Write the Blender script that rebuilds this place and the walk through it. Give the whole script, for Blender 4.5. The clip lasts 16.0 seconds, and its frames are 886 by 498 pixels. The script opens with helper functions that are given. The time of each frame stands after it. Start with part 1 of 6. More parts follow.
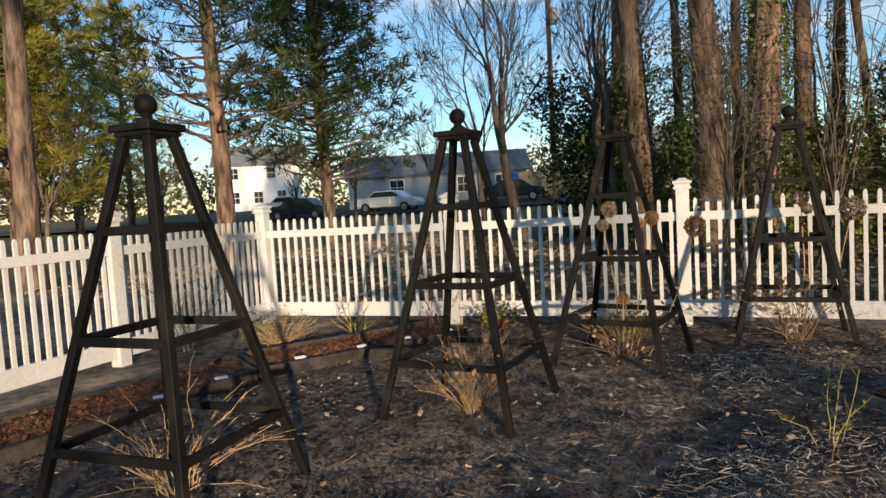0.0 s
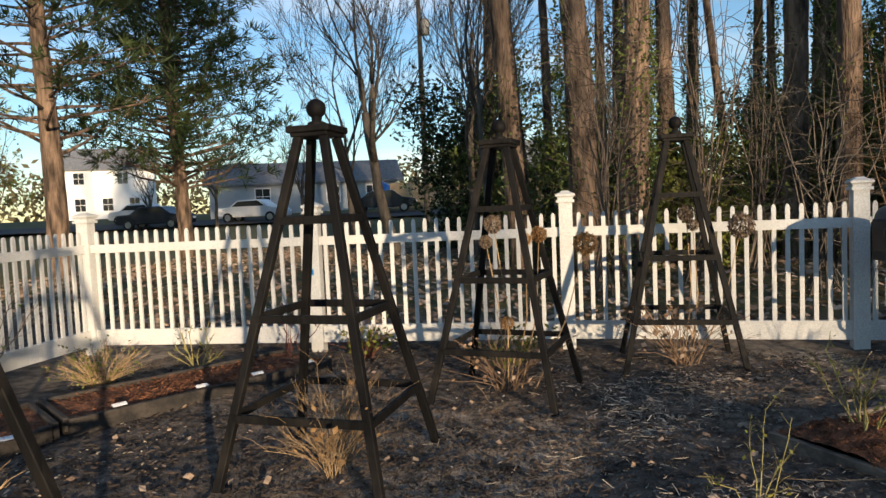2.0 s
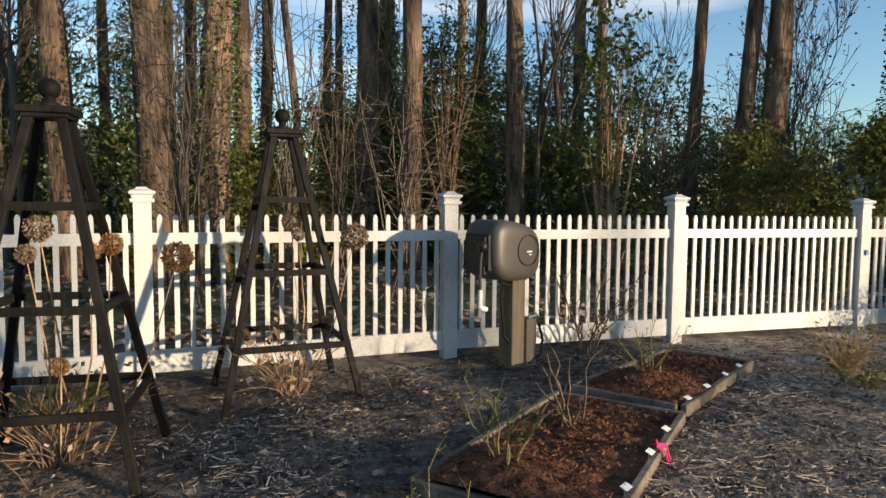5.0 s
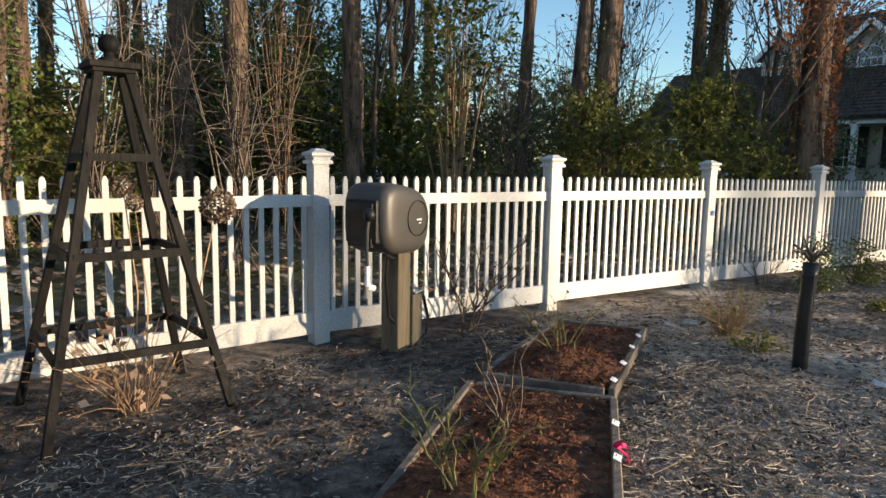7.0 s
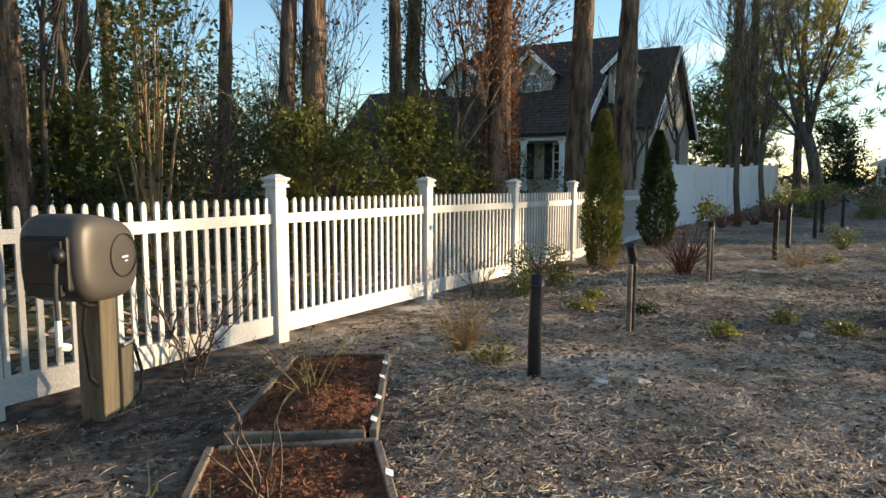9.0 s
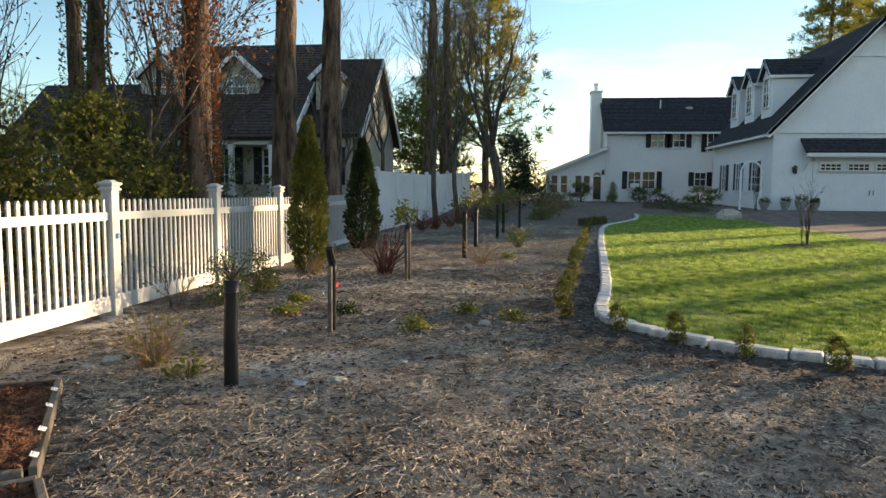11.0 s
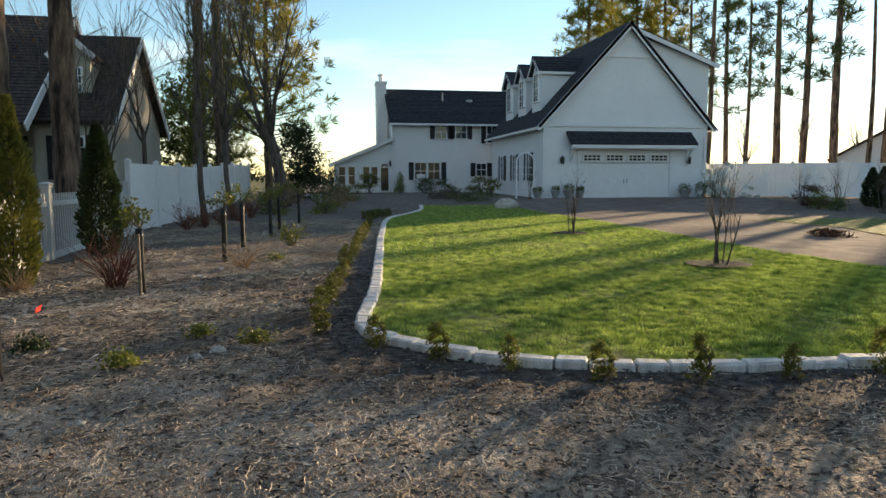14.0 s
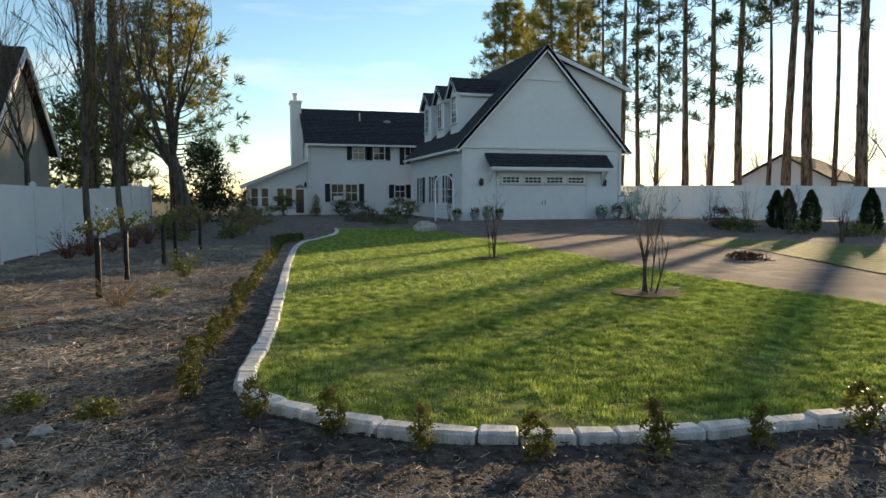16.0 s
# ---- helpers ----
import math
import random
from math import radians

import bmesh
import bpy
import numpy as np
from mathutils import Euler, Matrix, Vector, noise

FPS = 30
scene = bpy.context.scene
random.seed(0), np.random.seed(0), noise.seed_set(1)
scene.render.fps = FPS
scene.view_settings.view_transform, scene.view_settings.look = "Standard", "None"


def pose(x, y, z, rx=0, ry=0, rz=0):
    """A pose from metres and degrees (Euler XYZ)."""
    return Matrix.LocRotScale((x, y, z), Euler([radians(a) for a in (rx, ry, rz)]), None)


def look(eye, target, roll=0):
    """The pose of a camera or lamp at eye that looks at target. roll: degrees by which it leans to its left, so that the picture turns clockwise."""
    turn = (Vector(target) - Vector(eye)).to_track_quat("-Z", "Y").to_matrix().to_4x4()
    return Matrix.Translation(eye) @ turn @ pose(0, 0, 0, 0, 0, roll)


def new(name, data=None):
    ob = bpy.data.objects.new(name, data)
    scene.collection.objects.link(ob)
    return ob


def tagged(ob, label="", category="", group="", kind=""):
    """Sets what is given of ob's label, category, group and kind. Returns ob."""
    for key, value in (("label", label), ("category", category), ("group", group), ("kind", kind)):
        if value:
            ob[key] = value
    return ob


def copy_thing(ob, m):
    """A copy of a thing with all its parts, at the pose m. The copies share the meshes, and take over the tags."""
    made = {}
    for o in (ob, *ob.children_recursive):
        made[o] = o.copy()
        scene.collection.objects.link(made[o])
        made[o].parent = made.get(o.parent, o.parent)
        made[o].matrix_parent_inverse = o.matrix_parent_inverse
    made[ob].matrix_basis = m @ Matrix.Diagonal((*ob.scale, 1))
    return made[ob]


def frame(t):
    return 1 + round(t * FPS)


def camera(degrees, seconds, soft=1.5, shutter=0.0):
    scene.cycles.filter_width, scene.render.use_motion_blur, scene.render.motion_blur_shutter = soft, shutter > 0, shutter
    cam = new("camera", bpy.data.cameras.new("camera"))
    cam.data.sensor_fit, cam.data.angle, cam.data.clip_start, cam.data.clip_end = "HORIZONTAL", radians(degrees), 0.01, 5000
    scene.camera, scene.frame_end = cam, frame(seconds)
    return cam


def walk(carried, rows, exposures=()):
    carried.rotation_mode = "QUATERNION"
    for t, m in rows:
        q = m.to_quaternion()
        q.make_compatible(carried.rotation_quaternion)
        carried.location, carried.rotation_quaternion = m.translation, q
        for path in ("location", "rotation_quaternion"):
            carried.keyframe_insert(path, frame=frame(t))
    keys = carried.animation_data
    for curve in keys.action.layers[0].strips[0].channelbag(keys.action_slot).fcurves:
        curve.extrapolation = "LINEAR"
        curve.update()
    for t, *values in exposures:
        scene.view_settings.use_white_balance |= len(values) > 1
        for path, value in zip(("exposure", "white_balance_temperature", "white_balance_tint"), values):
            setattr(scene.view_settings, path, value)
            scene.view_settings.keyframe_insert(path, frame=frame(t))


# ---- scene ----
cam = camera(66.5, 16.0)
PATH = [
    (0, (-1.347, -7.511, 1.324), (-2.31, -5.764, 1.184), -3.3),
    (0.5, (-1.431, -7.275, 1.309), (-2.377, -5.518, 1.17), -2.7),
    (1, (-1.493, -7.062, 1.32), (-2.373, -5.271, 1.19), -1.9),
    (1.5, (-1.549, -6.915, 1.315), (-2.317, -5.072, 1.194), -2.0),
    (2, (-1.666, -6.76, 1.329), (-2.279, -4.861, 1.202), -2.5),
    (2.5, (-1.715, -6.633, 1.313), (-2.113, -4.677, 1.179), -2.5),
    (3, (-1.682, -6.456, 1.313), (-1.85, -4.467, 1.182), -2.1),
    (3.5, (-1.664, -6.332, 1.31), (-1.61, -4.337, 1.182), -1.6),
    (4, (-1.669, -6.21, 1.306), (-1.422, -4.229, 1.174), -1.3),
    (4.2, (-1.729, -6.144, 1.31), (-1.39, -4.177, 1.183), -0.8),
    (6.3, (-2.07, -5.136, 1.352), (-1.148, -3.374, 1.136), 1.0),
    (6.5, (-2.09, -5.045, 1.347), (-1.118, -3.313, 1.118), 1.1),
    (7, (-2.119, -4.857, 1.344), (-1.007, -3.215, 1.087), 1.0),
    (7.5, (-2.102, -4.69, 1.335), (-0.838, -3.162, 1.074), 0.9),
    (8, (-2.037, -4.505, 1.364), (-0.619, -3.114, 1.13), 0.8),
    (8.5, (-1.987, -4.426, 1.371), (-0.414, -3.209, 1.162), 0.5),
    (9, (-1.973, -4.411, 1.385), (-0.271, -3.382, 1.179), 0.1),
    (9.5, (-1.982, -4.421, 1.387), (-0.186, -3.565, 1.179), -0.0),
    (10, (-1.962, -4.435, 1.379), (-0.089, -3.761, 1.183), 0.1),
    (10.2, (-1.966, -4.448, 1.381), (-0.064, -3.86, 1.192), 0.2),
    (12.3, (-1.777, -4.887, 1.368), (0.205, -5.031, 1.15), 1.5),
    (12.5, (-1.716, -4.935, 1.368), (0.263, -5.119, 1.147), 1.7),
    (13, (-1.51, -4.987, 1.354), (0.459, -5.255, 1.128), 1.3),
    (13.5, (-1.14, -5.005, 1.389), (0.823, -5.317, 1.169), 0.5),
    (14, (-0.945, -5.02, 1.408), (1.015, -5.36, 1.199), -0.1),
    (14.5, (-0.69, -5.096, 1.421), (1.264, -5.479, 1.229), -0.4),
    (15, (-0.448, -5.186, 1.431), (1.491, -5.644, 1.262), -0.3),
    (15.5, (-0.172, -5.269, 1.438), (1.75, -5.798, 1.284), -0.3),
    (16, (0.038, -5.357, 1.447), (1.95, -5.926, 1.3), -0.1),
]
walk(cam, [(t, look(eye, target, roll)) for t, eye, target, roll in PATH], [(0, 0.78, 6600, 10), (4.2, 1.0, 6850, 10), (7, 1.32, 6850, 10), (9, 1.6, 7500, 10), (12.5, 1.5, 7900, 10), (16, 1.22, 7650, 10)])

# ---- world, sun, exposure ----
SUN_AZ = radians(-49)      # the way to the sun, turned from +x
SUN_EL = radians(8)
world = bpy.data.worlds.new("world")
scene.world = world
world.use_nodes = True
wn = world.node_tree.nodes
wl = world.node_tree.links
sky = wn.new("ShaderNodeTexSky")
sky.sky_type = "NISHITA"
sky.sun_disc = False
sky.sun_elevation = SUN_EL
sky.sun_rotation = math.pi / 2 - SUN_AZ
sky.dust_density = 0.05
sky.ozone_density = 3.0
# thin streaks of high cloud
wco = wn.new("ShaderNodeTexCoord")
wmap = wn.new("ShaderNodeMapping")
wmap.inputs["Scale"].default_value = (1.2, 1.2, 9.0)
wl.new(wco.outputs["Generated"], wmap.inputs[0])
wnoise = wn.new("ShaderNodeTexNoise")
wnoise.inputs["Scale"].default_value = 1.6
wnoise.inputs["Detail"].default_value = 7
wl.new(wmap.outputs[0], wnoise.inputs["Vector"])
wramp = wn.new("ShaderNodeMapRange")
wramp.inputs[1].default_value, wramp.inputs[2].default_value, wramp.inputs[4].default_value = 0.5, 0.72, 0.42
wl.new(wnoise.outputs[0], wramp.inputs[0])
wmix = wn.new("ShaderNodeMix")
wmix.data_type = "RGBA"
wl.new(wramp.outputs[0], wmix.inputs[0])
wl.new(sky.outputs[0], wmix.inputs[6])
wmix.inputs[7].default_value = (5.2, 5.1, 5.0, 1)
wl.new(wmix.outputs[2], wn["Background"].inputs[0])
wn["Background"].inputs[1].default_value = 0.13
sun = new("sun", bpy.data.lights.new("sun", "SUN"))
sun.data.energy = 4.2
sun.data.angle = radians(1.0)
sun.data.color = (1.0, 0.79, 0.55)
sun.matrix_world = look((0, 0, 30), (-30 * math.cos(SUN_AZ) * math.cos(SUN_EL), -30 * math.sin(SUN_AZ) * math.cos(SUN_EL), 30 - 30 * math.sin(SUN_EL)))


# ---- materials ----
def mat(name, c1, c2, scale=8.0, rough=0.8, bump=0.3, fine=60.0, spread=(0.35, 0.65), metal=0.0, stretch=(1, 1, 1), vary=0.0, spec=0.3, stain=None, stain_scale=0.7, trans=0.0, dist=0.01):
    """A surface with broad patches, fine grain and relief; vary: how much pieces differ; stain: a third colour in wide patches."""
    m = bpy.data.materials.new(name)
    m.use_nodes = True
    n, l = m.node_tree.nodes, m.node_tree.links
    b = n["Principled BSDF"]
    co = n.new("ShaderNodeTexCoord")
    mp = n.new("ShaderNodeMapping")
    mp.inputs["Scale"].default_value = stretch
    l.new(co.outputs["Object"], mp.inputs[0])
    a = n.new("ShaderNodeTexNoise")
    a.inputs["Scale"].default_value = scale
    a.inputs["Detail"].default_value = 5
    l.new(mp.outputs[0], a.inputs["Vector"])
    r = n.new("ShaderNodeValToRGB")
    r.color_ramp.elements[0].position, r.color_ramp.elements[1].position = spread
    r.color_ramp.elements[0].color, r.color_ramp.elements[1].color = (*c1, 1), (*c2, 1)
    l.new(a.outputs[0], r.inputs[0])
    f = n.new("ShaderNodeTexNoise")
    f.inputs["Scale"].default_value = fine
    f.inputs["Detail"].default_value = 4
    l.new(mp.outputs[0], f.inputs["Vector"])
    g = n.new("ShaderNodeMapRange")
    g.inputs[1].default_value, g.inputs[2].default_value = 0.3, 0.7
    g.inputs[3].default_value, g.inputs[4].default_value = 0.78, 1.18
    l.new(f.outputs[0], g.inputs[0])
    mul = n.new("ShaderNodeMix")
    mul.data_type, mul.blend_type = "RGBA", "MULTIPLY"
    mul.inputs[0].default_value = 1
    l.new(r.outputs[0], mul.inputs[6])
    l.new(g.outputs[0], mul.inputs[7])
    out = mul.outputs[2]
    if stain:
        s = n.new("ShaderNodeTexNoise")
        s.inputs["Scale"].default_value = stain_scale
        s.inputs["Detail"].default_value = 6
        l.new(co.outputs["Object"], s.inputs["Vector"])
        sr = n.new("ShaderNodeMapRange")
        sr.inputs[1].default_value, sr.inputs[2].default_value = 0.5, 0.66
        l.new(s.outputs[0], sr.inputs[0])
        mx = n.new("ShaderNodeMix")
        mx.data_type = "RGBA"
        l.new(sr.outputs[0], mx.inputs[0])
        l.new(out, mx.inputs[6])
        mx.inputs[7].default_value = (*stain, 1)
        out = mx.outputs[2]
    if vary:
        oi = n.new("ShaderNodeObjectInfo")
        ge = n.new("ShaderNodeNewGeometry")
        ad = n.new("ShaderNodeMath")
        ad.operation = "ADD"
        l.new(oi.outputs["Random"], ad.inputs[0])
        l.new(ge.outputs["Random Per Island"], ad.inputs[1])
        v = n.new("ShaderNodeMapRange")
        v.inputs[1].default_value, v.inputs[2].default_value = 0, 2
        v.inputs[3].default_value, v.inputs[4].default_value = 1 - vary, 1 + vary
        l.new(ad.outputs[0], v.inputs[0])
        m2 = n.new("ShaderNodeMix")
        m2.data_type, m2.blend_type = "RGBA", "MULTIPLY"
        m2.inputs[0].default_value = 1
        l.new(out, m2.inputs[6])
        l.new(v.outputs[0], m2.inputs[7])
        out = m2.outputs[2]
    l.new(out, b.inputs["Base Color"])
    b.inputs["Roughness"].default_value = rough
    b.inputs["Metallic"].default_value = metal
    b.inputs["Specular IOR Level"].default_value = spec
    if bump:
        bp = n.new("ShaderNodeBump")
        bp.inputs["Strength"].default_value = bump
        bp.inputs["Distance"].default_value = dist
        l.new(f.outputs[0], bp.inputs["Height"])
        l.new(bp.outputs[0], b.inputs["Normal"])
    if trans:
        t = n.new("ShaderNodeBsdfTranslucent")
        l.new(out, t.inputs[0])
        ms = n.new("ShaderNodeMixShader")
        ms.inputs[0].default_value = trans
        l.new(b.outputs[0], ms.inputs[1])
        l.new(t.outputs[0], ms.inputs[2])
        l.new(ms.outputs[0], n["Material Output"].inputs[0])
    return m


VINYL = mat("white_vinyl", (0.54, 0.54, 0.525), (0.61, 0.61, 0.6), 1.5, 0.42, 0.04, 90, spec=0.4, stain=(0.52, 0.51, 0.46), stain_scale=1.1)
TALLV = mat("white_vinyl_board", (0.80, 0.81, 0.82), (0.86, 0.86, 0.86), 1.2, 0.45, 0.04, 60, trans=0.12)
DARKWOOD = mat("dark_stained_wood", (0.005, 0.005, 0.0053), (0.011, 0.0105, 0.0105), 5, 0.65, 0.5, 40, stretch=(1, 1, 0.12), stain=(0.018, 0.016, 0.0145), stain_scale=3, spec=0.12)
GREYWOOD = mat("weathered_grey_timber", (0.10, 0.085, 0.07), (0.24, 0.20, 0.16), 6, 0.85, 0.6, 45, stretch=(0.15, 1, 1), stain=(0.05, 0.045, 0.04), stain_scale=3)
BEDWOOD = mat("dark_bed_board", (0.02, 0.018, 0.017), (0.06, 0.05, 0.042), 6, 0.8, 0.6, 45, stretch=(0.15, 1, 1))
POSTWOOD = mat("treated_post", (0.13, 0.105, 0.07), (0.22, 0.18, 0.12), 4, 0.8, 0.5, 45, stretch=(1, 1, 0.1))
REDMULCH = mat("red_brown_mulch", (0.07, 0.03, 0.017), (0.26, 0.11, 0.058), 14, 0.95, 1.0, 70, dist=0.03)
GRASS = mat("lawn_green", (0.045, 0.085, 0.014), (0.21, 0.26, 0.06), 5.0, 0.9, 1.0, 90, stain=(0.19, 0.185, 0.06), stain_scale=0.9, dist=0.03)
BLADE = mat("grass_blade", (0.09, 0.17, 0.028), (0.42, 0.52, 0.135), 7.0, 0.6, 0, 8, vary=0.55, trans=0.4)
GRAVEL = mat("brown_gravel", (0.13, 0.10, 0.085), (0.24, 0.19, 0.16), 2.0, 0.95, 1.0, 45, stain=(0.17, 0.12, 0.10), stain_scale=0.4, dist=0.02)
STONE = mat("pale_kerb_stone", (0.5, 0.49, 0.47), (0.72, 0.70, 0.67), 6, 0.85, 0.5, 50, vary=0.12)
ROCK = mat("pale_rock", (0.34, 0.31, 0.26), (0.55, 0.50, 0.44), 5, 0.9, 0.6, 30)
SIDING = mat("white_siding_paint", (0.82, 0.82, 0.82), (0.86, 0.86, 0.86), 0.8, 0.55, 0.05, 40)
TRIM = mat("white_trim_paint", (0.80, 0.80, 0.80), (0.84, 0.84, 0.84), 2, 0.45, 0.03, 60)
SHINGLE = mat("dark_shingles", (0.018, 0.02, 0.026), (0.05, 0.053, 0.062), 5, 0.9, 0.6, 40, stretch=(1, 1, 3), vary=0.3)
BROWNROOF = mat("brown_shingles", (0.035, 0.027, 0.024), (0.075, 0.058, 0.05), 5, 0.9, 0.6, 40, vary=0.25)
TANSIDE = mat("tan_siding", (0.42, 0.38, 0.31), (0.50, 0.45, 0.37), 0.8, 0.7, 0.1, 40)
GREYSIDE = mat("grey_siding", (0.36, 0.39, 0.42), (0.43, 0.46, 0.48), 0.8, 0.7, 0.1, 40)
SHUTTER = mat("black_shutter", (0.012, 0.013, 0.015), (0.025, 0.026, 0.03), 6, 0.5, 0.1, 40)
FABRIC = mat("green_white_fabric", (0.5, 0.56, 0.5), (0.72, 0.74, 0.7), 12, 0.9, 0.2, 60)
PLASTIC = mat("grey_brown_plastic", (0.05, 0.046, 0.042), (0.075, 0.068, 0.06), 3, 0.42, 0.12, 250, spec=0.45)
BLACKP = mat("black_plastic", (0.01, 0.01, 0.011), (0.022, 0.022, 0.023), 5, 0.4, 0.1, 120)
METAL = mat("dull_metal", (0.4, 0.4, 0.4), (0.55, 0.54, 0.52), 6, 0.4, 0.1, 60, metal=1.0)
TAG = mat("white_plant_tag", (0.72, 0.74, 0.76), (0.85, 0.86, 0.87), 20, 0.5, 0.05, 60)
PINK = mat("pink_ribbon", (0.75, 0.03, 0.16), (0.9, 0.06, 0.24), 20, 0.5, 0.1, 60, trans=0.2)
REDFLAG = mat("red_flag", (0.6, 0.03, 0.02), (0.75, 0.06, 0.04), 20, 0.5, 0.1, 60)
BLUET = mat("blue_tape", (0.02, 0.18, 0.5), (0.04, 0.26, 0.62), 20, 0.5, 0.1, 60)
TERRA = mat("grey_stone_planter", (0.22, 0.22, 0.21), (0.36, 0.35, 0.33), 6, 0.85, 0.4, 40)
BARKP = mat("pine_bark", (0.035, 0.026, 0.02), (0.25, 0.17, 0.12), 7, 0.95, 1.0, 26, stretch=(1, 1, 0.22), dist=0.05, vary=0.15)
BARKG = mat("grey_bark", (0.06, 0.05, 0.042), (0.15, 0.125, 0.10), 8, 0.95, 0.8, 30, stretch=(1, 1, 0.3), dist=0.02)
TWIG = mat("bare_twig", (0.075, 0.058, 0.046), (0.19, 0.145, 0.11), 8, 0.9, 0.2, 40)
STRAWTWIG = mat("pale_dry_stem", (0.24, 0.155, 0.085), (0.46, 0.32, 0.18), 8, 0.85, 0.1, 40, vary=0.25)
BROWNTWIG = mat("brown_dry_stem", (0.11, 0.07, 0.045), (0.24, 0.155, 0.10), 8, 0.85, 0.1, 40, vary=0.25)
REDTWIG = mat("red_stem", (0.10, 0.032, 0.024), (0.19, 0.07, 0.045), 8, 0.7, 0.1, 40)
GREENTWIG = mat("green_rose_cane", (0.13, 0.11, 0.045), (0.32, 0.28, 0.10), 8, 0.6, 0.1, 40, vary=0.2)
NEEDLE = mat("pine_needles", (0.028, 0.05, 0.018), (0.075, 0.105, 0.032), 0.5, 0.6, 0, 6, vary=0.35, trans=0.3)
# pine needles again, with yellow sunlight painted into the colour
NEEDLE_LIT = mat("sun_tinted_pine_needles", (0.17, 0.17, 0.03), (0.38, 0.33, 0.06), 0.5, 0.6, 0, 6, vary=0.35, trans=0.4)
IVY = mat("ivy_leaf", (0.05, 0.08, 0.02), (0.14, 0.175, 0.045), 1.0, 0.4, 0, 6, vary=0.4, trans=0.25)
OLIVE = mat("olive_leaf", (0.085, 0.105, 0.02), (0.24, 0.25, 0.05), 0.7, 0.5, 0, 6, vary=0.4, trans=0.35)
BOXLEAF = mat("box_leaf", (0.075, 0.09, 0.018), (0.24, 0.235, 0.05), 3, 0.5, 0, 8, vary=0.4, trans=0.3)
ARB = mat("arborvitae_leaf", (0.085, 0.10, 0.022), (0.27, 0.25, 0.055), 2.2, 0.7, 0, 8, vary=0.35, trans=0.2)
ARBDARK = mat("dark_arborvitae_leaf", (0.02, 0.036, 0.014), (0.055, 0.085, 0.028), 2.2, 0.7, 0, 8, vary=0.35, trans=0.15)
REDLEAF = mat("rust_leaf", (0.14, 0.05, 0.02), (0.30, 0.12, 0.045), 1, 0.8, 0, 8, vary=0.4, trans=0.3)
MAROON = mat("maroon_leaf", (0.05, 0.012, 0.012), (0.12, 0.03, 0.025), 1, 0.7, 0, 8, vary=0.4, trans=0.2)
DRYBLOOM = mat("dry_bloom", (0.28, 0.15, 0.06), (0.52, 0.32, 0.15), 20, 0.9, 0, 60, vary=0.35, trans=0.3)
DARKBLOOM = mat("dark_dry_bloom", (0.13, 0.095, 0.07), (0.30, 0.225, 0.165), 20, 0.9, 0, 60, vary=0.35, trans=0.2)
DEADLEAF = mat("dead_leaf", (0.20, 0.12, 0.07), (0.42, 0.32, 0.24), 3, 0.9, 0.2, 30, vary=0.4)
STRAW = mat("pine_straw", (0.32, 0.245, 0.17), (0.80, 0.66, 0.49), 1.3, 0.9, 0, 30, vary=0.5)
SHRED = mat("shredded_bark", (0.18, 0.145, 0.115), (0.68, 0.56, 0.44), 2.0, 0.95, 0, 40, vary=0.6)
CHIP = mat("mulch_chip", (0.014, 0.011, 0.010), (0.12, 0.088, 0.066), 3, 0.95, 0.3, 60, vary=0.5)
CARPAINT = mat("dark_car_paint", (0.02, 0.025, 0.035), (0.03, 0.035, 0.045), 2, 0.25, 0.02, 60)
WHITECAR = mat("white_car_paint", (0.7, 0.7, 0.7), (0.78, 0.78, 0.78), 2, 0.25, 0.02, 60)
ASPHALT = mat("asphalt", (0.045, 0.046, 0.05), (0.07, 0.07, 0.073), 3, 0.95, 0.6, 60)
PLANK = mat("tan_fence_board", (0.30, 0.22, 0.13), (0.42, 0.32, 0.2), 3, 0.85, 0.3, 40, vary=0.15)
BLUETARP = mat("blue_tarp", (0.02, 0.14, 0.5), (0.05, 0.22, 0.62), 3, 0.5, 0.2, 30)

DARKSOIL = mat("dark_mulch", (0.014, 0.012, 0.011), (0.06, 0.048, 0.04), 14, 0.95, 1.0, 70, dist=0.03)
FARWOOD = mat("distant_woods", (0.035, 0.034, 0.02), (0.11, 0.095, 0.05), 0.05, 0.9, 0, 1, vary=0.4)
GLASS = bpy.data.materials.new("window_glass")
GLASS.use_nodes = True
_b = GLASS.node_tree.nodes["Principled BSDF"]
_b.inputs["Base Color"].default_value = (0.025, 0.03, 0.035, 1)
_b.inputs["Roughness"].default_value = 0.06
_b.inputs["Specular IOR Level"].default_value = 0.7


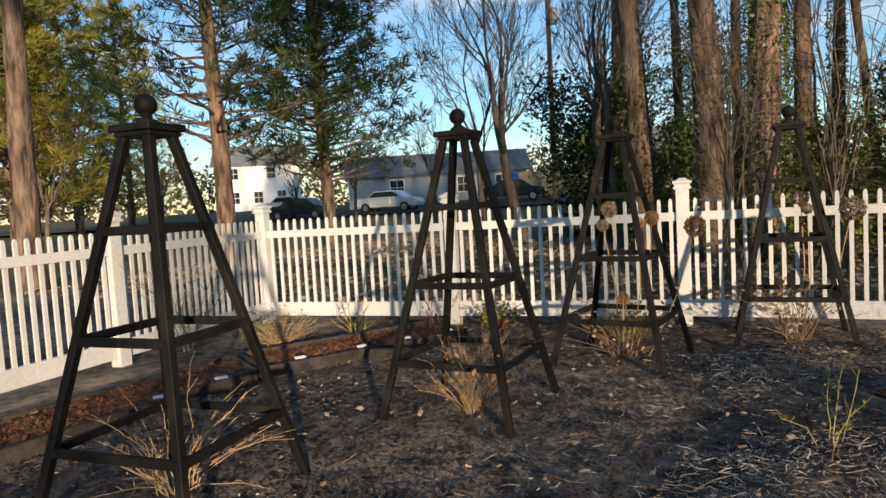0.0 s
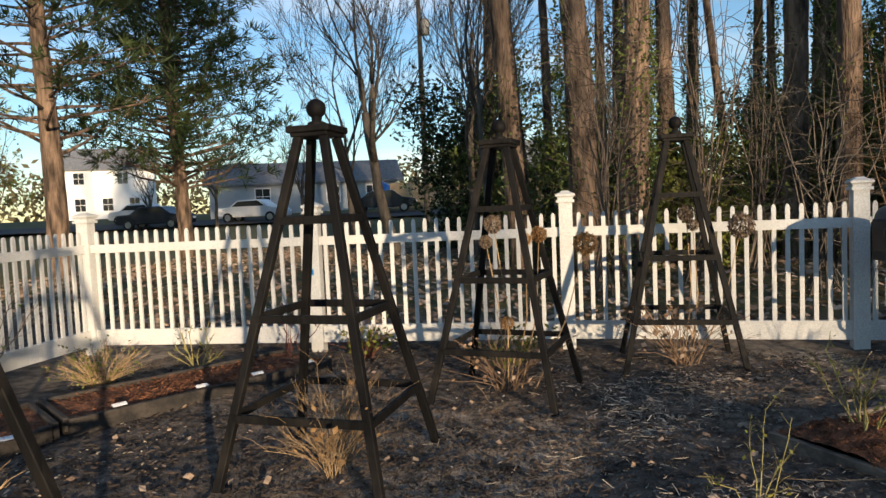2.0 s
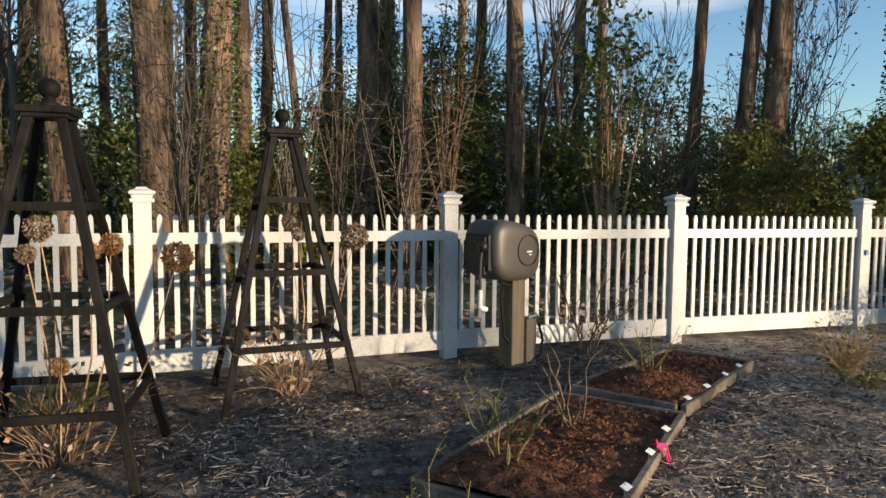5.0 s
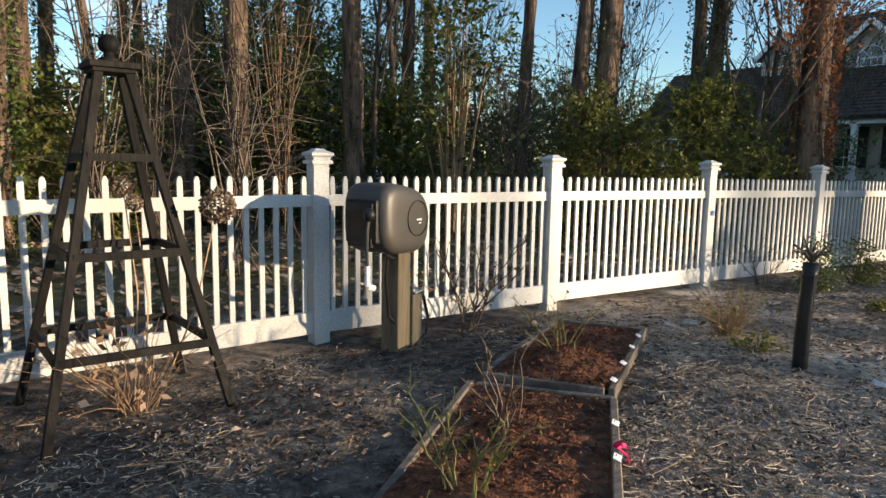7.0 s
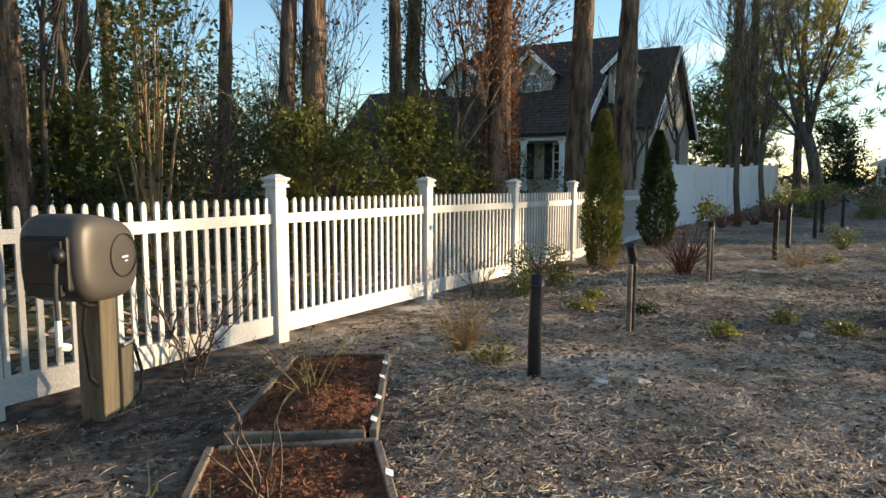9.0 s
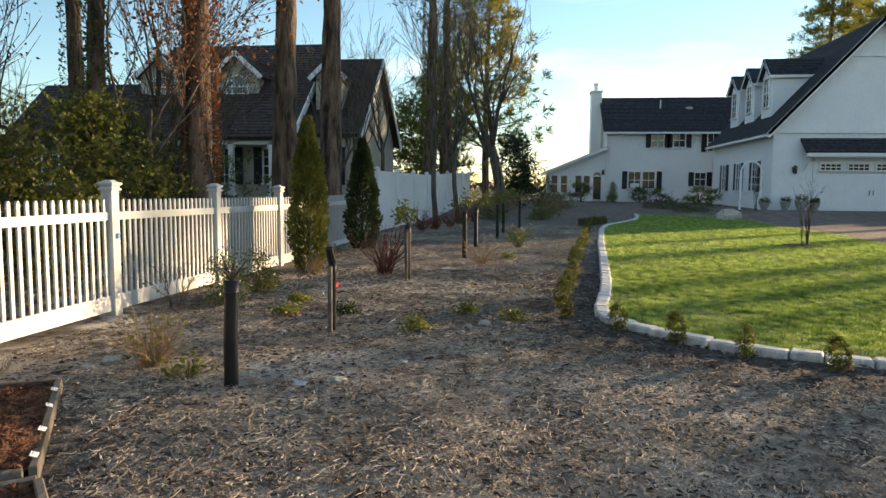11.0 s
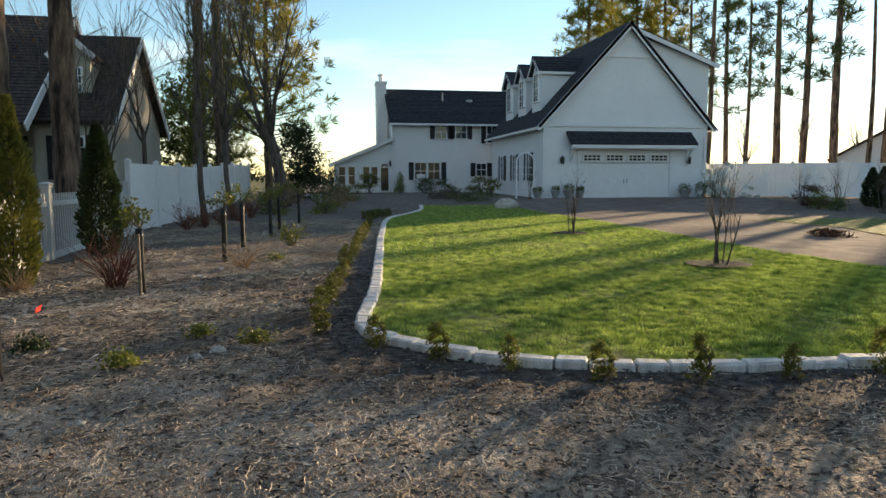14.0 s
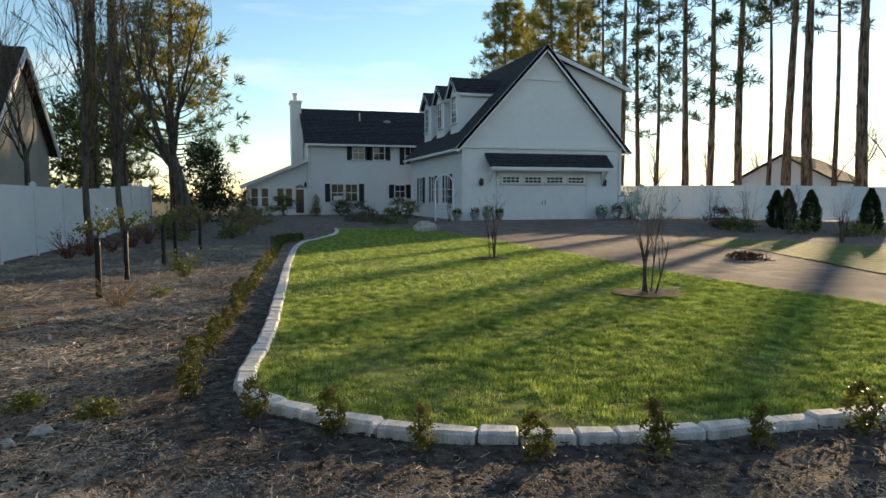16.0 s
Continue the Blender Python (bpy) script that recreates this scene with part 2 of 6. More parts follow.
def ground_material():
    """Dark mulch with straw-covered and sandy patches, dry grass beyond the fence."""
    m = mat("mulch_ground", (0.028, 0.025, 0.023), (0.17, 0.14, 0.117), 9, 0.95, 1.0, 70, dist=0.025)
    n, l = m.node_tree.nodes, m.node_tree.links
    b = n["Principled BSDF"]
    base = b.inputs["Base Color"].links[0].from_socket
    co = n.new("ShaderNodeTexCoord")

    def noise_mask(scale, lo, hi):
        s = n.new("ShaderNodeTexNoise")
        s.inputs["Scale"].default_value = scale
        s.inputs["Detail"].default_value = 8
        s.inputs["Roughness"].default_value = 0.62
        l.new(co.outputs["Object"], s.inputs["Vector"])
        q = n.new("ShaderNodeMapRange")
        q.inputs[1].default_value, q.inputs[2].default_value = lo, hi
        l.new(s.outputs[0], q.inputs[0])
        return q.outputs[0]

    def blend(fac, under, colour):
        x = n.new("ShaderNodeMix")
        x.data_type = "RGBA"
        l.new(fac, x.inputs[0])
        l.new(under, x.inputs[6])
        x.inputs[7].default_value = (*colour, 1)
        return x.outputs[2]

    def times(a, c):
        x = n.new("ShaderNodeMath")
        x.operation = "MULTIPLY"
        l.new(a, x.inputs[0])
        l.new(c, x.inputs[1])
        return x.outputs[0]

    at = n.new("ShaderNodeAttribute")
    at.attribute_name = "cover"
    sep = n.new("ShaderNodeSeparateColor")
    l.new(at.outputs["Color"], sep.inputs[0])
    out = base
    straw = times(sep.outputs[0], noise_mask(6, 0.35, 0.62))
    out = blend(straw, out, (0.68, 0.55, 0.42))
    sand = times(sep.outputs[1], noise_mask(2.3, 0.42, 0.62))
    out = blend(sand, out, (0.62, 0.57, 0.5))
    dry = times(sep.outputs[2], noise_mask(14, 0.2, 0.5))
    out = blend(dry, out, (0.12, 0.115, 0.05))
    l.new(out, b.inputs["Base Color"])
    return m


# ---- building helpers ----
rnd = random.Random(7)


class MB:
    """Gathers vertices and faces for one mesh."""

    def __init__(self):
        self.v, self.f = [], []

    def box(self, c, s, m=None, taper=1.0):
        k = len(self.v)
        for dz in (-0.5, 0.5):
            q = taper if dz > 0 else 1.0
            for dx, dy in ((-0.5, -0.5), (0.5, -0.5), (0.5, 0.5), (-0.5, 0.5)):
                p = Vector((dx * s[0] * q, dy * s[1] * q, dz * s[2]))
                p = (m @ p if m else p) + Vector(c)
                self.v.append(tuple(p))
        self.f += [(k, k + 3, k + 2, k + 1), (k + 4, k + 5, k + 6, k + 7)] + [(k + i, k + (i + 1) % 4, k + 4 + (i + 1) % 4, k + 4 + i) for i in range(4)]
        return self

    def beam(self, a, b, w, h, up=(0, 0, 1)):
        """A straight timber from a to b, w across and h along up."""
        a, b = Vector(a), Vector(b)
        d = (b - a).normalized()
        s = d.cross(Vector(up))
        s = s.normalized() if s.length > 1e-5 else Vector((1, 0, 0))
        u = s.cross(d)
        k = len(self.v)
        for p in (a, b):
            for i, j in ((-1, -1), (1, -1), (1, 1), (-1, 1)):
                self.v.append(tuple(p + s * (i * w / 2) + u * (j * h / 2)))
        self.f += [(k, k + 1, k + 2, k + 3), (k + 7, k + 6, k + 5, k + 4)] + [(k + i, k + 4 + i, k + 4 + (i + 1) % 4, k + (i + 1) % 4) for i in range(4)]
        return self

    def tube(self, pts, radii, n=6, cap=True):
        k0 = len(self.v)
        pts = [Vector(p) for p in pts]
        for i, p in enumerate(pts):
            d = (pts[min(i + 1, len(pts) - 1)] - pts[max(i - 1, 0)])
            d = d.normalized() if d.length > 1e-6 else Vector((0, 0, 1))
            s = d.cross(Vector((0.31, 0.95, 0.05)))
            s = s.normalized() if s.length > 1e-3 else Vector((1, 0, 0))
            u = s.cross(d)
            r = radii[i] if isinstance(radii, (list, tuple)) else radii
            for j in range(n):
                a = 2 * math.pi * j / n
                self.v.append(tuple(p + (s * math.cos(a) + u * math.sin(a)) * r))
        for i in range(len(pts) - 1):
            for j in range(n):
                a, b = k0 + i * n + j, k0 + i * n + (j + 1) % n
                self.f.append((a, b, b + n, a + n))
        if cap:
            self.f.append(tuple(range(k0 + n - 1, k0 - 1, -1)))
            e = k0 + (len(pts) - 1) * n
            self.f.append(tuple(range(e, e + n)))
        return self

    def lathe(self, prof, n=16, c=(0, 0, 0)):
        """Turned about z: prof is a list of (radius, z)."""
        return self.tube([(c[0], c[1], c[2] + z) for _, z in prof], [max(r, 0.0005) for r, _ in prof], n)

    def leaf(self, p, d, size, width=0.5):
        """A pointed leaf or tuft of three corners and a tip."""
        d = Vector(d)
        s = d.cross(Vector((rnd.uniform(-1, 1), rnd.uniform(-1, 1), rnd.uniform(-1, 1))))
        s = s.normalized() * (size * width * 0.5) if s.length > 1e-4 else Vector((size * 0.2, 0, 0))
        p = Vector(p)
        k = len(self.v)
        q = p + d * (size * 0.45)
        self.v += [tuple(p), tuple(q + s), tuple(p + d * size), tuple(q - s)]
        self.f.append((k, k + 1, k + 2, k + 3))

    def poly(self, pts):
        k = len(self.v)
        self.v += [tuple(p) for p in pts]
        self.f.append(tuple(range(k, k + len(pts))))
        return self

    def prism(self, pts, vec):
        """A flat outline pushed along vec."""
        k, n = len(self.v), len(pts)
        vec = Vector(vec)
        self.v += [tuple(p) for p in pts] + [tuple(Vector(p) + vec) for p in pts]
        self.f += [tuple(range(k + n - 1, k - 1, -1)), tuple(range(k + n, k + 2 * n))]
        self.f += [(k + i, k + (i + 1) % n, k + n + (i + 1) % n, k + n + i) for i in range(n)]
        return self

    def mesh(self, name, material, smooth=False):
        me = bpy.data.meshes.new(name)
        me.from_pydata(self.v, [], self.f)
        me.materials.append(material)
        if smooth:
            me.polygons.foreach_set("use_smooth", [True] * len(me.polygons))
        me.update()
        return me


def part(name, mb, material, parent=None, label="", smooth=False, m=None):
    me = mb if isinstance(mb, bpy.types.Mesh) else mb.mesh(name, material, smooth)
    ob = new(name, me)
    if parent is not None:
        ob.parent = parent
    if m is not None:
        ob.matrix_basis = m
    if label:
        tagged(ob, label)
    if name in ("limbwork", "stemwork", "shingle_layer"):
        tagged(ob, kind="stuff")
    return ob


def thing(name, m, label, category, group="", kind=""):
    ob = new(name)
    ob.empty_display_size = 0.1
    ob.matrix_basis = m
    return tagged(ob, label, category, group, kind)


def solid(name, mb, material, label="", category="", group="", kind="", smooth=False):
    return tagged(part(name, mb, material, None, "", smooth), label, category, group, kind)


def bevelled(ob, w=0.004, n=1):
    b = ob.modifiers.new("bevel", "BEVEL")
    b.width, b.segments, b.limit_method = w, n, "ANGLE"
    return ob


def step(a, b, x):
    t = min(1, max(0, (x - a) / (b - a)))
    return t * t * (3 - 2 * t)


def gz(x, y):
    """Height of the ground."""
    dip = -0.085 * step(-1.9, -0.5, y) * (1 - step(9, 16, x)) * (1 - step(0.4, 6, y))
    dip = min(dip, -0.1 * (1 - step(-2.1, -1.25, x)) * step(-8.0, -6.2, y) * (1 - step(0.4, 6, y)))
    rise = 0.28 * step(24, 34, x) + 0.07 * step(36, 49, x)
    rise += 1.6 * step(14, 48, y) * (1 - step(-2, 14, x)) + 0.75 * step(14, 26, x) * step(1.5, 7, y)
    return dip + rise


# ---- ground ----
KERB = [(29.4, -9.25), (26.7, -8.85), (22.3, -7.2), (16, -6.4), (11.3, -5.97), (7.5, -5.62), (5.55, -5.36), (4.95, -5.42), (4.55, -5.72), (4.1, -6.15), (3.78, -6.7), (3.58, -7.3), (3.47, -8.0), (3.42, -9.0), (3.4, -11), (3.6, -13.5)]
DRIVE_NEAR = [(3.6, -13.5), (7.2, -13.75), (8.4, -13.4), (11.0, -13.3), (14.7, -13.5), (20, -13.6), (24.4, -13.6), (29, -13.3)]


def smooth_line(pts, steps=6):
    """A rounded line through the points."""
    out = []
    for i in range(len(pts) - 1):
        p = [Vector((*pts[min(max(k, 0), len(pts) - 1)], 0)) for k in (i - 1, i, i + 1, i + 2)]
        for s in range(steps):
            t = s / steps
            out.append(0.5 * ((2 * p[1]) + (p[2] - p[0]) * t + (2 * p[0] - 5 * p[1] + 4 * p[2] - p[3]) * t * t + (3 * p[1] - p[0] - 3 * p[2] + p[3]) * t ** 3))
    out.append(Vector((*pts[-1], 0)))
    return out


def in_lawn(x, y):
    """Inside the kerbed lawn."""
    if x < 3.3 or y > -5.2 or y < -13.9:
        return False
    poly = LAWN
    c = False
    for i in range(len(poly)):
        a, b = poly[i], poly[i - 1]
        if (a[1] > y) != (b[1] > y) and x < (b[0] - a[0]) * (y - a[1]) / (b[1] - a[1]) + a[0]:
            c = not c
    return c


KERB_LINE = smooth_line(KERB)
DRIVE_LINE = smooth_line(DRIVE_NEAR, 3)
LAWN = [(p.x, p.y) for p in KERB_LINE] + [(p.x, p.y) for p in DRIVE_LINE[1:]]


def gh(x, y):
    """Height of the soil with its small bumps."""
    z = gz(x, y)
    if -9 < x < 18 and -13 < y < 1:
        z += 0.03 * noise.noise((x * 1.1, y * 1.1, 0)) + 0.014 * noise.noise((x * 4.3, y * 4.3, 3)) + 0.006 * noise.noise((x * 11, y * 11, 5))
    return z


def open_ground(x, y):
    """1 on the straw-covered ground in the open, 0 on the dark mulch beside the fence and beds."""
    s = ((x + 0.62) * 2.01 - (y + 3.43) * 2.77) / 3.42
    return step(-0.1, 0.35, s) * step(0.6, 1.5, -y) if x < 12 else 0.6


def kerb_gap(x, y):
    """How far a spot lies from the kerb."""
    if x < 1.5 or y > -3.5:
        return 9
    return min(math.hypot(p.x - x, p.y - y) for p in KERB_LINE[24::2])


def make_ground():
    def axis(lo, hi, fine, far):
        a = [lo + fine * i for i in range(int((hi - lo) / fine) + 1)]
        s, x = fine, a[-1]
        while x < far:
            s *= 1.35
            x += s
            a.append(x)
        s, x, b = fine, a[0], []
        while x > -far:
            s *= 1.35
            x -= s
            b.append(x)
        return b[::-1] + a

    xs, ys = axis(-9, 18, 0.11, 900), axis(-13, 1, 0.11, 900)
    v, cover = [], []
    for y in ys:
        for x in xs:
            near = -9 < x < 18 and -13 < y < 1
            z = gh(x, y)
            if near:
                if in_lawn(x, y):
                    z -= 0.06
            elif in_lawn(x, y):
                z -= 0.08
            v.append((x, y, z))
            patch = noise.noise((x * 0.55, y * 0.55, 9)) * 0.5 + 0.5
            kd = kerb_gap(x, y) if near else 9
            straw = step(0.7, 1.5, kd) * (open_ground(x, y) * (0.55 + 0.45 * patch) + (1 - open_ground(x, y)) * 0.45 * step(0.4, 0.65, patch)) * (0 if y > 1.5 else 1)
            straw *= 1 - 0.6 * step(3.5, 5.5, x)
            sand = step(0.45, 0.7, noise.noise((x * 0.5 + 7, y * 0.5, 4)) * 0.5 + 0.5) * step(0.8, 2.2, x - 0.4 * (y + 3)) * (1 - step(6, 10, x)) * step(0.7, 1.5, kd)
            dry = step(0.6, 2.5, y)
            cover.append((straw * (1 - dry), sand * (1 - dry), dry, 1))
    w = len(xs)
    f = [(j * w + i, j * w + i + 1, (j + 1) * w + i + 1, (j + 1) * w + i) for j in range(len(ys) - 1) for i in range(w - 1)]
    me = bpy.data.meshes.new("ground")
    me.from_pydata(v, [], f)
    at = me.color_attributes.new("cover", "FLOAT_COLOR", "POINT")
    at.data.foreach_set("color", [c for q in cover for c in q])
    me.polygons.foreach_set("use_smooth", [True] * len(f))
    me.materials.append(ground_material())
    tagged(new("ground", me), "dark mulched garden soil with straw and sandy patches", "ground", kind="structure")


make_ground()


def make_sheet(name, outline, z, material, label, category):
    """A flat patch of ground over the soil."""
    bm = bmesh.new()
    vs = [bm.verts.new((x, y, 0)) for x, y in outline]
    bm.faces.new(vs)
    bmesh.ops.triangulate(bm, faces=bm.faces[:])
    for _ in range(3):
        long_edges = [e for e in bm.edges if e.calc_length() > 2.0]
        if long_edges:
            bmesh.ops.subdivide_edges(bm, edges=long_edges, cuts=1)
            bmesh.ops.triangulate(bm, faces=bm.faces[:])
    for q in bm.verts:
        q.co.z = gz(q.co.x, q.co.y) + z + 0.02 * noise.noise((q.co.x * 0.7, q.co.y * 0.7, 2))
    me = bpy.data.meshes.new(name)
    bm.normal_update()
    bm.to_mesh(me)
    bm.free()
    me.materials.append(material)
    return tagged(new(name, me), label, category, kind="structure")


make_sheet("lawn", LAWN, 0.03, GRASS, "mown green lawn with yellowed patches inside the kerb", "lawn")
DRIVE = [(p.x, p.y - 0.05) for p in DRIVE_LINE] + [(31, -14.5), (34.6, -16.5), (34.75, -29), (29, -27), (22, -21.0), (18.7, -18.9), (15.4, -19.0), (9.7, -16.8), (3.7, -18.5)]
make_sheet("driveway", DRIVE, 0.02, GRAVEL, "brown gravel driveway curving to the garage", "driveway")
make_sheet("far_lawn", [(3.7, -18.6), (9.7, -16.9), (15.4, -19.1), (18.7, -19.0), (19.8, -19.8), (19.4, -22.8), (15.3, -23.3), (3.7, -25)], 0.03, GRASS, "strip of lawn beyond the driveway", "lawn")


def make_kerb():
    kerb = thing("lawn_kerb", pose(0, 0, 0), "pale split-stone kerb along the lawn edge", "kerb", kind="structure")
    k = 0
    line = KERB_LINE
    length = [0]
    for a, b in zip(line, line[1:]):
        length.append(length[-1] + (b - a).length)

    def point(s):
        for i in range(len(line) - 1):
            if length[i + 1] >= s:
                t = (s - length[i]) / (length[i + 1] - length[i])
                return line[i].lerp(line[i + 1], t)
        return line[-1]

    kinds = []
    for i in range(6):
        mb = MB()
        lx, w, h = 1.0, rnd.uniform(0.145, 0.17), rnd.uniform(0.15, 0.17)
        for sx in (-0.5, -0.44, 0.44, 0.5):
            e = 0.86 if abs(sx) > 0.45 else 1.0
            for yy, zz in ((-0.5, 0), (-0.5 * e, 0.86), (-0.36 * e, e), (0.36 * e, e + rnd.uniform(-0.05, 0.02)), (0.5 * e, 0.84), (0.5, 0)):
                mb.v.append((sx * lx, yy * w + rnd.uniform(-0.006, 0.006), zz * h - 0.07 + rnd.uniform(-0.006, 0.006)))
        for a in range(3):
            for b in range(5):
                q = a * 6 + b
                mb.f.append((q, q + 6, q + 7, q + 1))
        mb.f += [(0, 1, 2, 3, 4, 5), (23, 22, 21, 20, 19, 18)]
        kinds.append(mb.mesh("kerb_stone", STONE))
    s = 0
    while s < length[-1] - 0.3 and k < 290:
        q = rnd.uniform(0.2, 0.34) if s > 20 else rnd.uniform(0.22, 0.4)
        a, b = point(s), point(min(s + q, length[-1]))
        d = b - a
        c = (a + b) / 2
        m = Matrix.Translation((c.x, c.y, gz(c.x, c.y))) @ Matrix.Rotation(math.atan2(d.y, d.x) + rnd.uniform(-0.05, 0.05), 4, "Z") @ Matrix.Diagonal((q - 0.012, 1, rnd.uniform(0.76, 0.92), 1))
        part("kerb_stone", kinds[k % 6], STONE, kerb, m=m)
        s += q
        k += 1


make_kerb()


# ---- picket fence ----
POSTS = [(-7.53, -1.03), (-5.03, -0.61), (-2.53, -0.19), (0.0, 0.0), (2.433, 0.0), (4.92, 0.0), (7.335, -0.03), (9.765, -0.05), (12.225, -0.1), (14.7, -0.1), (17.2, -0.1)]
LEFT = [(-7.53, -1.03), (-7.28, -3.35), (-6.98, -5.7), (-6.7, -8.1), (-6.42, -10.5)]
POST_TOP = 1.40


def post_mesh():
    mb = MB()
    w = 0.127
    mb.box((0, 0, 0.58), (w, w, 1.46))
    return mb


def cap_mesh():
    mb = MB()
    rings = [(0.085, 1.31), (0.085, 1.335), (0.07, 1.34), (0.075, 1.36), (0.092, 1.375), (0.092, 1.392), (0.05, 1.41), (0.03, 1.425)]
    k = 0
    for h, z in rings:
        for sx, sy in ((-1, -1), (1, -1), (1, 1), (-1, 1)):
            mb.v.append((sx * h, sy * h, z))
    for i in range(len(rings) - 1):
        for j in range(4):
            mb.f.append((i * 4 + j, i * 4 + (j + 1) % 4, (i + 1) * 4 + (j + 1) % 4, (i + 1) * 4 + j))
    mb.f += [(3, 2, 1, 0), tuple(range(len(mb.v) - 4, len(mb.v)))]
    return mb


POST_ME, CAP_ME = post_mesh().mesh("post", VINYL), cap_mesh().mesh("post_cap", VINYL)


def picket_mesh():
    mb = MB()
    w, d, top = 0.038, 0.022, 1.215
    z = [(0.12, 1), (top - 0.035, 1), (top - 0.012, 0.72), (top, 0.3)]
    for h, q in z:
        for sx, sy in ((-1, -1), (1, -1), (1, 1), (-1, 1)):
            mb.v.append((sx * w / 2 * q, sy * d / 2, h))
    for i in range(3):
        for j in range(4):
            mb.f.append((i * 4 + j, i * 4 + (j + 1) % 4, (i + 1) * 4 + (j + 1) % 4, (i + 1) * 4 + j))
    mb.f += [(3, 2, 1, 0), (12, 13, 14, 15)]
    return mb.mesh("picket", VINYL)


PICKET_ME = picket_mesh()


def fence_base(x, y):
    return gz(x, y) if x < 9 else gz(x, y) - 0.02


def make_picket_fence(name, posts, pickets, label):
    fence = thing(name, pose(0, 0, 0), label, "picket fence", kind="structure")
    for i, (x, y) in enumerate(posts):
        a = posts[max(i - 1, 0)]
        b = posts[min(i + 1, len(posts) - 1)]
        turn = math.degrees(math.atan2(b[1] - a[1], b[0] - a[0]))
        drop = -0.07 * step(2, 12, x)
        p = part("post", POST_ME, VINYL, fence, m=pose(x, y, drop, rz=turn))
        part("post_cap", CAP_ME, VINYL, p)
    for i in range(len(posts) - 1):
        a, b = Vector((*posts[i], 0)), Vector((*posts[i + 1], 0))
        a.z, b.z = -0.07 * step(2, 12, a.x), -0.07 * step(2, 12, b.x)
        d = (b - a).normalized()
        u = Vector((0, 0, 1))
        part("top_rail", MB().beam(a + d * 0.064 + u * 1.03, b - d * 0.064 + u * 1.03, 0.05, 0.088), VINYL, fence)
        part("bottom_rail", MB().beam(a + d * 0.064 + u * 0.075, b - d * 0.064 + u * 0.075, 0.05, 0.17), VINYL, fence)
        n = pickets
        for k in range(n):
            q = a + d * 0.064 + (b - a - d * 0.128) * ((k + 0.5) / n)
            part("picket", PICKET_ME, VINYL, fence, m=Matrix.Translation((q.x, q.y, q.z)) @ Matrix.Rotation(math.atan2(d.y, d.x), 4, "Z"))


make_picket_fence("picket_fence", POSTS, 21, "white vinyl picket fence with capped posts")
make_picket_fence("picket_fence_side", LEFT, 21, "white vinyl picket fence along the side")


# ---- tall fences ----
def make_tall_fence(name, posts, height, label):
    fence = thing(name, pose(0, 0, 0), label, "privacy fence", kind="structure")
    cap = MB().box((0, 0, height + 0.035), (0.15, 0.15, 0.03)).box((0, 0, height + 0.07), (0.12, 0.12, 0.045), taper=0.3).mesh("post_cap", TALLV)
    pm = MB().box((0, 0, height / 2 - 0.1), (0.127, 0.127, height + 0.24)).mesh("post", TALLV)
    for i, (x, y) in enumerate(posts):
        a, b = posts[max(i - 1, 0)], posts[min(i + 1, len(posts) - 1)]
        p = part("post", pm, TALLV, fence, m=pose(x, y, gz(x, y), rz=math.degrees(math.atan2(b[1] - a[1], b[0] - a[0]))))
        part("post_cap", cap, TALLV, p)
    for (ax, ay), (bx, by) in zip(posts, posts[1:]):
        a, b = Vector((ax, ay, gz(ax, ay))), Vector((bx, by, gz(bx, by)))
        d = (b - a).normalized()
        u = Vector((0, 0, 1))
        part("top_rail", MB().beam(a + d * 0.065 + u * (height - 0.1), b - d * 0.065 + u * (height - 0.1), 0.06, 0.14), TALLV, fence)
        part("bottom_rail", MB().beam(a + d * 0.065 + u * 0.12, b - d * 0.065 + u * 0.12, 0.06, 0.14), TALLV, fence)
        n = 12
        w = ((b - a).length - 0.13) / n
        for k in range(n):
            q = a + d * (0.065 + w * (k + 0.5)) + u * (height / 2)
            part("board", MB().box(q, (w - 0.006, 0.035, height - 0.3), Matrix.Rotation(math.atan2(d.y, d.x), 3, "Z")), TALLV, fence)


make_tall_fence("tall_fence", [(17.35 + 2.42 * i, -0.12 - 0.11 * i) for i in range(9)], 1.83, "tall white vinyl privacy fence beside the garden")
make_tall_fence("tall_fence_far", [(36.6 - 1.35 * i, -27.2 - 2.05 * i) for i in range(12)], 1.98, "tall white vinyl privacy fence beyond the driveway")


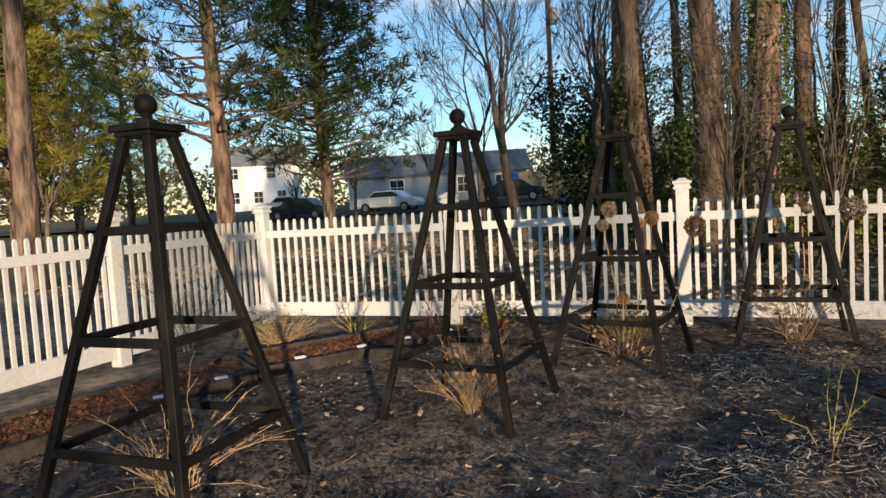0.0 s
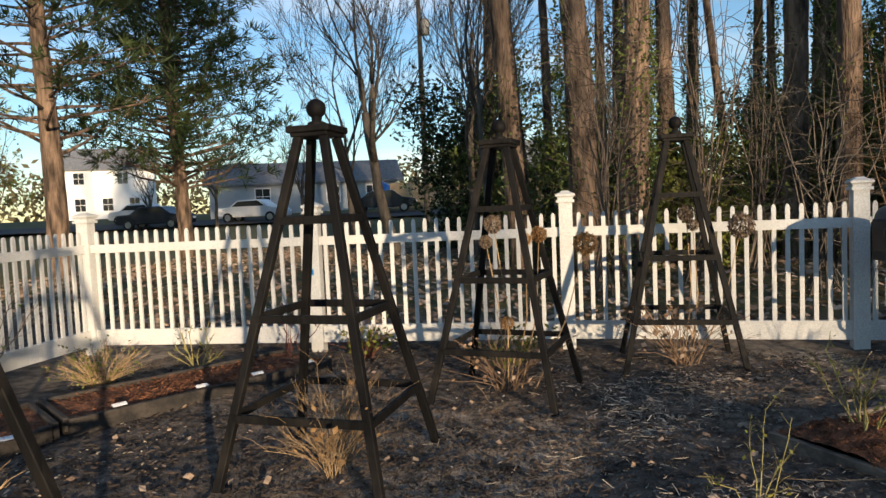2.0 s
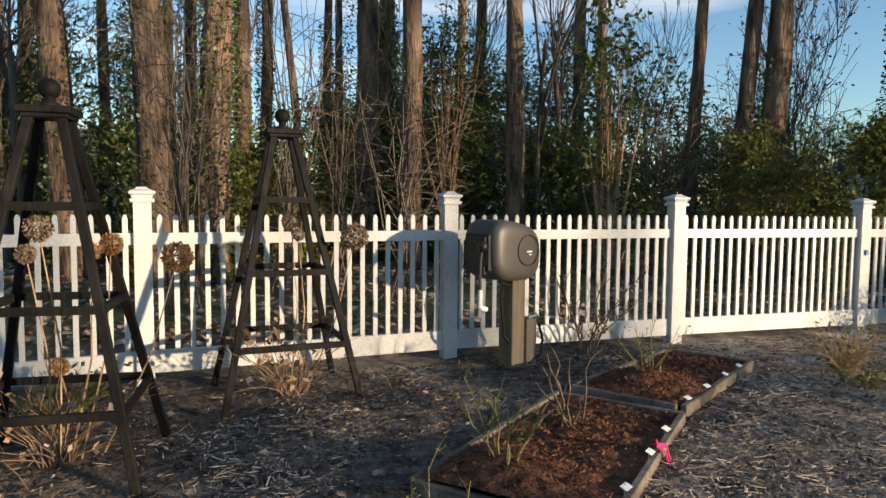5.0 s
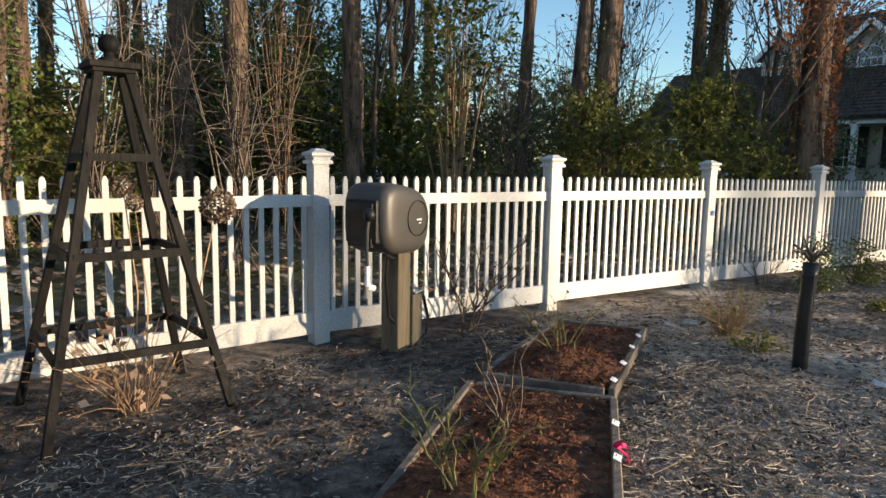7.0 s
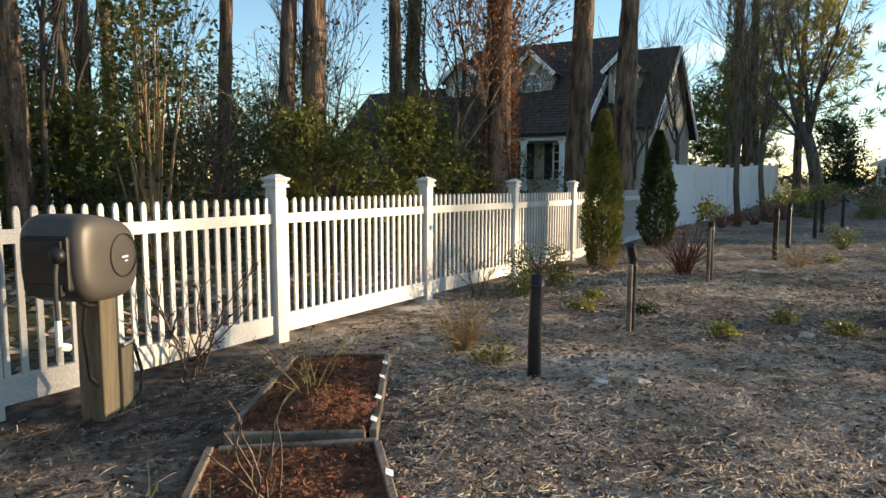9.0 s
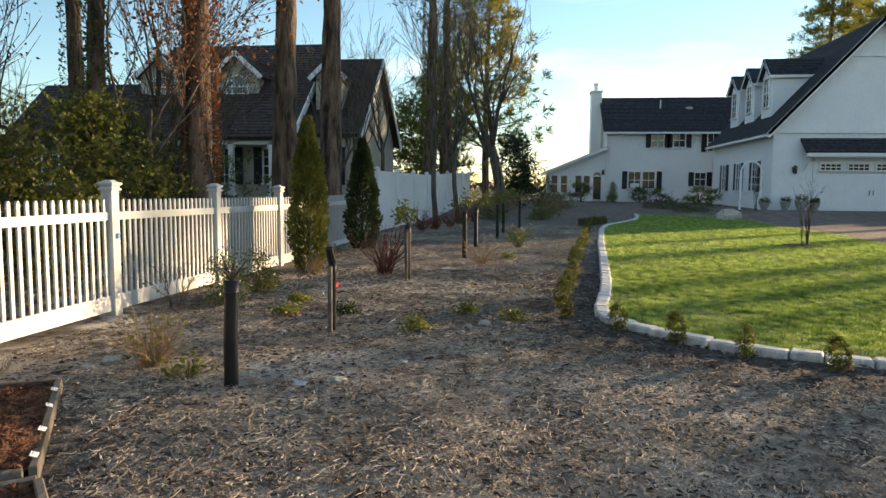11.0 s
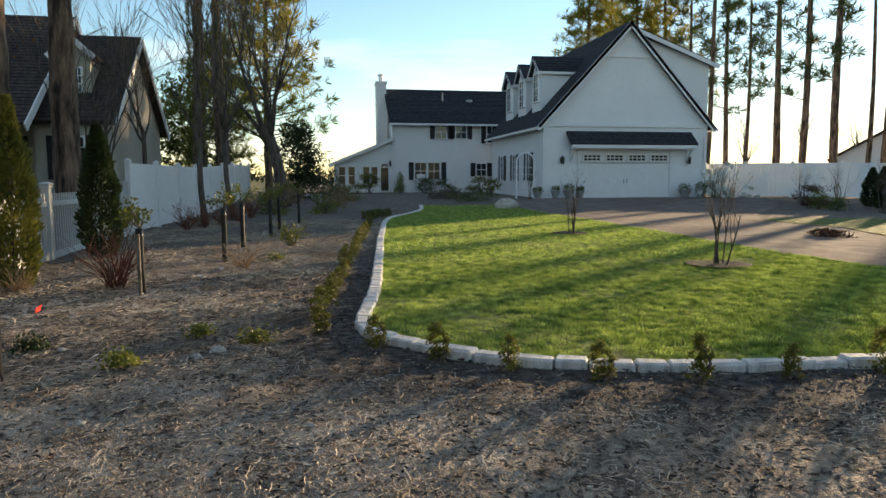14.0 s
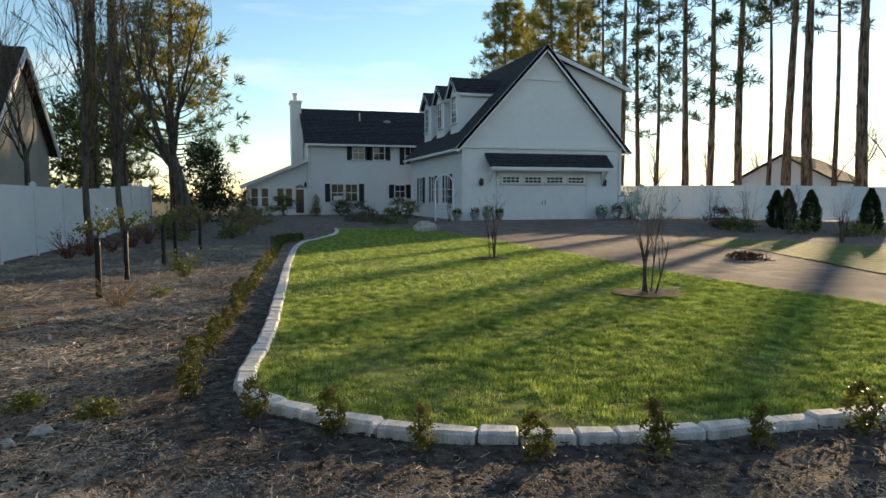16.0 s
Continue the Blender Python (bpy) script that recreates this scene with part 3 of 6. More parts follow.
# ---- tuteurs ----
def make_tuteur():
    t = thing("garden_obelisk", pose(0, 0, 0), "dark-stained wooden garden obelisk with a ball finial, standing in the mulch", "garden obelisk", "obelisks in the rose bed")
    foot, top, zt = 0.472, 0.075, 1.915

    def corner(i, z):
        s = foot + (top - foot) * z / zt
        return Vector((((-1, 1, 1, -1)[i]) * s, ((-1, -1, 1, 1)[i]) * s, z))

    for i in range(4):
        bevelled(part("leg", MB().beam(corner(i, -0.12), corner(i, zt), 0.045, 0.045, (0, 1, 0)), DARKWOOD, t), 0.004)
    for z in (0.467, 0.968, 1.473):
        for i in range(4):
            a, b = corner(i, z), corner((i + 1) % 4, z)
            out = Vector(((a + b).x, (a + b).y, 0)).normalized() * 0.012
            part("rung", MB().beam(a + out, b + out, 0.026, 0.042), DARKWOOD, t)
    bevelled(part("cap", MB().box((0, 0, zt + 0.012), (0.215, 0.215, 0.024)).box((0, 0, zt + 0.04), (0.25, 0.25, 0.035)), DARKWOOD, t), 0.004)
    prof = [(0.035, zt + 0.055), (0.05, zt + 0.06), (0.05, zt + 0.08), (0.026, zt + 0.09), (0.028, zt + 0.105)]
    prof += [(0.054 * math.sin(a), zt + 0.155 - 0.054 * math.cos(a)) for a in [0.45 + 0.3 * k for k in range(9)]] + [(0.002, zt + 0.209)]
    part("finial", MB().lathe(prof, 18), DARKWOOD, t, smooth=True)
    return t


TUTEUR = make_tuteur()
TUTEUR.matrix_basis = pose(-4.16, -5.29, -0.2, rz=8)
copy_thing(TUTEUR, pose(-3.425, -3.44, -0.187, rz=1.5))
copy_thing(TUTEUR, pose(-2.78, -1.85, -0.18, rz=-4))
copy_thing(TUTEUR, pose(-1.53, -0.77, -0.137, rz=4.5))


# ---- houses ----
def window(parent, m, w, h, bars=(2, 2), arched=False, shutters=0.0, frame_mat=None):
    """A window in the local x-z plane, facing -y, its sill's middle at m."""
    fm = frame_mat or TRIM
    win = new("window")
    win.parent = parent
    win.matrix_basis = m
    fr = MB()
    t = 0.07
    fr.box((-w / 2, 0, h / 2), (t, 0.1, h + t)).box((w / 2, 0, h / 2), (t, 0.1, h + t)).box((0, 0, h), (w - t, 0.1, t)).box((0, -0.02, 0), (w + 0.2, 0.15, 0.07))
    for i in range(1, bars[0]):
        fr.box((-w / 2 + w * i / bars[0], 0.0, h / 2), (0.028, 0.05, h))
    for i in range(1, bars[1]):
        fr.box((0, 0.002, h * i / bars[1]), (w, 0.05, 0.045 if i * 2 == bars[1] else 0.028))
    if arched:
        pts = [(w / 2 * math.cos(a), 0, h + w / 2 * math.sin(a)) for a in [math.pi * k / 10 for k in range(11)]]
        fr.tube(pts, 0.045, 6)
        fr.tube([(0, 0, h), (0, 0, h + w / 2)], 0.018, 5)
        fr.tube([(0, 0, h), (w * 0.34, 0, h + w * 0.34)], 0.018, 5)
        fr.tube([(0, 0, h), (-w * 0.34, 0, h + w * 0.34)], 0.018, 5)
    part("window_frame", fr, fm, win)
    g = MB().box((0, 0.02, h / 2), (w, 0.02, h))
    if arched:
        g.prism([(w / 2 * math.cos(a), 0.01, h + w / 2 * math.sin(a)) for a in [math.pi * k / 10 for k in range(11)]], (0, 0.02, 0))
    part("pane", g, GLASS, win)
    if shutters:
        for s in (-1, 1):
            sh = MB().box((s * (w / 2 + shutters / 2 + 0.05), -0.02, h / 2), (shutters, 0.06, h + 0.05))
            for k in range(9):
                sh.box((s * (w / 2 + shutters / 2 + 0.05), -0.055, h * (k + 0.5) / 9), (shutters - 0.08, 0.02, 0.03))
            part("shutter", sh, SHUTTER, win)
    return win


def laps(mb, a, b, z0, z1, out, pitch=0.13, top=None):
    """Overlapping boards on a wall from a to b (x, y); top(s) gives the height above at the fraction s."""
    a, b, o = Vector((*a, 0)), Vector((*b, 0)), Vector((*out, 0))
    z = z0
    while z < z1 - 0.02:
        lo, hi = 0.0, 1.0
        if top:
            ok = [k / 60 for k in range(61) if top(k / 60) >= z + pitch * 0.5]
            if not ok:
                break
            lo, hi = ok[0], ok[-1]
        p, q = a.lerp(b, lo), a.lerp(b, hi)
        zt = min(z + pitch, z1)
        k = len(mb.v)
        for base, h, d in ((p, z, 0.018), (q, z, 0.018), (q, zt, 0.004), (p, zt, 0.004)):
            mb.v.append(tuple(base + o * d + Vector((0, 0, h))))
        mb.f.append((k, k + 1, k + 2, k + 3))
        k = len(mb.v)
        for base, h, d in ((p, z, 0.0), (q, z, 0.0), (q, z, 0.018), (p, z, 0.018)):
            mb.v.append(tuple(base + o * d + Vector((0, 0, h))))
        mb.f.append((k, k + 1, k + 2, k + 3))
        z = zt
    return mb


def roof_slab(name, a, b, c, d, material, parent, th=0.16, courses=True):
    """A pitched slab: eave a-b, ridge c (over b), d (over a), with raised shingle courses."""
    a, b, c, d = (Vector(p) for p in (a, b, c, d))
    n = (b - a).cross(d - a).normalized()
    if n.z < 0:
        n = -n
    slab = part(name, MB().prism([a, b, c, d], -n * th), material, parent)
    if courses:
        mb = MB()
        k = max(4, int((d - a).length / 0.22))
        for i in range(k):
            p, q = a.lerp(d, i / k), b.lerp(c, i / k)
            p2, q2 = a.lerp(d, (i + 1) / k), b.lerp(c, (i + 1) / k)
            j = len(mb.v)
            mb.v += [tuple(p + n * 0.03), tuple(q + n * 0.03), tuple(q2 + n * 0.006), tuple(p2 + n * 0.006), tuple(p + n * 0.003), tuple(q + n * 0.003)]
            mb.f += [(j, j + 1, j + 2, j + 3), (j + 4, j + 5, j + 1, j)]
        part("shingle_layer", mb, material, parent)
    return slab


FACE_W = Matrix.Rotation(radians(-90), 4, "Z")     # turns a window that faces -y to face -x
FACE_N = Matrix.Rotation(radians(180), 4, "Z")     # to face +y


def make_garage():
    g = thing("garage", pose(0, 0, 0), "white two-storey garage with dormers and a dark shingled roof", "garage")
    x0, x1, yl, yr, zb, ze, za = 35.0, 46.5, -16.86, -26.6, 0.0, 4.45, 9.75
    ym = (yl + yr) / 2
    body = MB()
    front = [(x0 + 0.15, yl, zb), (x0 + 0.15, yl, ze), (x0 + 0.15, ym, za), (x0 + 0.15, yr, ze), (x0 + 0.15, yr, zb)]
    body.prism(front, (x1 - x0 - 0.15, 0, 0))
    part("wall", body, SIDING, g)
    # boards above the flat panelled ground floor
    slope = lambda s: ze + (za - ze) * (1 - abs(2 * s - 1)) - 0.1
    sd = MB()
    dl, dr, dt = -19.03, -24.37, 2.85
    laps(sd, (x0 + 0.15, yl), (x0 + 0.15, yr), 4.3, za, (-1, 0), 0.2, slope)
    laps(sd, (x0, yl), (x1, yl), 0.3, ze, (0, 1), 0.2)
    for ya, yb in ((yl, dl + 0.15), (dr - 0.15, yr)):
        laps(sd, (x0 + 0.15, ya), (x0 + 0.15, yb), 0.2, 4.3, (-1, 0), 0.2)
    laps(sd, (x0 + 0.15, dl + 0.15), (x0 + 0.15, dr - 0.15), dt + 0.2, 4.3, (-1, 0), 0.2)
    part("siding", sd, SIDING, g)
    tr = MB()
    tr.box((x0 + 0.1, (yl + yr) / 2, 4.32), (0.12, yl - yr + 0.06, 0.2)).box((x0 + 0.1, ym, 8.1), (0.08, 2.6, 0.14))
    for y in (yl - 0.06, yr + 0.06):
        tr.box((x0 + 0.1, y, 2.2), (0.14, 0.16, 4.4))
    for s, y in ((1, dl + 0.08), (-1, dr - 0.08)):
        tr.box((x0 + 0.1, y, 1.5), (0.14, 0.16, 2.8))
    tr.box((x0 + 0.1, (dl + dr) / 2, dt + 0.09), (0.14, dl - dr + 0.32, 0.18))
    part("trim", tr, TRIM, g)
    over = 0.45
    for s, y in ((1, yl), (-1, yr)):
        sl = (za - ze) / (abs(yl - yr) / 2)
        e = y + s * 0.4
        zz = ze - 0.4 * sl
        roof_slab("roof", (x0 - 0.25, e, zz + 0.2), (x1 + 0.3, e, zz + 0.2), (x1 + 0.3, ym, za + 0.2), (x0 - 0.25, ym, za + 0.2), SHINGLE, g)
        part("rake_board", MB().beam((x0 - 0.22, e, zz + 0.03), (x0 - 0.22, ym, za + 0.03), 0.06, 0.26, (0, 0, 1)), TRIM, g)
        part("gutter", MB().beam((x0 - 0.25, e + s * 0.06, zz + 0.08), (x1 + 0.3, e + s * 0.06, zz + 0.08), 0.13, 0.13), TRIM, g)
    # raised rear wing over the far slope
    wing = MB().prism([(x0 + 0.7, ym, za - 0.1), (x0 + 0.7, yr - 0.35, 7.9), (x0 + 0.7, yr - 0.35, ze), (x0 + 0.7, ym, ze)], (x1 - x0 - 1.2, 0, 0))
    part("rear_wing", wing, SIDING, g)
    roof_slab("wing_roof", (x0 + 0.3, yr - 0.75, 7.86), (x1 + 0.2, yr - 0.75, 7.86), (x1 + 0.2, ym, za + 0.23), (x0 + 0.3, ym, za + 0.23), SHINGLE, g)
    part("wing_rake", MB().beam((x0 + 0.32, yr - 0.8, 7.7), (x0 + 0.32, ym - 0.1, za + 0.02), 0.06, 0.22), TRIM, g)
    # door
    door = new("garage_door")
    door.parent = g
    dm = MB()
    for k in range(4):
        h = (dt - 0.26) / 4
        dm.box((x0 + 0.12, (dl + dr) / 2, 0.26 + h * (k + 0.5)), (0.06, dl - dr, h - 0.012))
        if k < 3:
            for j in range(4):
                w = (dl - dr) / 4
                dm.box((x0 + 0.085, dr + w * (j + 0.5), 0.26 + h * (k + 0.5)), (0.02, w - 0.2, h - 0.18))
    part("door_panel", dm, TRIM, door)
    for j in range(4):
        w = (dl - dr) / 4
        window(door, Matrix.Translation((x0 + 0.035, dr + w * (j + 0.5), dt - 0.52)) @ FACE_W, w - 0.3, 0.36, (4, 2))
    for s in (-0.09, 0.09):
        part("handle", MB().tube([(x0 + 0.04, (dl + dr) / 2 + s, 1.1), (x0 + 0.02, (dl + dr) / 2 + s, 1.2), (x0 + 0.04, (dl + dr) / 2 + s, 1.34)], 0.018, 6), BLACKP, door)
    # small roof over the door
    roof_slab("awning", (x0 - 0.75, -25.65, 3.25), (x0 - 0.75, -18.2, 3.25), (x0 + 0.12, -18.2, 3.98), (x0 + 0.12, -25.65, 3.98), SHINGLE, g, 0.1)
    part("awning_trim", MB().box((x0 - 0.62, -21.93, 3.12), (0.2, 7.3, 0.16)).box((x0 - 0.25, -21.93, 3.02), (0.8, 7.0, 0.06)), TRIM, g)
    for y in (-18.45, -25.4):
        part("bracket", MB().beam((x0 + 0.1, y, 2.35), (x0 - 0.5, y, 2.98), 0.09, 0.09).box((x0 + 0.06, y, 2.65), (0.08, 0.1, 0.7)), TRIM, g)
    # dormers
    for x in (38.2, 41.2, 44.2):
        dz, yf, w, top, peak = 5.2, -17.45, 1.7, 7.55, 8.35
        d = new("dormer")
        d.parent = g
        part("dormer_wall", MB().prism([(x - w / 2, yf, dz), (x + w / 2, yf, dz), (x + w / 2, yf, top), (x, yf, peak), (x - w / 2, yf, top)], (0, -3.0, 0)), SIDING, d)
        for s in (-1, 1):
            roof_slab("dormer_roof", (x + s * (w / 2 + 0.2), yf + 0.3, top - 0.05), (x + s * (w / 2 + 0.2), yf - 3.3, top - 0.05), (x, yf - 3.3, peak + 0.18), (x, yf + 0.3, peak + 0.18), SHINGLE, d, 0.09)
            part("rake", MB().beam((x + s * (w / 2 + 0.2), yf + 0.27, top - 0.12), (x, yf + 0.27, peak + 0.08), 0.05, 0.16), TRIM, d)
            part("fascia", MB().beam((x + s * (w / 2 + 0.18), yf + 0.3, top - 0.12), (x + s * (w / 2 + 0.18), yf - 2.7, top - 0.12), 0.05, 0.15), TRIM, d)
        window(d, Matrix.Translation((x, yf + 0.04, dz + 0.65)) @ FACE_N, 0.95, 1.6, (2, 4))
    for x in (37.6, 40.6, 43.6):
        window(g, Matrix.Translation((x, yl + 0.04, 1.25)) @ FACE_N, 0.9, 1.6, (2, 4), shutters=0.35)
    return g


make_garage()


def make_wall_lantern(x, y, z):
    t = thing("wall_lantern", pose(x, y, z), "black metal wall lantern beside the garage door", "lantern", "garage lanterns")
    part("back_plate", MB().box((-0.02, 0, 0), (0.04, 0.12, 0.3)), BLACKP, t)
    part("arm", MB().tube([(-0.03, 0, 0.1), (-0.12, 0, 0.24), (-0.2, 0, 0.2)], 0.014, 6), BLACKP, t)
    c = MB()
    for sx, sy in ((-1, -1), (1, -1), (1, 1), (-1, 1)):
        c.beam((-0.2 + sx * 0.06, sy * 0.06, -0.2), (-0.2 + sx * 0.09, sy * 0.09, 0.1), 0.014, 0.014, (0, 1, 0))
    c.box((-0.2, 0, -0.21), (0.14, 0.14, 0.03)).box((-0.2, 0, 0.15), (0.22, 0.22, 0.1), taper=0.2)
    part("cage", c, BLACKP, t)
    part("glass", MB().box((-0.2, 0, -0.05), (0.12, 0.12, 0.28)), GLASS, t)


make_wall_lantern(35.13, -17.95, 2.38)
make_wall_lantern(35.13, -25.5, 2.4)


def make_main_house():
    h = thing("house", pose(0, 0, 0), "white two-storey house with black shutters and a dark roof", "house")
    x0, x1, yl, yr, ze, zr = 49.0, 57.0, -10.0, -26.0, 5.5, 8.25
    xm = (x0 + x1) / 2
    part("wall", MB().prism([(x0 + 0.02, yl, 0), (x0 + 0.02, yl, ze), (xm, yl, zr - 0.1), (x1, yl, ze), (x1, yl, 0)], (0, yr - yl, 0)), SIDING, h)
    part("siding", laps(laps(MB(), (x0, yr), (x0, yl), 0.5, ze, (-1, 0), 0.15), (x0, yl), (x1, yl), 0.5, ze, (0, 1), 0.15), SIDING, h)
    part("corner_board", MB().box((x0, yl + 0.02, 2.9), (0.16, 0.12, 5.2)), TRIM, h)
    part("downpipe", MB().box((x0 - 0.07, yl - 0.16, 2.9), (0.07, 0.09, 5.1)), TRIM, h)
    for s, x in ((-1, x0), (1, x1)):
        roof_slab("roof", (x + s * 0.45, yl + 0.3, ze - 0.1), (x + s * 0.45, yr - 0.3, ze - 0.1), (xm, yr - 0.3, zr + 0.1), (xm, yl + 0.3, zr + 0.1), SHINGLE, h)
    part("gutter", MB().beam((x0 - 0.5, yl + 0.3, ze - 0.2), (x0 - 0.5, yr, ze - 0.2), 0.13, 0.14), TRIM, h)
    part("chimney", MB().box((53, yl + 0.55, 4.4), (1.5, 0.75, 8.6)).box((53, yl + 0.55, 8.75), (1.65, 0.9, 0.14)).lathe([(0.16, 0), (0.16, 0.5), (0.22, 0.52), (0.22, 0.66)], 10, (53, yl + 0.55, 8.8)), SIDING, h)
    for x, y, hh in ((51.5, -14.1, 0.75),):
        part("vent_pipe", MB().tube([(x, y, 7.0), (x, y, 7.95)], 0.06, 8), METAL, h)
    part("roof_vent", MB().lathe([(0.3, 0), (0.32, 0.1), (0.24, 0.2), (0.02, 0.24)], 14, (51.6, -16.2, 7.25)), METAL, h)
    for y in (-13.55, -15.05):
        window(h, Matrix.Translation((x0 - 0.055, y, 4.3)) @ FACE_W, 0.85, 1.0, (2, 2), shutters=0.36)
    window(h, Matrix.Translation((x0 - 0.055, -12.0, 1.3)) @ FACE_W, 0.9, 1.25, (2, 2))
    window(h, Matrix.Translation((x0 - 0.055, -13.0, 1.3)) @ FACE_W, 0.9, 1.25, (2, 2))
    for y in (-11.3, -13.75):
        part("shutter", MB().box((x0 - 0.05, y, 1.92), (0.06, 0.36, 1.3)), SHUTTER, h)
    part("air_conditioner", MB().box((x0 - 0.25, -12.0, 1.5), (0.45, 0.6, 0.38)).box((x0 - 0.485, -12.0, 1.5), (0.02, 0.5, 0.28)), TRIM, h)
    window(h, Matrix.Translation((x0 - 0.055, -16.6, 1.55)) @ FACE_W, 0.8, 0.95, (2, 2), shutters=0.36)
    window(h, Matrix.Translation((x0 - 0.055, -17.4, 4.0)) @ FACE_W, 0.8, 1.3, (2, 2), shutters=0.36)
    # sun room
    r = new("sun_room")
    r.parent = h
    part("wall", MB().prism([(x0 + 0.1, yl, 0), (x0 + 0.1, yl, 4.1), (x0 + 0.1, -5.75, 2.45), (x0 + 0.1, -5.75, 0)], (5, 0, 0)), SIDING, r)
    roof_slab("roof", (x0 - 0.3, -5.3, 2.4), (x1 - 2, -5.3, 2.4), (x1 - 2, yl, 4.35), (x0 - 0.3, yl, 4.35), SHINGLE, r)
    part("fascia", MB().beam((x0 - 0.33, -5.28, 2.3), (x0 - 0.33, yl, 4.25), 0.06, 0.22), TRIM, r)
    for y in (-6.25, -6.95, -8.0, -8.6):
        window(r, Matrix.Translation((x0 + 0.08, y, 0.95)) @ FACE_W, 0.5, 1.3, (1, 2))
    window(r, Matrix.Translation((x0 + 0.08, -9.35, 0.45)) @ FACE_W, 0.62, 1.75, (1, 1), arched=True)
    part("door_lamp", MB().lathe([(0.05, 0), (0.09, 0.1), (0.07, 0.32), (0.02, 0.4)], 8, (x0 - 0.02, -9.75, 2.3)), BLACKP, r)
    return h


make_main_house()


def make_neighbour_house():
    h = thing("house", pose(0, 0, 0), "tan-sided house with a brown roof, arched dormers and a white porch", "house")
    x0, x1, zb = 27.0, 35.5, 0.3
    ya, yb, yc = 3.05, 5.7, 13.6
    xm = 31.2
    part("wall", MB().prism([(x0 + 0.5, yb, zb), (x0 + 0.5, yb, 3.8), (xm, yb, 8.2), (x1, yb, 3.8), (x1, yb, zb)], (0, yc - yb, 0)), TANSIDE, h)
    part("wing_wall", MB().prism([(x0, ya, zb), (x0, ya, 3.8), (xm - 0.3, ya, 7.3), (x1 - 0.5, ya, 3.8), (x1 - 0.5, ya, zb)], (0, yb - ya, 0)), TANSIDE, h)
    top = lambda s: 3.8 + 3.4 * (1 - abs(2 * s - 1))
    sd = laps(MB(), (x0, ya), (x1 - 0.5, ya), zb, 7.3, (0, -1), 0.15, top)
    laps(sd, (x0, ya), (x0, yb), zb, 3.7, (-1, 0), 0.15)
    laps(sd, (x0 + 0.5, yb), (x0 + 0.5, yc), zb, 3.7, (-1, 0), 0.15)
    laps(sd, (x0 + 0.5, yb), (x1, yb), 3.8, 8.1, (0, -1), 0.15, lambda s: 3.8 + 4.3 * (1 - abs(2 * s - 1)))
    part("siding", sd, TANSIDE, h)
    roof_slab("roof", (x0 - 1.6, yb - 0.3, 3.35), (x0 - 1.6, yc, 3.35), (xm, yc, 8.3), (xm, yb - 0.3, 8.3), BROWNROOF, h)
    roof_slab("roof", (x1 + 0.4, yb - 0.3, 3.6), (x1 + 0.4, yc, 3.6), (xm, yc, 8.3), (xm, yb - 0.3, 8.3), BROWNROOF, h)
    part("rake", MB().beam((x0 - 1.6, yb - 0.33, 3.2), (xm, yb - 0.33, 8.15), 0.06, 0.3).beam((x1 + 0.4, yb - 0.33, 3.45), (xm, yb - 0.33, 8.15), 0.06, 0.3), TRIM, h)
    for s, x in ((-1, x0), (1, x1 - 0.5)):
        roof_slab("wing_roof", (x + s * 0.4, ya - 0.35, 3.55), (x + s * 0.4, yb + 0.2, 3.55), (xm - 0.3, yb + 0.2, 7.5), (xm - 0.3, ya - 0.35, 7.5), BROWNROOF, h)
        part("wing_rake", MB().beam((x + s * 0.4, ya - 0.38, 3.4), (xm - 0.3, ya - 0.38, 7.35), 0.06, 0.26), TRIM, h)
    for y, w, z in ((12.5, 2.0, 4.3), (8.8, 2.0, 4.3), (4.5, 1.2, 4.2)):
        d = new("dormer")
        d.parent = h
        xf = x0 + 0.9
        tz, pz = z + 2.0, z + 2.0 + w * 0.45
        part("dormer_wall", MB().prism([(xf, y - w / 2, z - 0.4), (xf, y + w / 2, z - 0.4), (xf, y + w / 2, tz), (xf, y, pz), (xf, y - w / 2, tz)], (2.6, 0, 0)), TANSIDE, d)
        for s in (-1, 1):
            roof_slab("dormer_roof", (xf - 0.3, y + s * (w / 2 + 0.25), tz - 0.1), (xf + 3.2, y + s * (w / 2 + 0.25), tz - 0.1), (xf + 3.2, y, pz + 0.15), (xf - 0.3, y, pz + 0.15), BROWNROOF, d, 0.1)
            part("rake", MB().beam((xf - 0.3, y + s * (w / 2 + 0.25), tz - 0.15), (xf - 0.3, y, pz + 0.08), 0.05, 0.2), TRIM, d)
        window(d, Matrix.Translation((xf - 0.03, y, z + 0.25)) @ FACE_W, w * 0.5, 1.25, (4, 4), arched=w > 1.5)
    for y in (4.4, 7.0, 9.3, 11.5):
        window(h, Matrix.Translation((x0 + (0.45 if y > yb else -0.05), y, 1.4)) @ FACE_W, 0.9, 1.6, (2, 4), shutters=0.38)
    porch = new("porch")
    porch.parent = h
    part("deck", MB().box((x0 - 0.55, 9.85, 0.75), (1.9, 7.4, 0.2)), TANSIDE, porch)
    part("beam", MB().box((x0 - 1.2, 9.85, 3.2), (0.2, 7.4, 0.28)), TRIM, porch)
    for y in (6.4, 8.2, 10.0, 11.7, 13.3):
        part("column", MB().box((x0 - 1.2, y, 1.98), (0.2, 0.2, 2.3)).box((x0 - 1.2, y, 3.0), (0.28, 0.28, 0.1)).box((x0 - 1.2, y, 0.95), (0.28, 0.28, 0.2)), TRIM, porch)
    part("porch_rail", MB().box((x0 - 1.2, 11.65, 1.75), (0.08, 3.3, 0.07)).box((x0 - 1.2, 11.65, 1.0), (0.06, 3.3, 0.06)), TRIM, porch)
    bal = MB().box((0, 0, 0), (0.035, 0.035, 0.72)).mesh("baluster", TRIM)
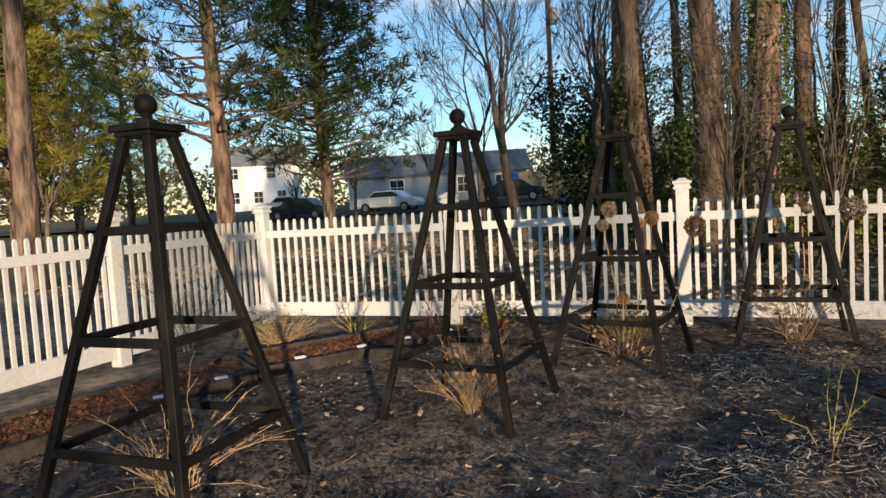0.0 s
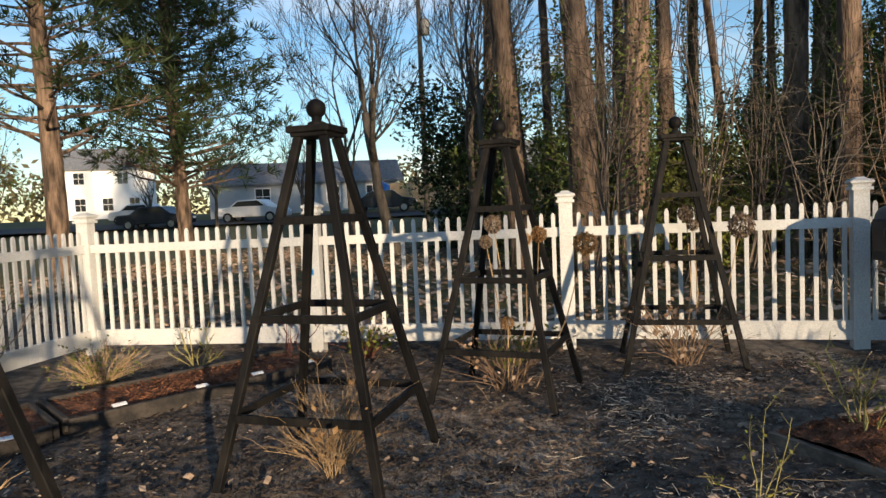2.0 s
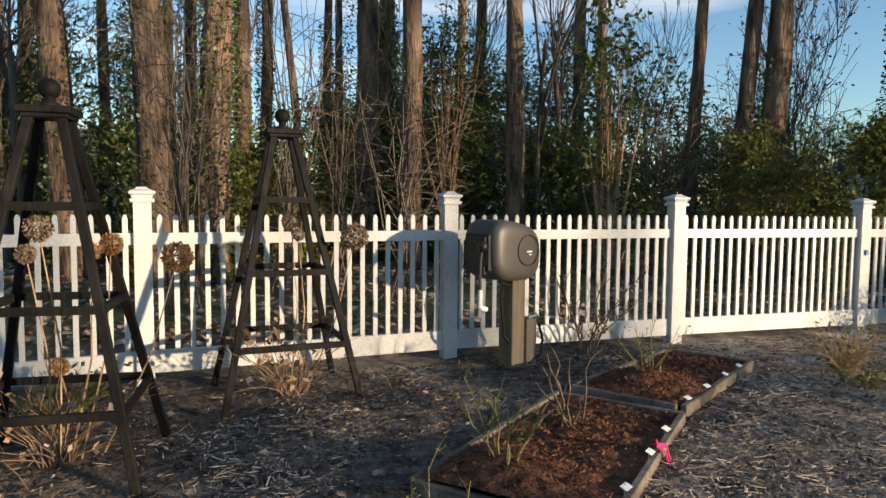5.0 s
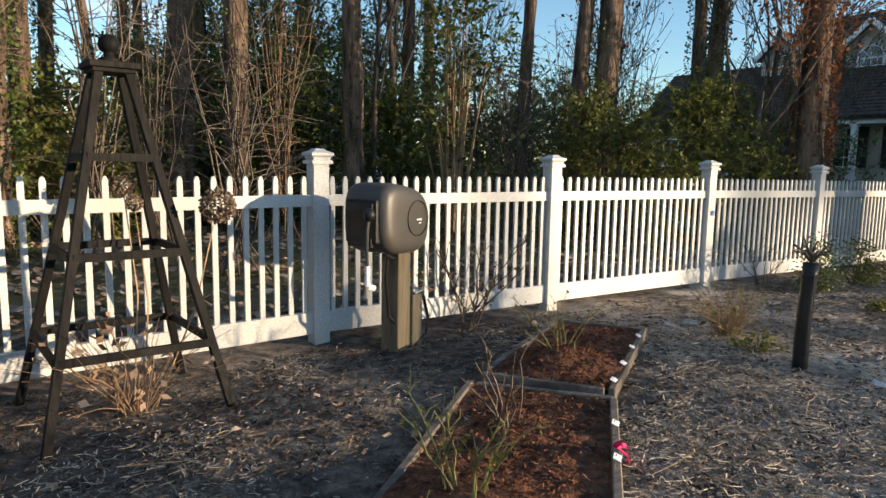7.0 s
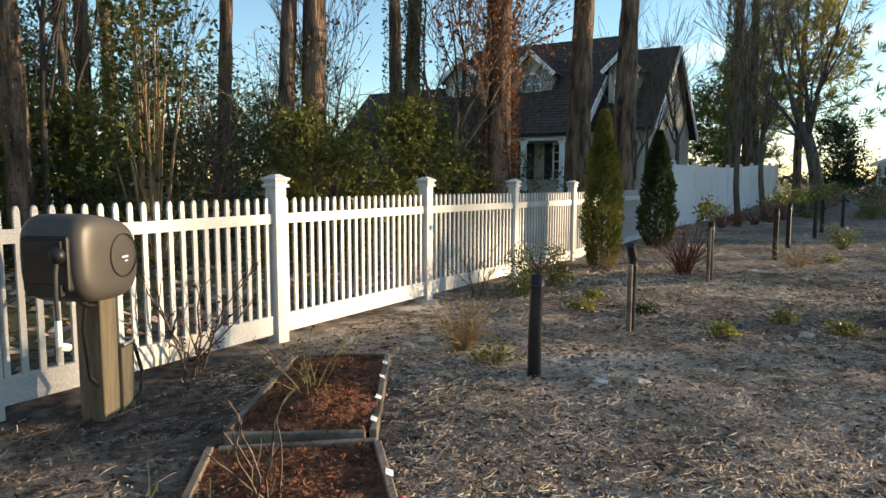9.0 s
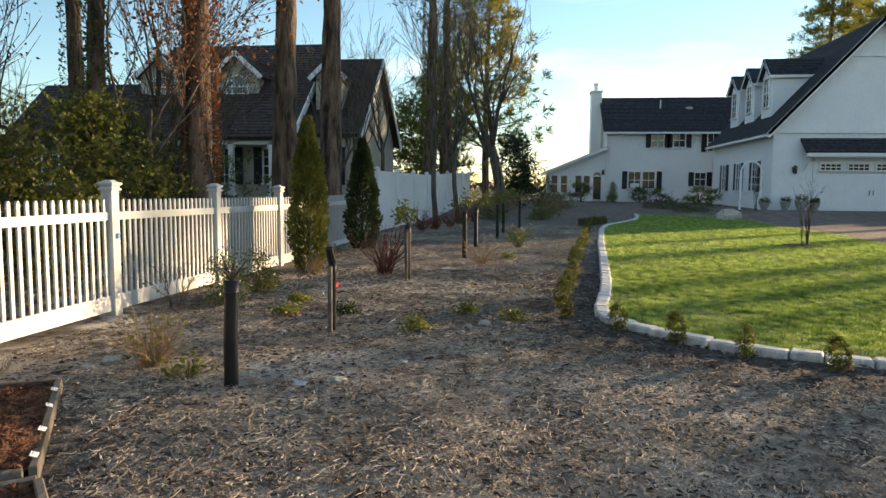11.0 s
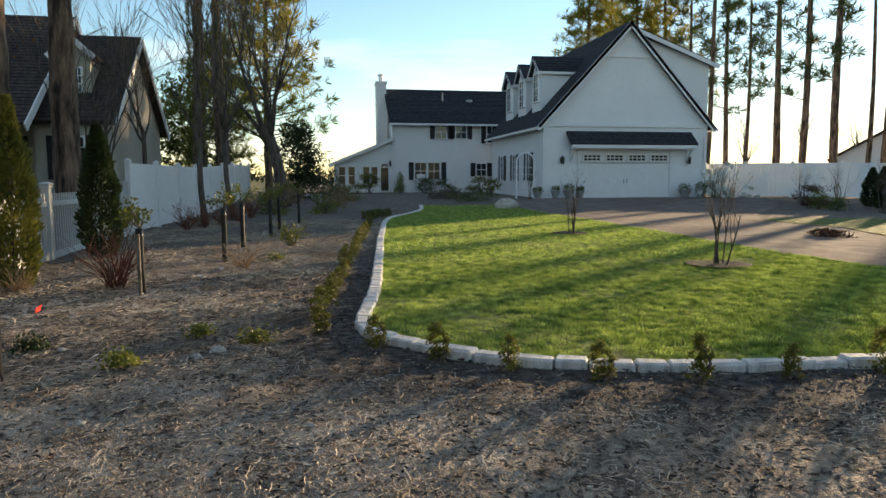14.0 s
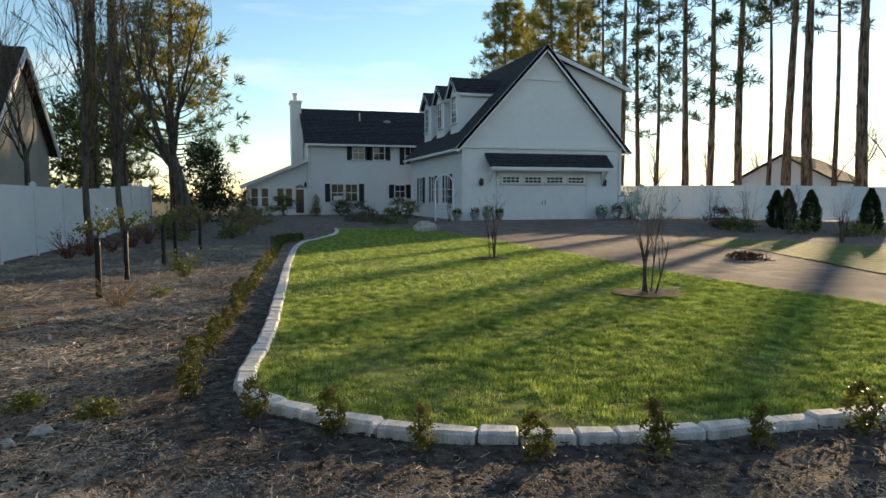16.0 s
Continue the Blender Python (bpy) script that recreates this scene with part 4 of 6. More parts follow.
    for k in range(25):
        part("baluster", bal, TRIM, porch, m=pose(x0 - 1.2, 10.05 + k * 0.132, 1.38))
    # lower wing past the porch
    xw, yd = x0 + 0.9, 20.5
    part("side_wing", MB().prism([(xw, yc, zb), (xw, yc, 3.3), (xm, yc, 6.3), (x1 - 0.6, yc, 3.3), (x1 - 0.6, yc, zb)], (0, yd - yc, 0)), TANSIDE, h)
    for s, x in ((-1, xw), (1, x1 - 0.6)):
        roof_slab("side_wing_roof", (x + s * 0.4, yc + 0.05, 3.1), (x + s * 0.4, yd + 0.3, 3.1), (xm, yd + 0.3, 6.45), (xm, yc + 0.05, 6.45), BROWNROOF, h)
    for y in (15.4, 18.2):
        window(h, Matrix.Translation((xw - 0.05, y, 1.3)) @ FACE_W, 0.9, 1.4, (2, 4), shutters=0.38)
    return h


make_neighbour_house()


def make_plain_house(name, m, w, d, h, rise, wall, roof, label, wins):
    t = thing(name, m, label, "house")
    part("wall", MB().prism([(-w / 2, -d / 2, -1), (-w / 2, -d / 2, h), (-w / 2, 0, h + rise), (-w / 2, d / 2, h), (-w / 2, d / 2, -1)], (w, 0, 0)), wall, t)
    for s in (-1, 1):
        roof_slab("roof", (-w / 2 - 0.4, s * (d / 2 + 0.4), h - 0.15), (w / 2 + 0.4, s * (d / 2 + 0.4), h - 0.15), (w / 2 + 0.4, 0, h + rise + 0.12), (-w / 2 - 0.4, 0, h + rise + 0.12), roof, t)
    for x, z, ww, hh in wins:
        window(t, Matrix.Translation((x, -d / 2 - 0.03, z)), ww, hh, (2, 2))
    return t


GREYROOF = mat("pale_grey_shingles", (0.16, 0.17, 0.19), (0.24, 0.25, 0.27), 5, 0.9, 0.5, 40)
make_plain_house("house", pose(-28.7, 41.9, 1.0, rz=29), 14, 7, 2.7, 1.5, GREYSIDE, GREYROOF, "long grey single-storey house across the street", [(-3.2, 1.0, 1.1, 1.2), (2, 1.0, 1.0, 1.2), (5, 1.0, 1.0, 1.2)])
make_plain_house("house", pose(-14.5, 53, 1.5, rz=20), 8, 7, 3.0, 2.2, GREYSIDE, GREYROOF, "grey gabled house behind the long house", [(0, 1, 1, 1.2), (2, 1, 1, 1.2)])
make_plain_house("house", pose(-58, 52, 1.3, rz=40), 9, 9, 5.4, 2.2, SIDING, GREYROOF, "white two-storey house across the street", [(-2.5, 1, 1, 1.3), (0, 1, 1, 1.3), (2.5, 1, 1, 1.3), (-2.5, 3.7, 1, 1.2), (1.5, 3.7, 1, 1.2)])
make_plain_house("house", pose(58, -62, 0.3, rz=-60), 12, 9, 3.0, 2.4, SIDING, BROWNROOF, "low white house behind the far fence", [(0, 1, 1, 1.2)])
make_plain_house("house", pose(38, -66, 0.3, rz=-60), 13, 9, 3.0, 2.2, TANSIDE, BROWNROOF, "low tan house behind the far fence", [(0, 1, 1, 1.2)])
make_plain_house("house", pose(9, 27, 0.6, rz=10), 9, 7, 2.8, 2.0, SIDING, GREYROOF, "white house glimpsed behind the woods", [(-2, 1, 1, 1.2), (2, 1, 1, 1.2)])
solid("street", MB().prism([(-70, 22, 0.55), (4, 33, 0.95), (3, 39, 1.25), (-70, 28, 0.85)], (0, 0, 0.02)), ASPHALT, "grey asphalt street beyond the fence", "road", kind="structure")


# ---- trees ----
RMIN = [0.0065]


def wob(a):
    return rnd.uniform(-a, a)


def grow(mb, p, d, length, r, level, ends, spread=0.6, kids=3, bend=0.25, n=5, up=0.08):
    """A limb that bends and forks; thin ends are gathered in ends."""
    seg = 4 if level > 1 else 3
    pts, rad = [Vector(p)], [r]
    d = Vector(d).normalized()
    for i in range(seg):
        d = (d + Vector((wob(bend), wob(bend), wob(bend) + up))).normalized()
        pts.append(pts[-1] + d * (length / seg))
        rad.append(max(RMIN[0], r * (1 - 0.55 * (i + 1) / seg)))
    mb.tube(pts, rad, n if level > 1 else 3, cap=level > 2)
    if level <= 0:
        ends.append((pts[-1], d))
        return
    for k in range(kids):
        i = rnd.randint(1, seg)
        side = Vector((wob(1), wob(1), wob(0.7)))
        nd = (d + side * spread).normalized()
        grow(mb, pts[i], nd, length * rnd.uniform(0.5, 0.75), rad[i] * rnd.uniform(0.5, 0.7), level - 1, ends, spread, kids, bend, n, up)
    grow(mb, pts[-1], d, length * 0.7, rad[-1], level - 1, ends, spread, kids, bend, n, up)


def needles(mb, p, d, size, count=9):
    for _ in range(count):
        v = (Vector(d) * 0.6 + Vector((wob(1), wob(1), wob(1)))).normalized()
        mb.leaf(p, v, size * rnd.uniform(0.7, 1.2), 0.11)


def trunk_tube(h, r, lean=(0, 0), n=18, flare=1.35):
    mb = MB()
    pts, rad = [], []
    ph = rnd.uniform(0, 6)
    for i in range(34):
        t = i / 33
        z = h * t
        pts.append((lean[0] * z + 0.10 * math.sin(t * 5 + ph), lean[1] * z + 0.10 * math.cos(t * 4 + ph) - 0.1 * math.cos(ph), z - 0.3 if i == 0 else z))
        rad.append(r * (flare if i == 0 else 1.0) * (1 - 0.72 * t) + 0.01)
    mb.tube(pts, rad, n)
    for i, v in enumerate(mb.v):
        c = pts[min(i // n, len(pts) - 1)]
        k = 1 + 0.16 * noise.noise((v[0] * 6 + ph * 7, v[1] * 6, v[2] * 1.7)) + 0.08 * noise.noise((v[0] * 15, v[1] * 15 + ph, v[2] * 4))
        mb.v[i] = (c[0] + (v[0] - c[0]) * k, c[1] + (v[1] - c[1]) * k, v[2])
    return mb, pts, rad


def make_pine(x, y, h, r, low, mat_n, label, tufts=900, reach=3.2, lean=(0, 0), size=0.3, bark=None):
    t = thing("pine_tree", pose(x, y, gz(x, y)), label, "pine tree", "pines")
    tr, pts, rad = trunk_tube(h, r, lean)
    part("trunk", tr, bark or BARKP, t, smooth=True)
    limbs, crown = MB(), MB()
    count = max(12, int(tufts / 13))
    for k in range(count):
        z = low + (h - low) * (k / count) ** 0.9
        a = k * 2.4 + wob(0.4)
        f = 1 - 0.75 * ((z - low) / (h - low))
        L = reach * f * rnd.uniform(0.6, 1.15)
        b = Vector((lean[0] * z, lean[1] * z, z))
        d = Vector((math.cos(a), math.sin(a), 0.12 + wob(0.15)))
        line = [b]
        for i in range(5):
            d = (d + Vector((wob(0.2), wob(0.2), 0.05 + wob(0.14)))).normalized()
            line.append(line[-1] + d * L / 5)
        limbs.tube(line, [0.035 * f + 0.016, 0.03 * f + 0.013, 0.022 * f + 0.01, 0.015, 0.01, 0.005], 5, cap=False)
        for i in range(13):
            q = rnd.randint(2, 5)
            p = line[q] + (line[q] - line[q - 1]) * rnd.random() * 0.6
            v = (d + Vector((wob(1), wob(1), wob(0.5)))).normalized()
            p2 = p + v * rnd.uniform(0.1, 0.55) * (0.5 + 0.5 * L / reach)
            if i % 2 == 0:
                limbs.tube([p, p2], [0.008, 0.004], 3, cap=False)
            needles(crown, p2, v + Vector((0, 0, 0.4)), size)
    part("limbwork", limbs, bark or BARKP, t)
    part("crown", crown, mat_n, t)
    return t


def make_bare_tree(x, y, h, r, label, levels=4, kids=3, lean=(0, 0, 1), spread=0.65, bark=None, fork=0.4, leaves=None, leaf_n=0, leaf_size=0.1, stems=1, name="bare_tree", n=6):
    t = thing(name, pose(x, y, gz(x, y)), label, "tree")
    trunk, limbs, ends = MB(), MB(), []
    for s in range(stems):
        d0 = Vector((lean[0] + (wob(0.16) if stems > 1 else 0), lean[1] + (wob(0.16) if stems > 1 else 0), lean[2])).normalized()
        pts, rad, d = [Vector((wob(0.1) * (stems > 1), wob(0.1) * (stems > 1), -0.2))], [r * 1.25], d0
        for i in range(6):
            d = (d + Vector((wob(0.09), wob(0.09), 0.05))).normalized()
            pts.append(pts[-1] + d * (h * fork / 6))
            rad.append(r * (1 - 0.35 * (i + 1) / 6))
        trunk.tube(pts, rad, 9)
        for k in range(kids + 1):
            i = rnd.randint(3, 6)
            dd = (d + Vector((wob(1), wob(1), 0.1)) * spread * 0.8).normalized()
            grow(limbs, pts[i], dd, h * rnd.uniform(0.22, 0.34), rad[i] * rnd.uniform(0.5, 0.8), levels - 1, ends, spread, kids, 0.22, n)
    part("trunk", trunk, bark or BARKG, t, smooth=True)
    part("limbwork", limbs, bark or BARKG, t, smooth=True)
    if leaves:
        mb = MB()
        for _ in range(leaf_n):
            p, d = rnd.choice(ends)
            mb.leaf(p + Vector((wob(0.3), wob(0.3), wob(0.3))), Vector((wob(1), wob(1), wob(1))).normalized(), leaf_size * rnd.uniform(0.6, 1.3), 0.6)
        part("crown", mb, leaves, t)
    return t


def make_ivy_trunk(x, y, h, r, label, ivy=900, lean=(0, 0), ivy_mat=None, ivy_top=6.0, bark=None, name="pine_tree"):
    """A tall straight trunk, ivy on its lower part, a thin high crown."""
    t = thing(name, pose(x, y, gz(x, y)), label, "tree", "woodland trees")
    tr, pts, rad = trunk_tube(h, r, lean)
    part("trunk", tr, bark or BARKP, t, smooth=True)
    if ivy:
        mb = MB()
        for _ in range(ivy * 3):
            z = rnd.random() ** 1.1 * ivy_top
            a = rnd.uniform(0, 6.283)
            rr = r * (1 - 0.72 * z / h) + abs(wob(0.10)) + 0.03 * noise.noise((a * 2, z * 2, x))
            v = Vector((math.cos(a), math.sin(a), wob(0.8)))
            mb.leaf(Vector((lean[0] * z + rr * v.x, lean[1] * z + rr * v.y, z)), (v + Vector((wob(1), wob(1), wob(1)))).normalized(), rnd.uniform(0.04, 0.085), 0.8)
        part("ivy", mb, ivy_mat or IVY, t)
    lm, cr = MB(), MB()
    for k in range(16):
        z = h * rnd.uniform(0.55, 1)
        a = rnd.uniform(0, 6.283)
        b = Vector((lean[0] * z, lean[1] * z, z))
        e = b + Vector((math.cos(a) * rnd.uniform(0.8, 2.4), math.sin(a) * rnd.uniform(0.8, 2.4), rnd.uniform(0, 0.9)))
        lm.tube([b, (b + e) / 2 + Vector((0, 0, 0.1)), e], [0.05, 0.03, 0.01], 4, cap=False)
        for _ in range(14):
            needles(cr, e + Vector((wob(0.6), wob(0.6), wob(0.35))), (wob(1), wob(1), 0.5), 0.34, 6)
    part("limbwork", lm, bark or BARKP, t)
    part("crown", cr, NEEDLE, t)
    return t


def make_bush(name, x, y, w, d, h, leaves, count, size, label, category, stems=14, stem_mat=None, group="", base=0.0, clumps=26, width=0.6, gap=0.16):
    """Stems and many small leaves gathered in clumps of uneven outline."""
    t = thing(name, pose(x, y, gz(x, y)), label, category, group)
    st = MB()
    cs = []
    for _ in range(clumps):
        a, q, z = rnd.uniform(0, 6.283), math.sqrt(rnd.random()), rnd.random()
        k = math.sin(math.pi * min(1, 0.25 + 0.75 * z)) ** 0.5 if base == 0 else 1
        cs.append(Vector((math.cos(a) * q * w / 2 * k, math.sin(a) * q * d / 2 * k, base + (h - base) * z)))
    for i in range(stems):
        c = cs[i % len(cs)]
        st.tube([(c.x * 0.15, c.y * 0.15, -0.05), (c.x * 0.5 + wob(0.08), c.y * 0.5 + wob(0.08), c.z * 0.5), tuple(c)], [0.012 + 0.006 * h, 0.009 + 0.003 * h, 0.004], 4, cap=False)
    mb = MB()
    g = gap * (w + d) / 2
    left = count
    while left > 0:
        c = cs[left % len(cs)]
        out = Vector((c.x, c.y, 0.25 * h)).normalized()
        p = c + Vector((rnd.gauss(0, g), rnd.gauss(0, g), rnd.gauss(0, g * h / max(w, 0.3) * 0.7)))
        v = (out * 0.7 + Vector((wob(1), wob(1), wob(0.8)))).normalized()
        n = 9 if w > 1 else 1
        L = size * n * rnd.uniform(0.32, 0.6)
        if w > 1:
            st.tube([p, p + v * L], [0.005, 0.002], 3, cap=False)
        for k in range(n):
            q = p + v * (L * (k + rnd.random()) / n) + Vector((0, 0, -0.06 * L * (k / n) ** 2))
            if q.z < 0.02:
                q.z = rnd.uniform(0.02, 0.15)
            mb.leaf(q, (v * 0.5 + Vector((wob(1), wob(1), wob(0.8)))).normalized(), size * rnd.uniform(0.6, 1.3), width)
        left -= n
    part("stemwork", st, stem_mat or TWIG, t)
    part("foliage", mb, leaves, t)
    return t


# pines across the side street
make_pine(-16.3, 1.05, 15, 0.27, 6.6, NEEDLE, "tall dark pine by the side street", 420, 2.8)
make_pine(-15.4, 5.8, 15, 0.24, 2.9, NEEDLE, "tall dark pine with drooping limbs", 2000, 3.6, size=0.33)
make_pine(-16.6, 11.8, 12.5, 0.23, 2.2, NEEDLE, "dense dark pine beyond the fence", 3600, 4.0, size=0.36)
# the sunlight on these crowns is in the needle colour
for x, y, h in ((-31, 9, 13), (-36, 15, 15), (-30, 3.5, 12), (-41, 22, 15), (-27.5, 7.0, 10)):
    make_pine(x, y, h, 0.22, 1.6, NEEDLE_LIT, "pine with low sunlight painted into its yellow-green needles", 2000, 4.0, size=0.45)
for x, y in ((-24, 6), (-27, 13), (-22, 2)):
    make_bare_tree(x, y, 6, 0.1, "small bare tree with red buds", 3, 3, leaves=REDLEAF, leaf_n=260, leaf_size=0.12)

# bare trees and scrub behind the middle of the fence
make_bare_tree(-8.8, 11.1, 9.5, 0.17, "bare crooked tree beyond the fence", 5, 3, (-0.15, -0.05, 1), 0.8, fork=0.45)
make_bare_tree(-6.1, 9.8, 9, 0.14, "bare forked tree beyond the fence", 5, 3, (0.1, 0, 1), 0.7)
make_bare_tree(-11.5, 14, 8.5, 0.12, "bare spreading tree beyond the fence", 5, 3, (-0.1, 0, 1), 0.8)
make_bare_tree(-19, 24, 6, 0.11, "small bare yard tree near the street", 4, 3)
make_bare_tree(-25, 25, 6, 0.11, "small bare yard tree near the street", 4, 3)
make_bare_tree(-34, 30, 6, 0.12, "small bare yard tree near the street", 4, 3)
make_bush("evergreen_tree", -7.4, 13.2, 3.8, 3.8, 5.2, ARBDARK, 20000, 0.12, "dark broad evergreen behind the bare trees", "tree", 20, clumps=60, gap=0.12)

# the wood behind the picket fence: x, y, radius, ivy, lean
WOOD = [(-6.15, 12.16, 0.2, 0, 0.01), (-4.31, 6.56, 0.25, 200, -0.035), (-4.82, 13.22, 0.15, 200, 0), (-2.99, 5.4, 0.27, 500, -0.02), (-2.72, 12.51, 0.18, 900, 0), (-2.03, 5.45, 0.27, 700, 0.01),
        (-1.6, 9.44, 0.2, 1200, 0.0), (-0.7, 15.21, 0.2, 1300, 0), (0.22, 10.45, 0.1, 0, -0.13), (1.19, 15.71, 0.16, 900, 0), (1.51, 15.66, 0.15, 500, 0.02), (0.79, 8.2, 0.25, 500, 0.01),
        (2.08, 10.99, 0.22, 1400, -0.01), (1.58, 7.22, 0.22, 120, -0.012), (3.51, 6.55, 0.2, 160, 0.01), (7.65, 11.64, 0.2, 700, 0), (5.0, 12.5, 0.2, 700, 0.01), (8.8, 7.88, 0.17, 300, 0.02), (7.08, 4.48, 0.16, 100, 0.1),
        (7.51, 4.34, 0.24, 300, 0.06), (10.99, 4.29, 0.19, 900, 0.03), (13.63, 6.66, 0.2, 700, 0.0), (3.2, 16, 0.2, 600, 0), (6.2, 17, 0.22, 600, 0), (10, 14, 0.2, 500, 0), (-3.4, 17, 0.2, 600, 0), (13.5, 1.3, 0.3, 0, 0.0), (16.6, 1.0, 0.31, 0, 0.0)]
for x, y, r, ivy, lean in WOOD:
    make_ivy_trunk(x, y, rnd.uniform(15, 19), r, "tall pine trunk wrapped in ivy" if ivy > 400 else "tall pine with furrowed reddish bark", ivy, (lean, 0), ivy_top=rnd.uniform(4.5, 9) if ivy > 400 else 4)
make_ivy_trunk(10.4, 1.75, 16, 0.29, "tall trunk covered in rust-coloured dead leaves", 1500, (0.02, 0), REDLEAF, 8.5)
for x, y in ((-5.2, 8.0), (-1.0, 12), (3.0, 9.5), (6.0, 9.0), (9.0, 10), (4.4, 7.4), (11.8, 8), (12.6, 4.0)):
    make_bare_tree(x, y, rnd.uniform(7, 10), rnd.uniform(0.05, 0.09), "slender bare woodland tree", 4, 3, (wob(0.15), wob(0.1), 1), 0.5, fork=0.5)
UNDER = [(-1.2, 7.2, 2.4, 2.2, OLIVE), (-3.6, 8.6, 2.4, 2.6, IVY), (0.6, 9.4, 2.6, 3.4, IVY), (2.6, 8.8, 2.4, 3.2, IVY), (3.6, 10.0, 2.8, 5.2, IVY), (5.2, 8.0, 2.6, 2.6, OLIVE), (1.2, 13, 3, 3.5, IVY), (7, 14, 4, 5.5, IVY), (4, 14, 3.5, 5.5, IVY), (10, 11, 4, 4.5, OLIVE), (-4.4, 15, 2.5, 6, OLIVE), (14, 12, 4, 4, IVY)]
for x, y, w, h, m in UNDER:
    make_bush("evergreen_shrub", x, y, w, w, h, m, int(1900 * w * h ** 0.6), 0.09, "dense evergreen scrub under the trees" if m is IVY else "yellow-green scrub under the trees", "shrub", 16, group="woodland scrub", clumps=40, gap=0.13)
for x, y, w, h, lab in ((-5.4, 10.5, 2.4, 5.0, "dark holly under the bare trees"), (2.9, 12.8, 2.4, 5.5, "tall dark holly between the trunks"), (8.4, 13.5, 2.8, 6.0, "tall dark holly between the trunks")):
    make_bush("holly_tree", x, y, w, w, h, IVY, 4500, 0.12, lab, "tree", 14, group="woodland hollies", clumps=44, gap=0.11)
make_bush("evergreen_shrub", 4.7, 4.9, 1.7, 1.4, 4.6, IVY, 2600, 0.11, "ivy-choked clump of pale stems", "shrub", 40, STRAWTWIG, clumps=46, gap=0.12)
make_bush("privet_shrub", 6.7, 3.2, 2.6, 2.0, 2.5, OLIVE, 12000, 0.075, "bright olive-green privet behind the fence", "shrub", 24, clumps=60, gap=0.10)
make_bush("privet_shrub", 9.3, 3.0, 3.6, 2.2, 2.7, OLIVE, 16000, 0.075, "bright olive-green privet behind the fence", "shrub", 26, clumps=70, gap=0.10)
make_bush("evergreen_shrub", 15.5, 6.0, 2.4, 2.0, 2.4, IVY, 4000, 0.12, "dark shrub in front of the porch", "shrub", 14, clumps=40)
make_bush("evergreen_shrub", 24.5, 9.0, 2.0, 5.0, 1.9, IVY, 4000, 0.12, "dark shrubs along the porch", "shrub", 14, clumps=40)

# tangled brush between the trunks
for _ in range(26):
    x, y = rnd.uniform(-3.5, 13), rnd.uniform(3.0, 9.5)
    b = thing("brush", pose(x, y, gz(x, y)), "tangle of thin bare stems among the trees", "brush", "woodland brush")
    mb = MB()
    h = rnd.uniform(2.2, 5.0)
    for _ in range(14):
        a, q = rnd.uniform(0, 6.283), rnd.uniform(0.1, 1.1)
        line = [Vector((wob(0.3), wob(0.3), 0))]
        for k in range(1, 6):
            line.append(Vector((math.cos(a) * q * (k / 5) ** 1.5 + wob(0.1), math.sin(a) * q * (k / 5) ** 1.5 + wob(0.1), h * k / 5 * rnd.uniform(0.85, 1))))
        mb.tube(line, [0.014, 0.012, 0.011, 0.009, 0.007, 0.004], 4, cap=False)
        for _ in range(9):
            k = rnd.randint(1, 4)
            p = line[k].lerp(line[k + 1], rnd.random())
            e = p + Vector((wob(0.7), wob(0.7), rnd.uniform(-0.1, 0.6)))
            mb.tube([p, (p + e) / 2 + Vector((wob(0.06), wob(0.06), 0.04)), e], [0.007, 0.006, 0.004], 3, cap=False)
    part("stemwork", mb, rnd.choice((TWIG, TWIG, BARKG, BROWNTWIG)), b)

# young trees that still hold rust-coloured leaves, before the neighbouring house
for x, y, h in ((12.2, 3.2, 6.5), (14.8, 4.6, 6), (17.5, 5.0, 7), (9.6, 5.6, 7)):
    make_bare_tree(x, y, h, 0.06, "young tree holding rust-coloured dead leaves", 4, 3, (wob(0.1), wob(0.1), 1), 0.6, leaves=REDLEAF, leaf_n=420, leaf_size=0.09, fork=0.35)

make_bare_tree(9.9, 2.6, 7.5, 0.07, "young beech holding rust-coloured dead leaves", 4, 3, (-0.08, 0, 1), 0.7, leaves=REDLEAF, leaf_n=1500, leaf_size=0.1, fork=0.4)

# beside and behind the tall fence
make_bare_tree(30, -3.2, 12, 0.3, "large bare maple with upswept limbs", 5, 3, (0.02, 0, 1), 0.45, fork=0.32)
for x, y in ((21.5, 2.0), (24.5, 2.5), (20, -1.5), (22.8, -2.0), (28, 2)):
    make_bare_tree(x, y, rnd.uniform(7, 10), rnd.uniform(0.07, 0.13), "slender bare tree beside the tall fence", 4, 3, (wob(0.2), wob(0.2), 1), 0.5, fork=0.45)
make_ivy_trunk(33, -0.3, 14, 0.35, "ivy-clad trunk behind the tall fence", 2500, ivy_mat=OLIVE, ivy_top=10)
make_ivy_trunk(28.5, 0.1, 14, 0.3, "ivy-clad trunk behind the tall fence", 2500, ivy_mat=OLIVE, ivy_top=10)
make_pine(44, -1.5, 15, 0.25, 3.5, NEEDLE_LIT, "pine beyond the garden, needles painted yellow-green as if sunlit", 1500, 4.2, size=0.55)
make_pine(40, 1.0, 9, 0.2, 1.2, NEEDLE_LIT, "broad evergreen beyond the garden, needles painted as if sunlit", 1200, 2.8, size=0.45)
make_bush("evergreen_tree", 36, -3.6, 2.2, 2.2, 3.6, ARBDARK, 7000, 0.14, "dark conical evergreen near the fence end", "tree", 8, clumps=40, gap=0.1)
make_bush("evergreen_tree", 38, 2.5, 4, 4, 6, OLIVE, 9000, 0.16, "olive evergreens behind the tall fence", "tree", 8, clumps=50, gap=0.1)

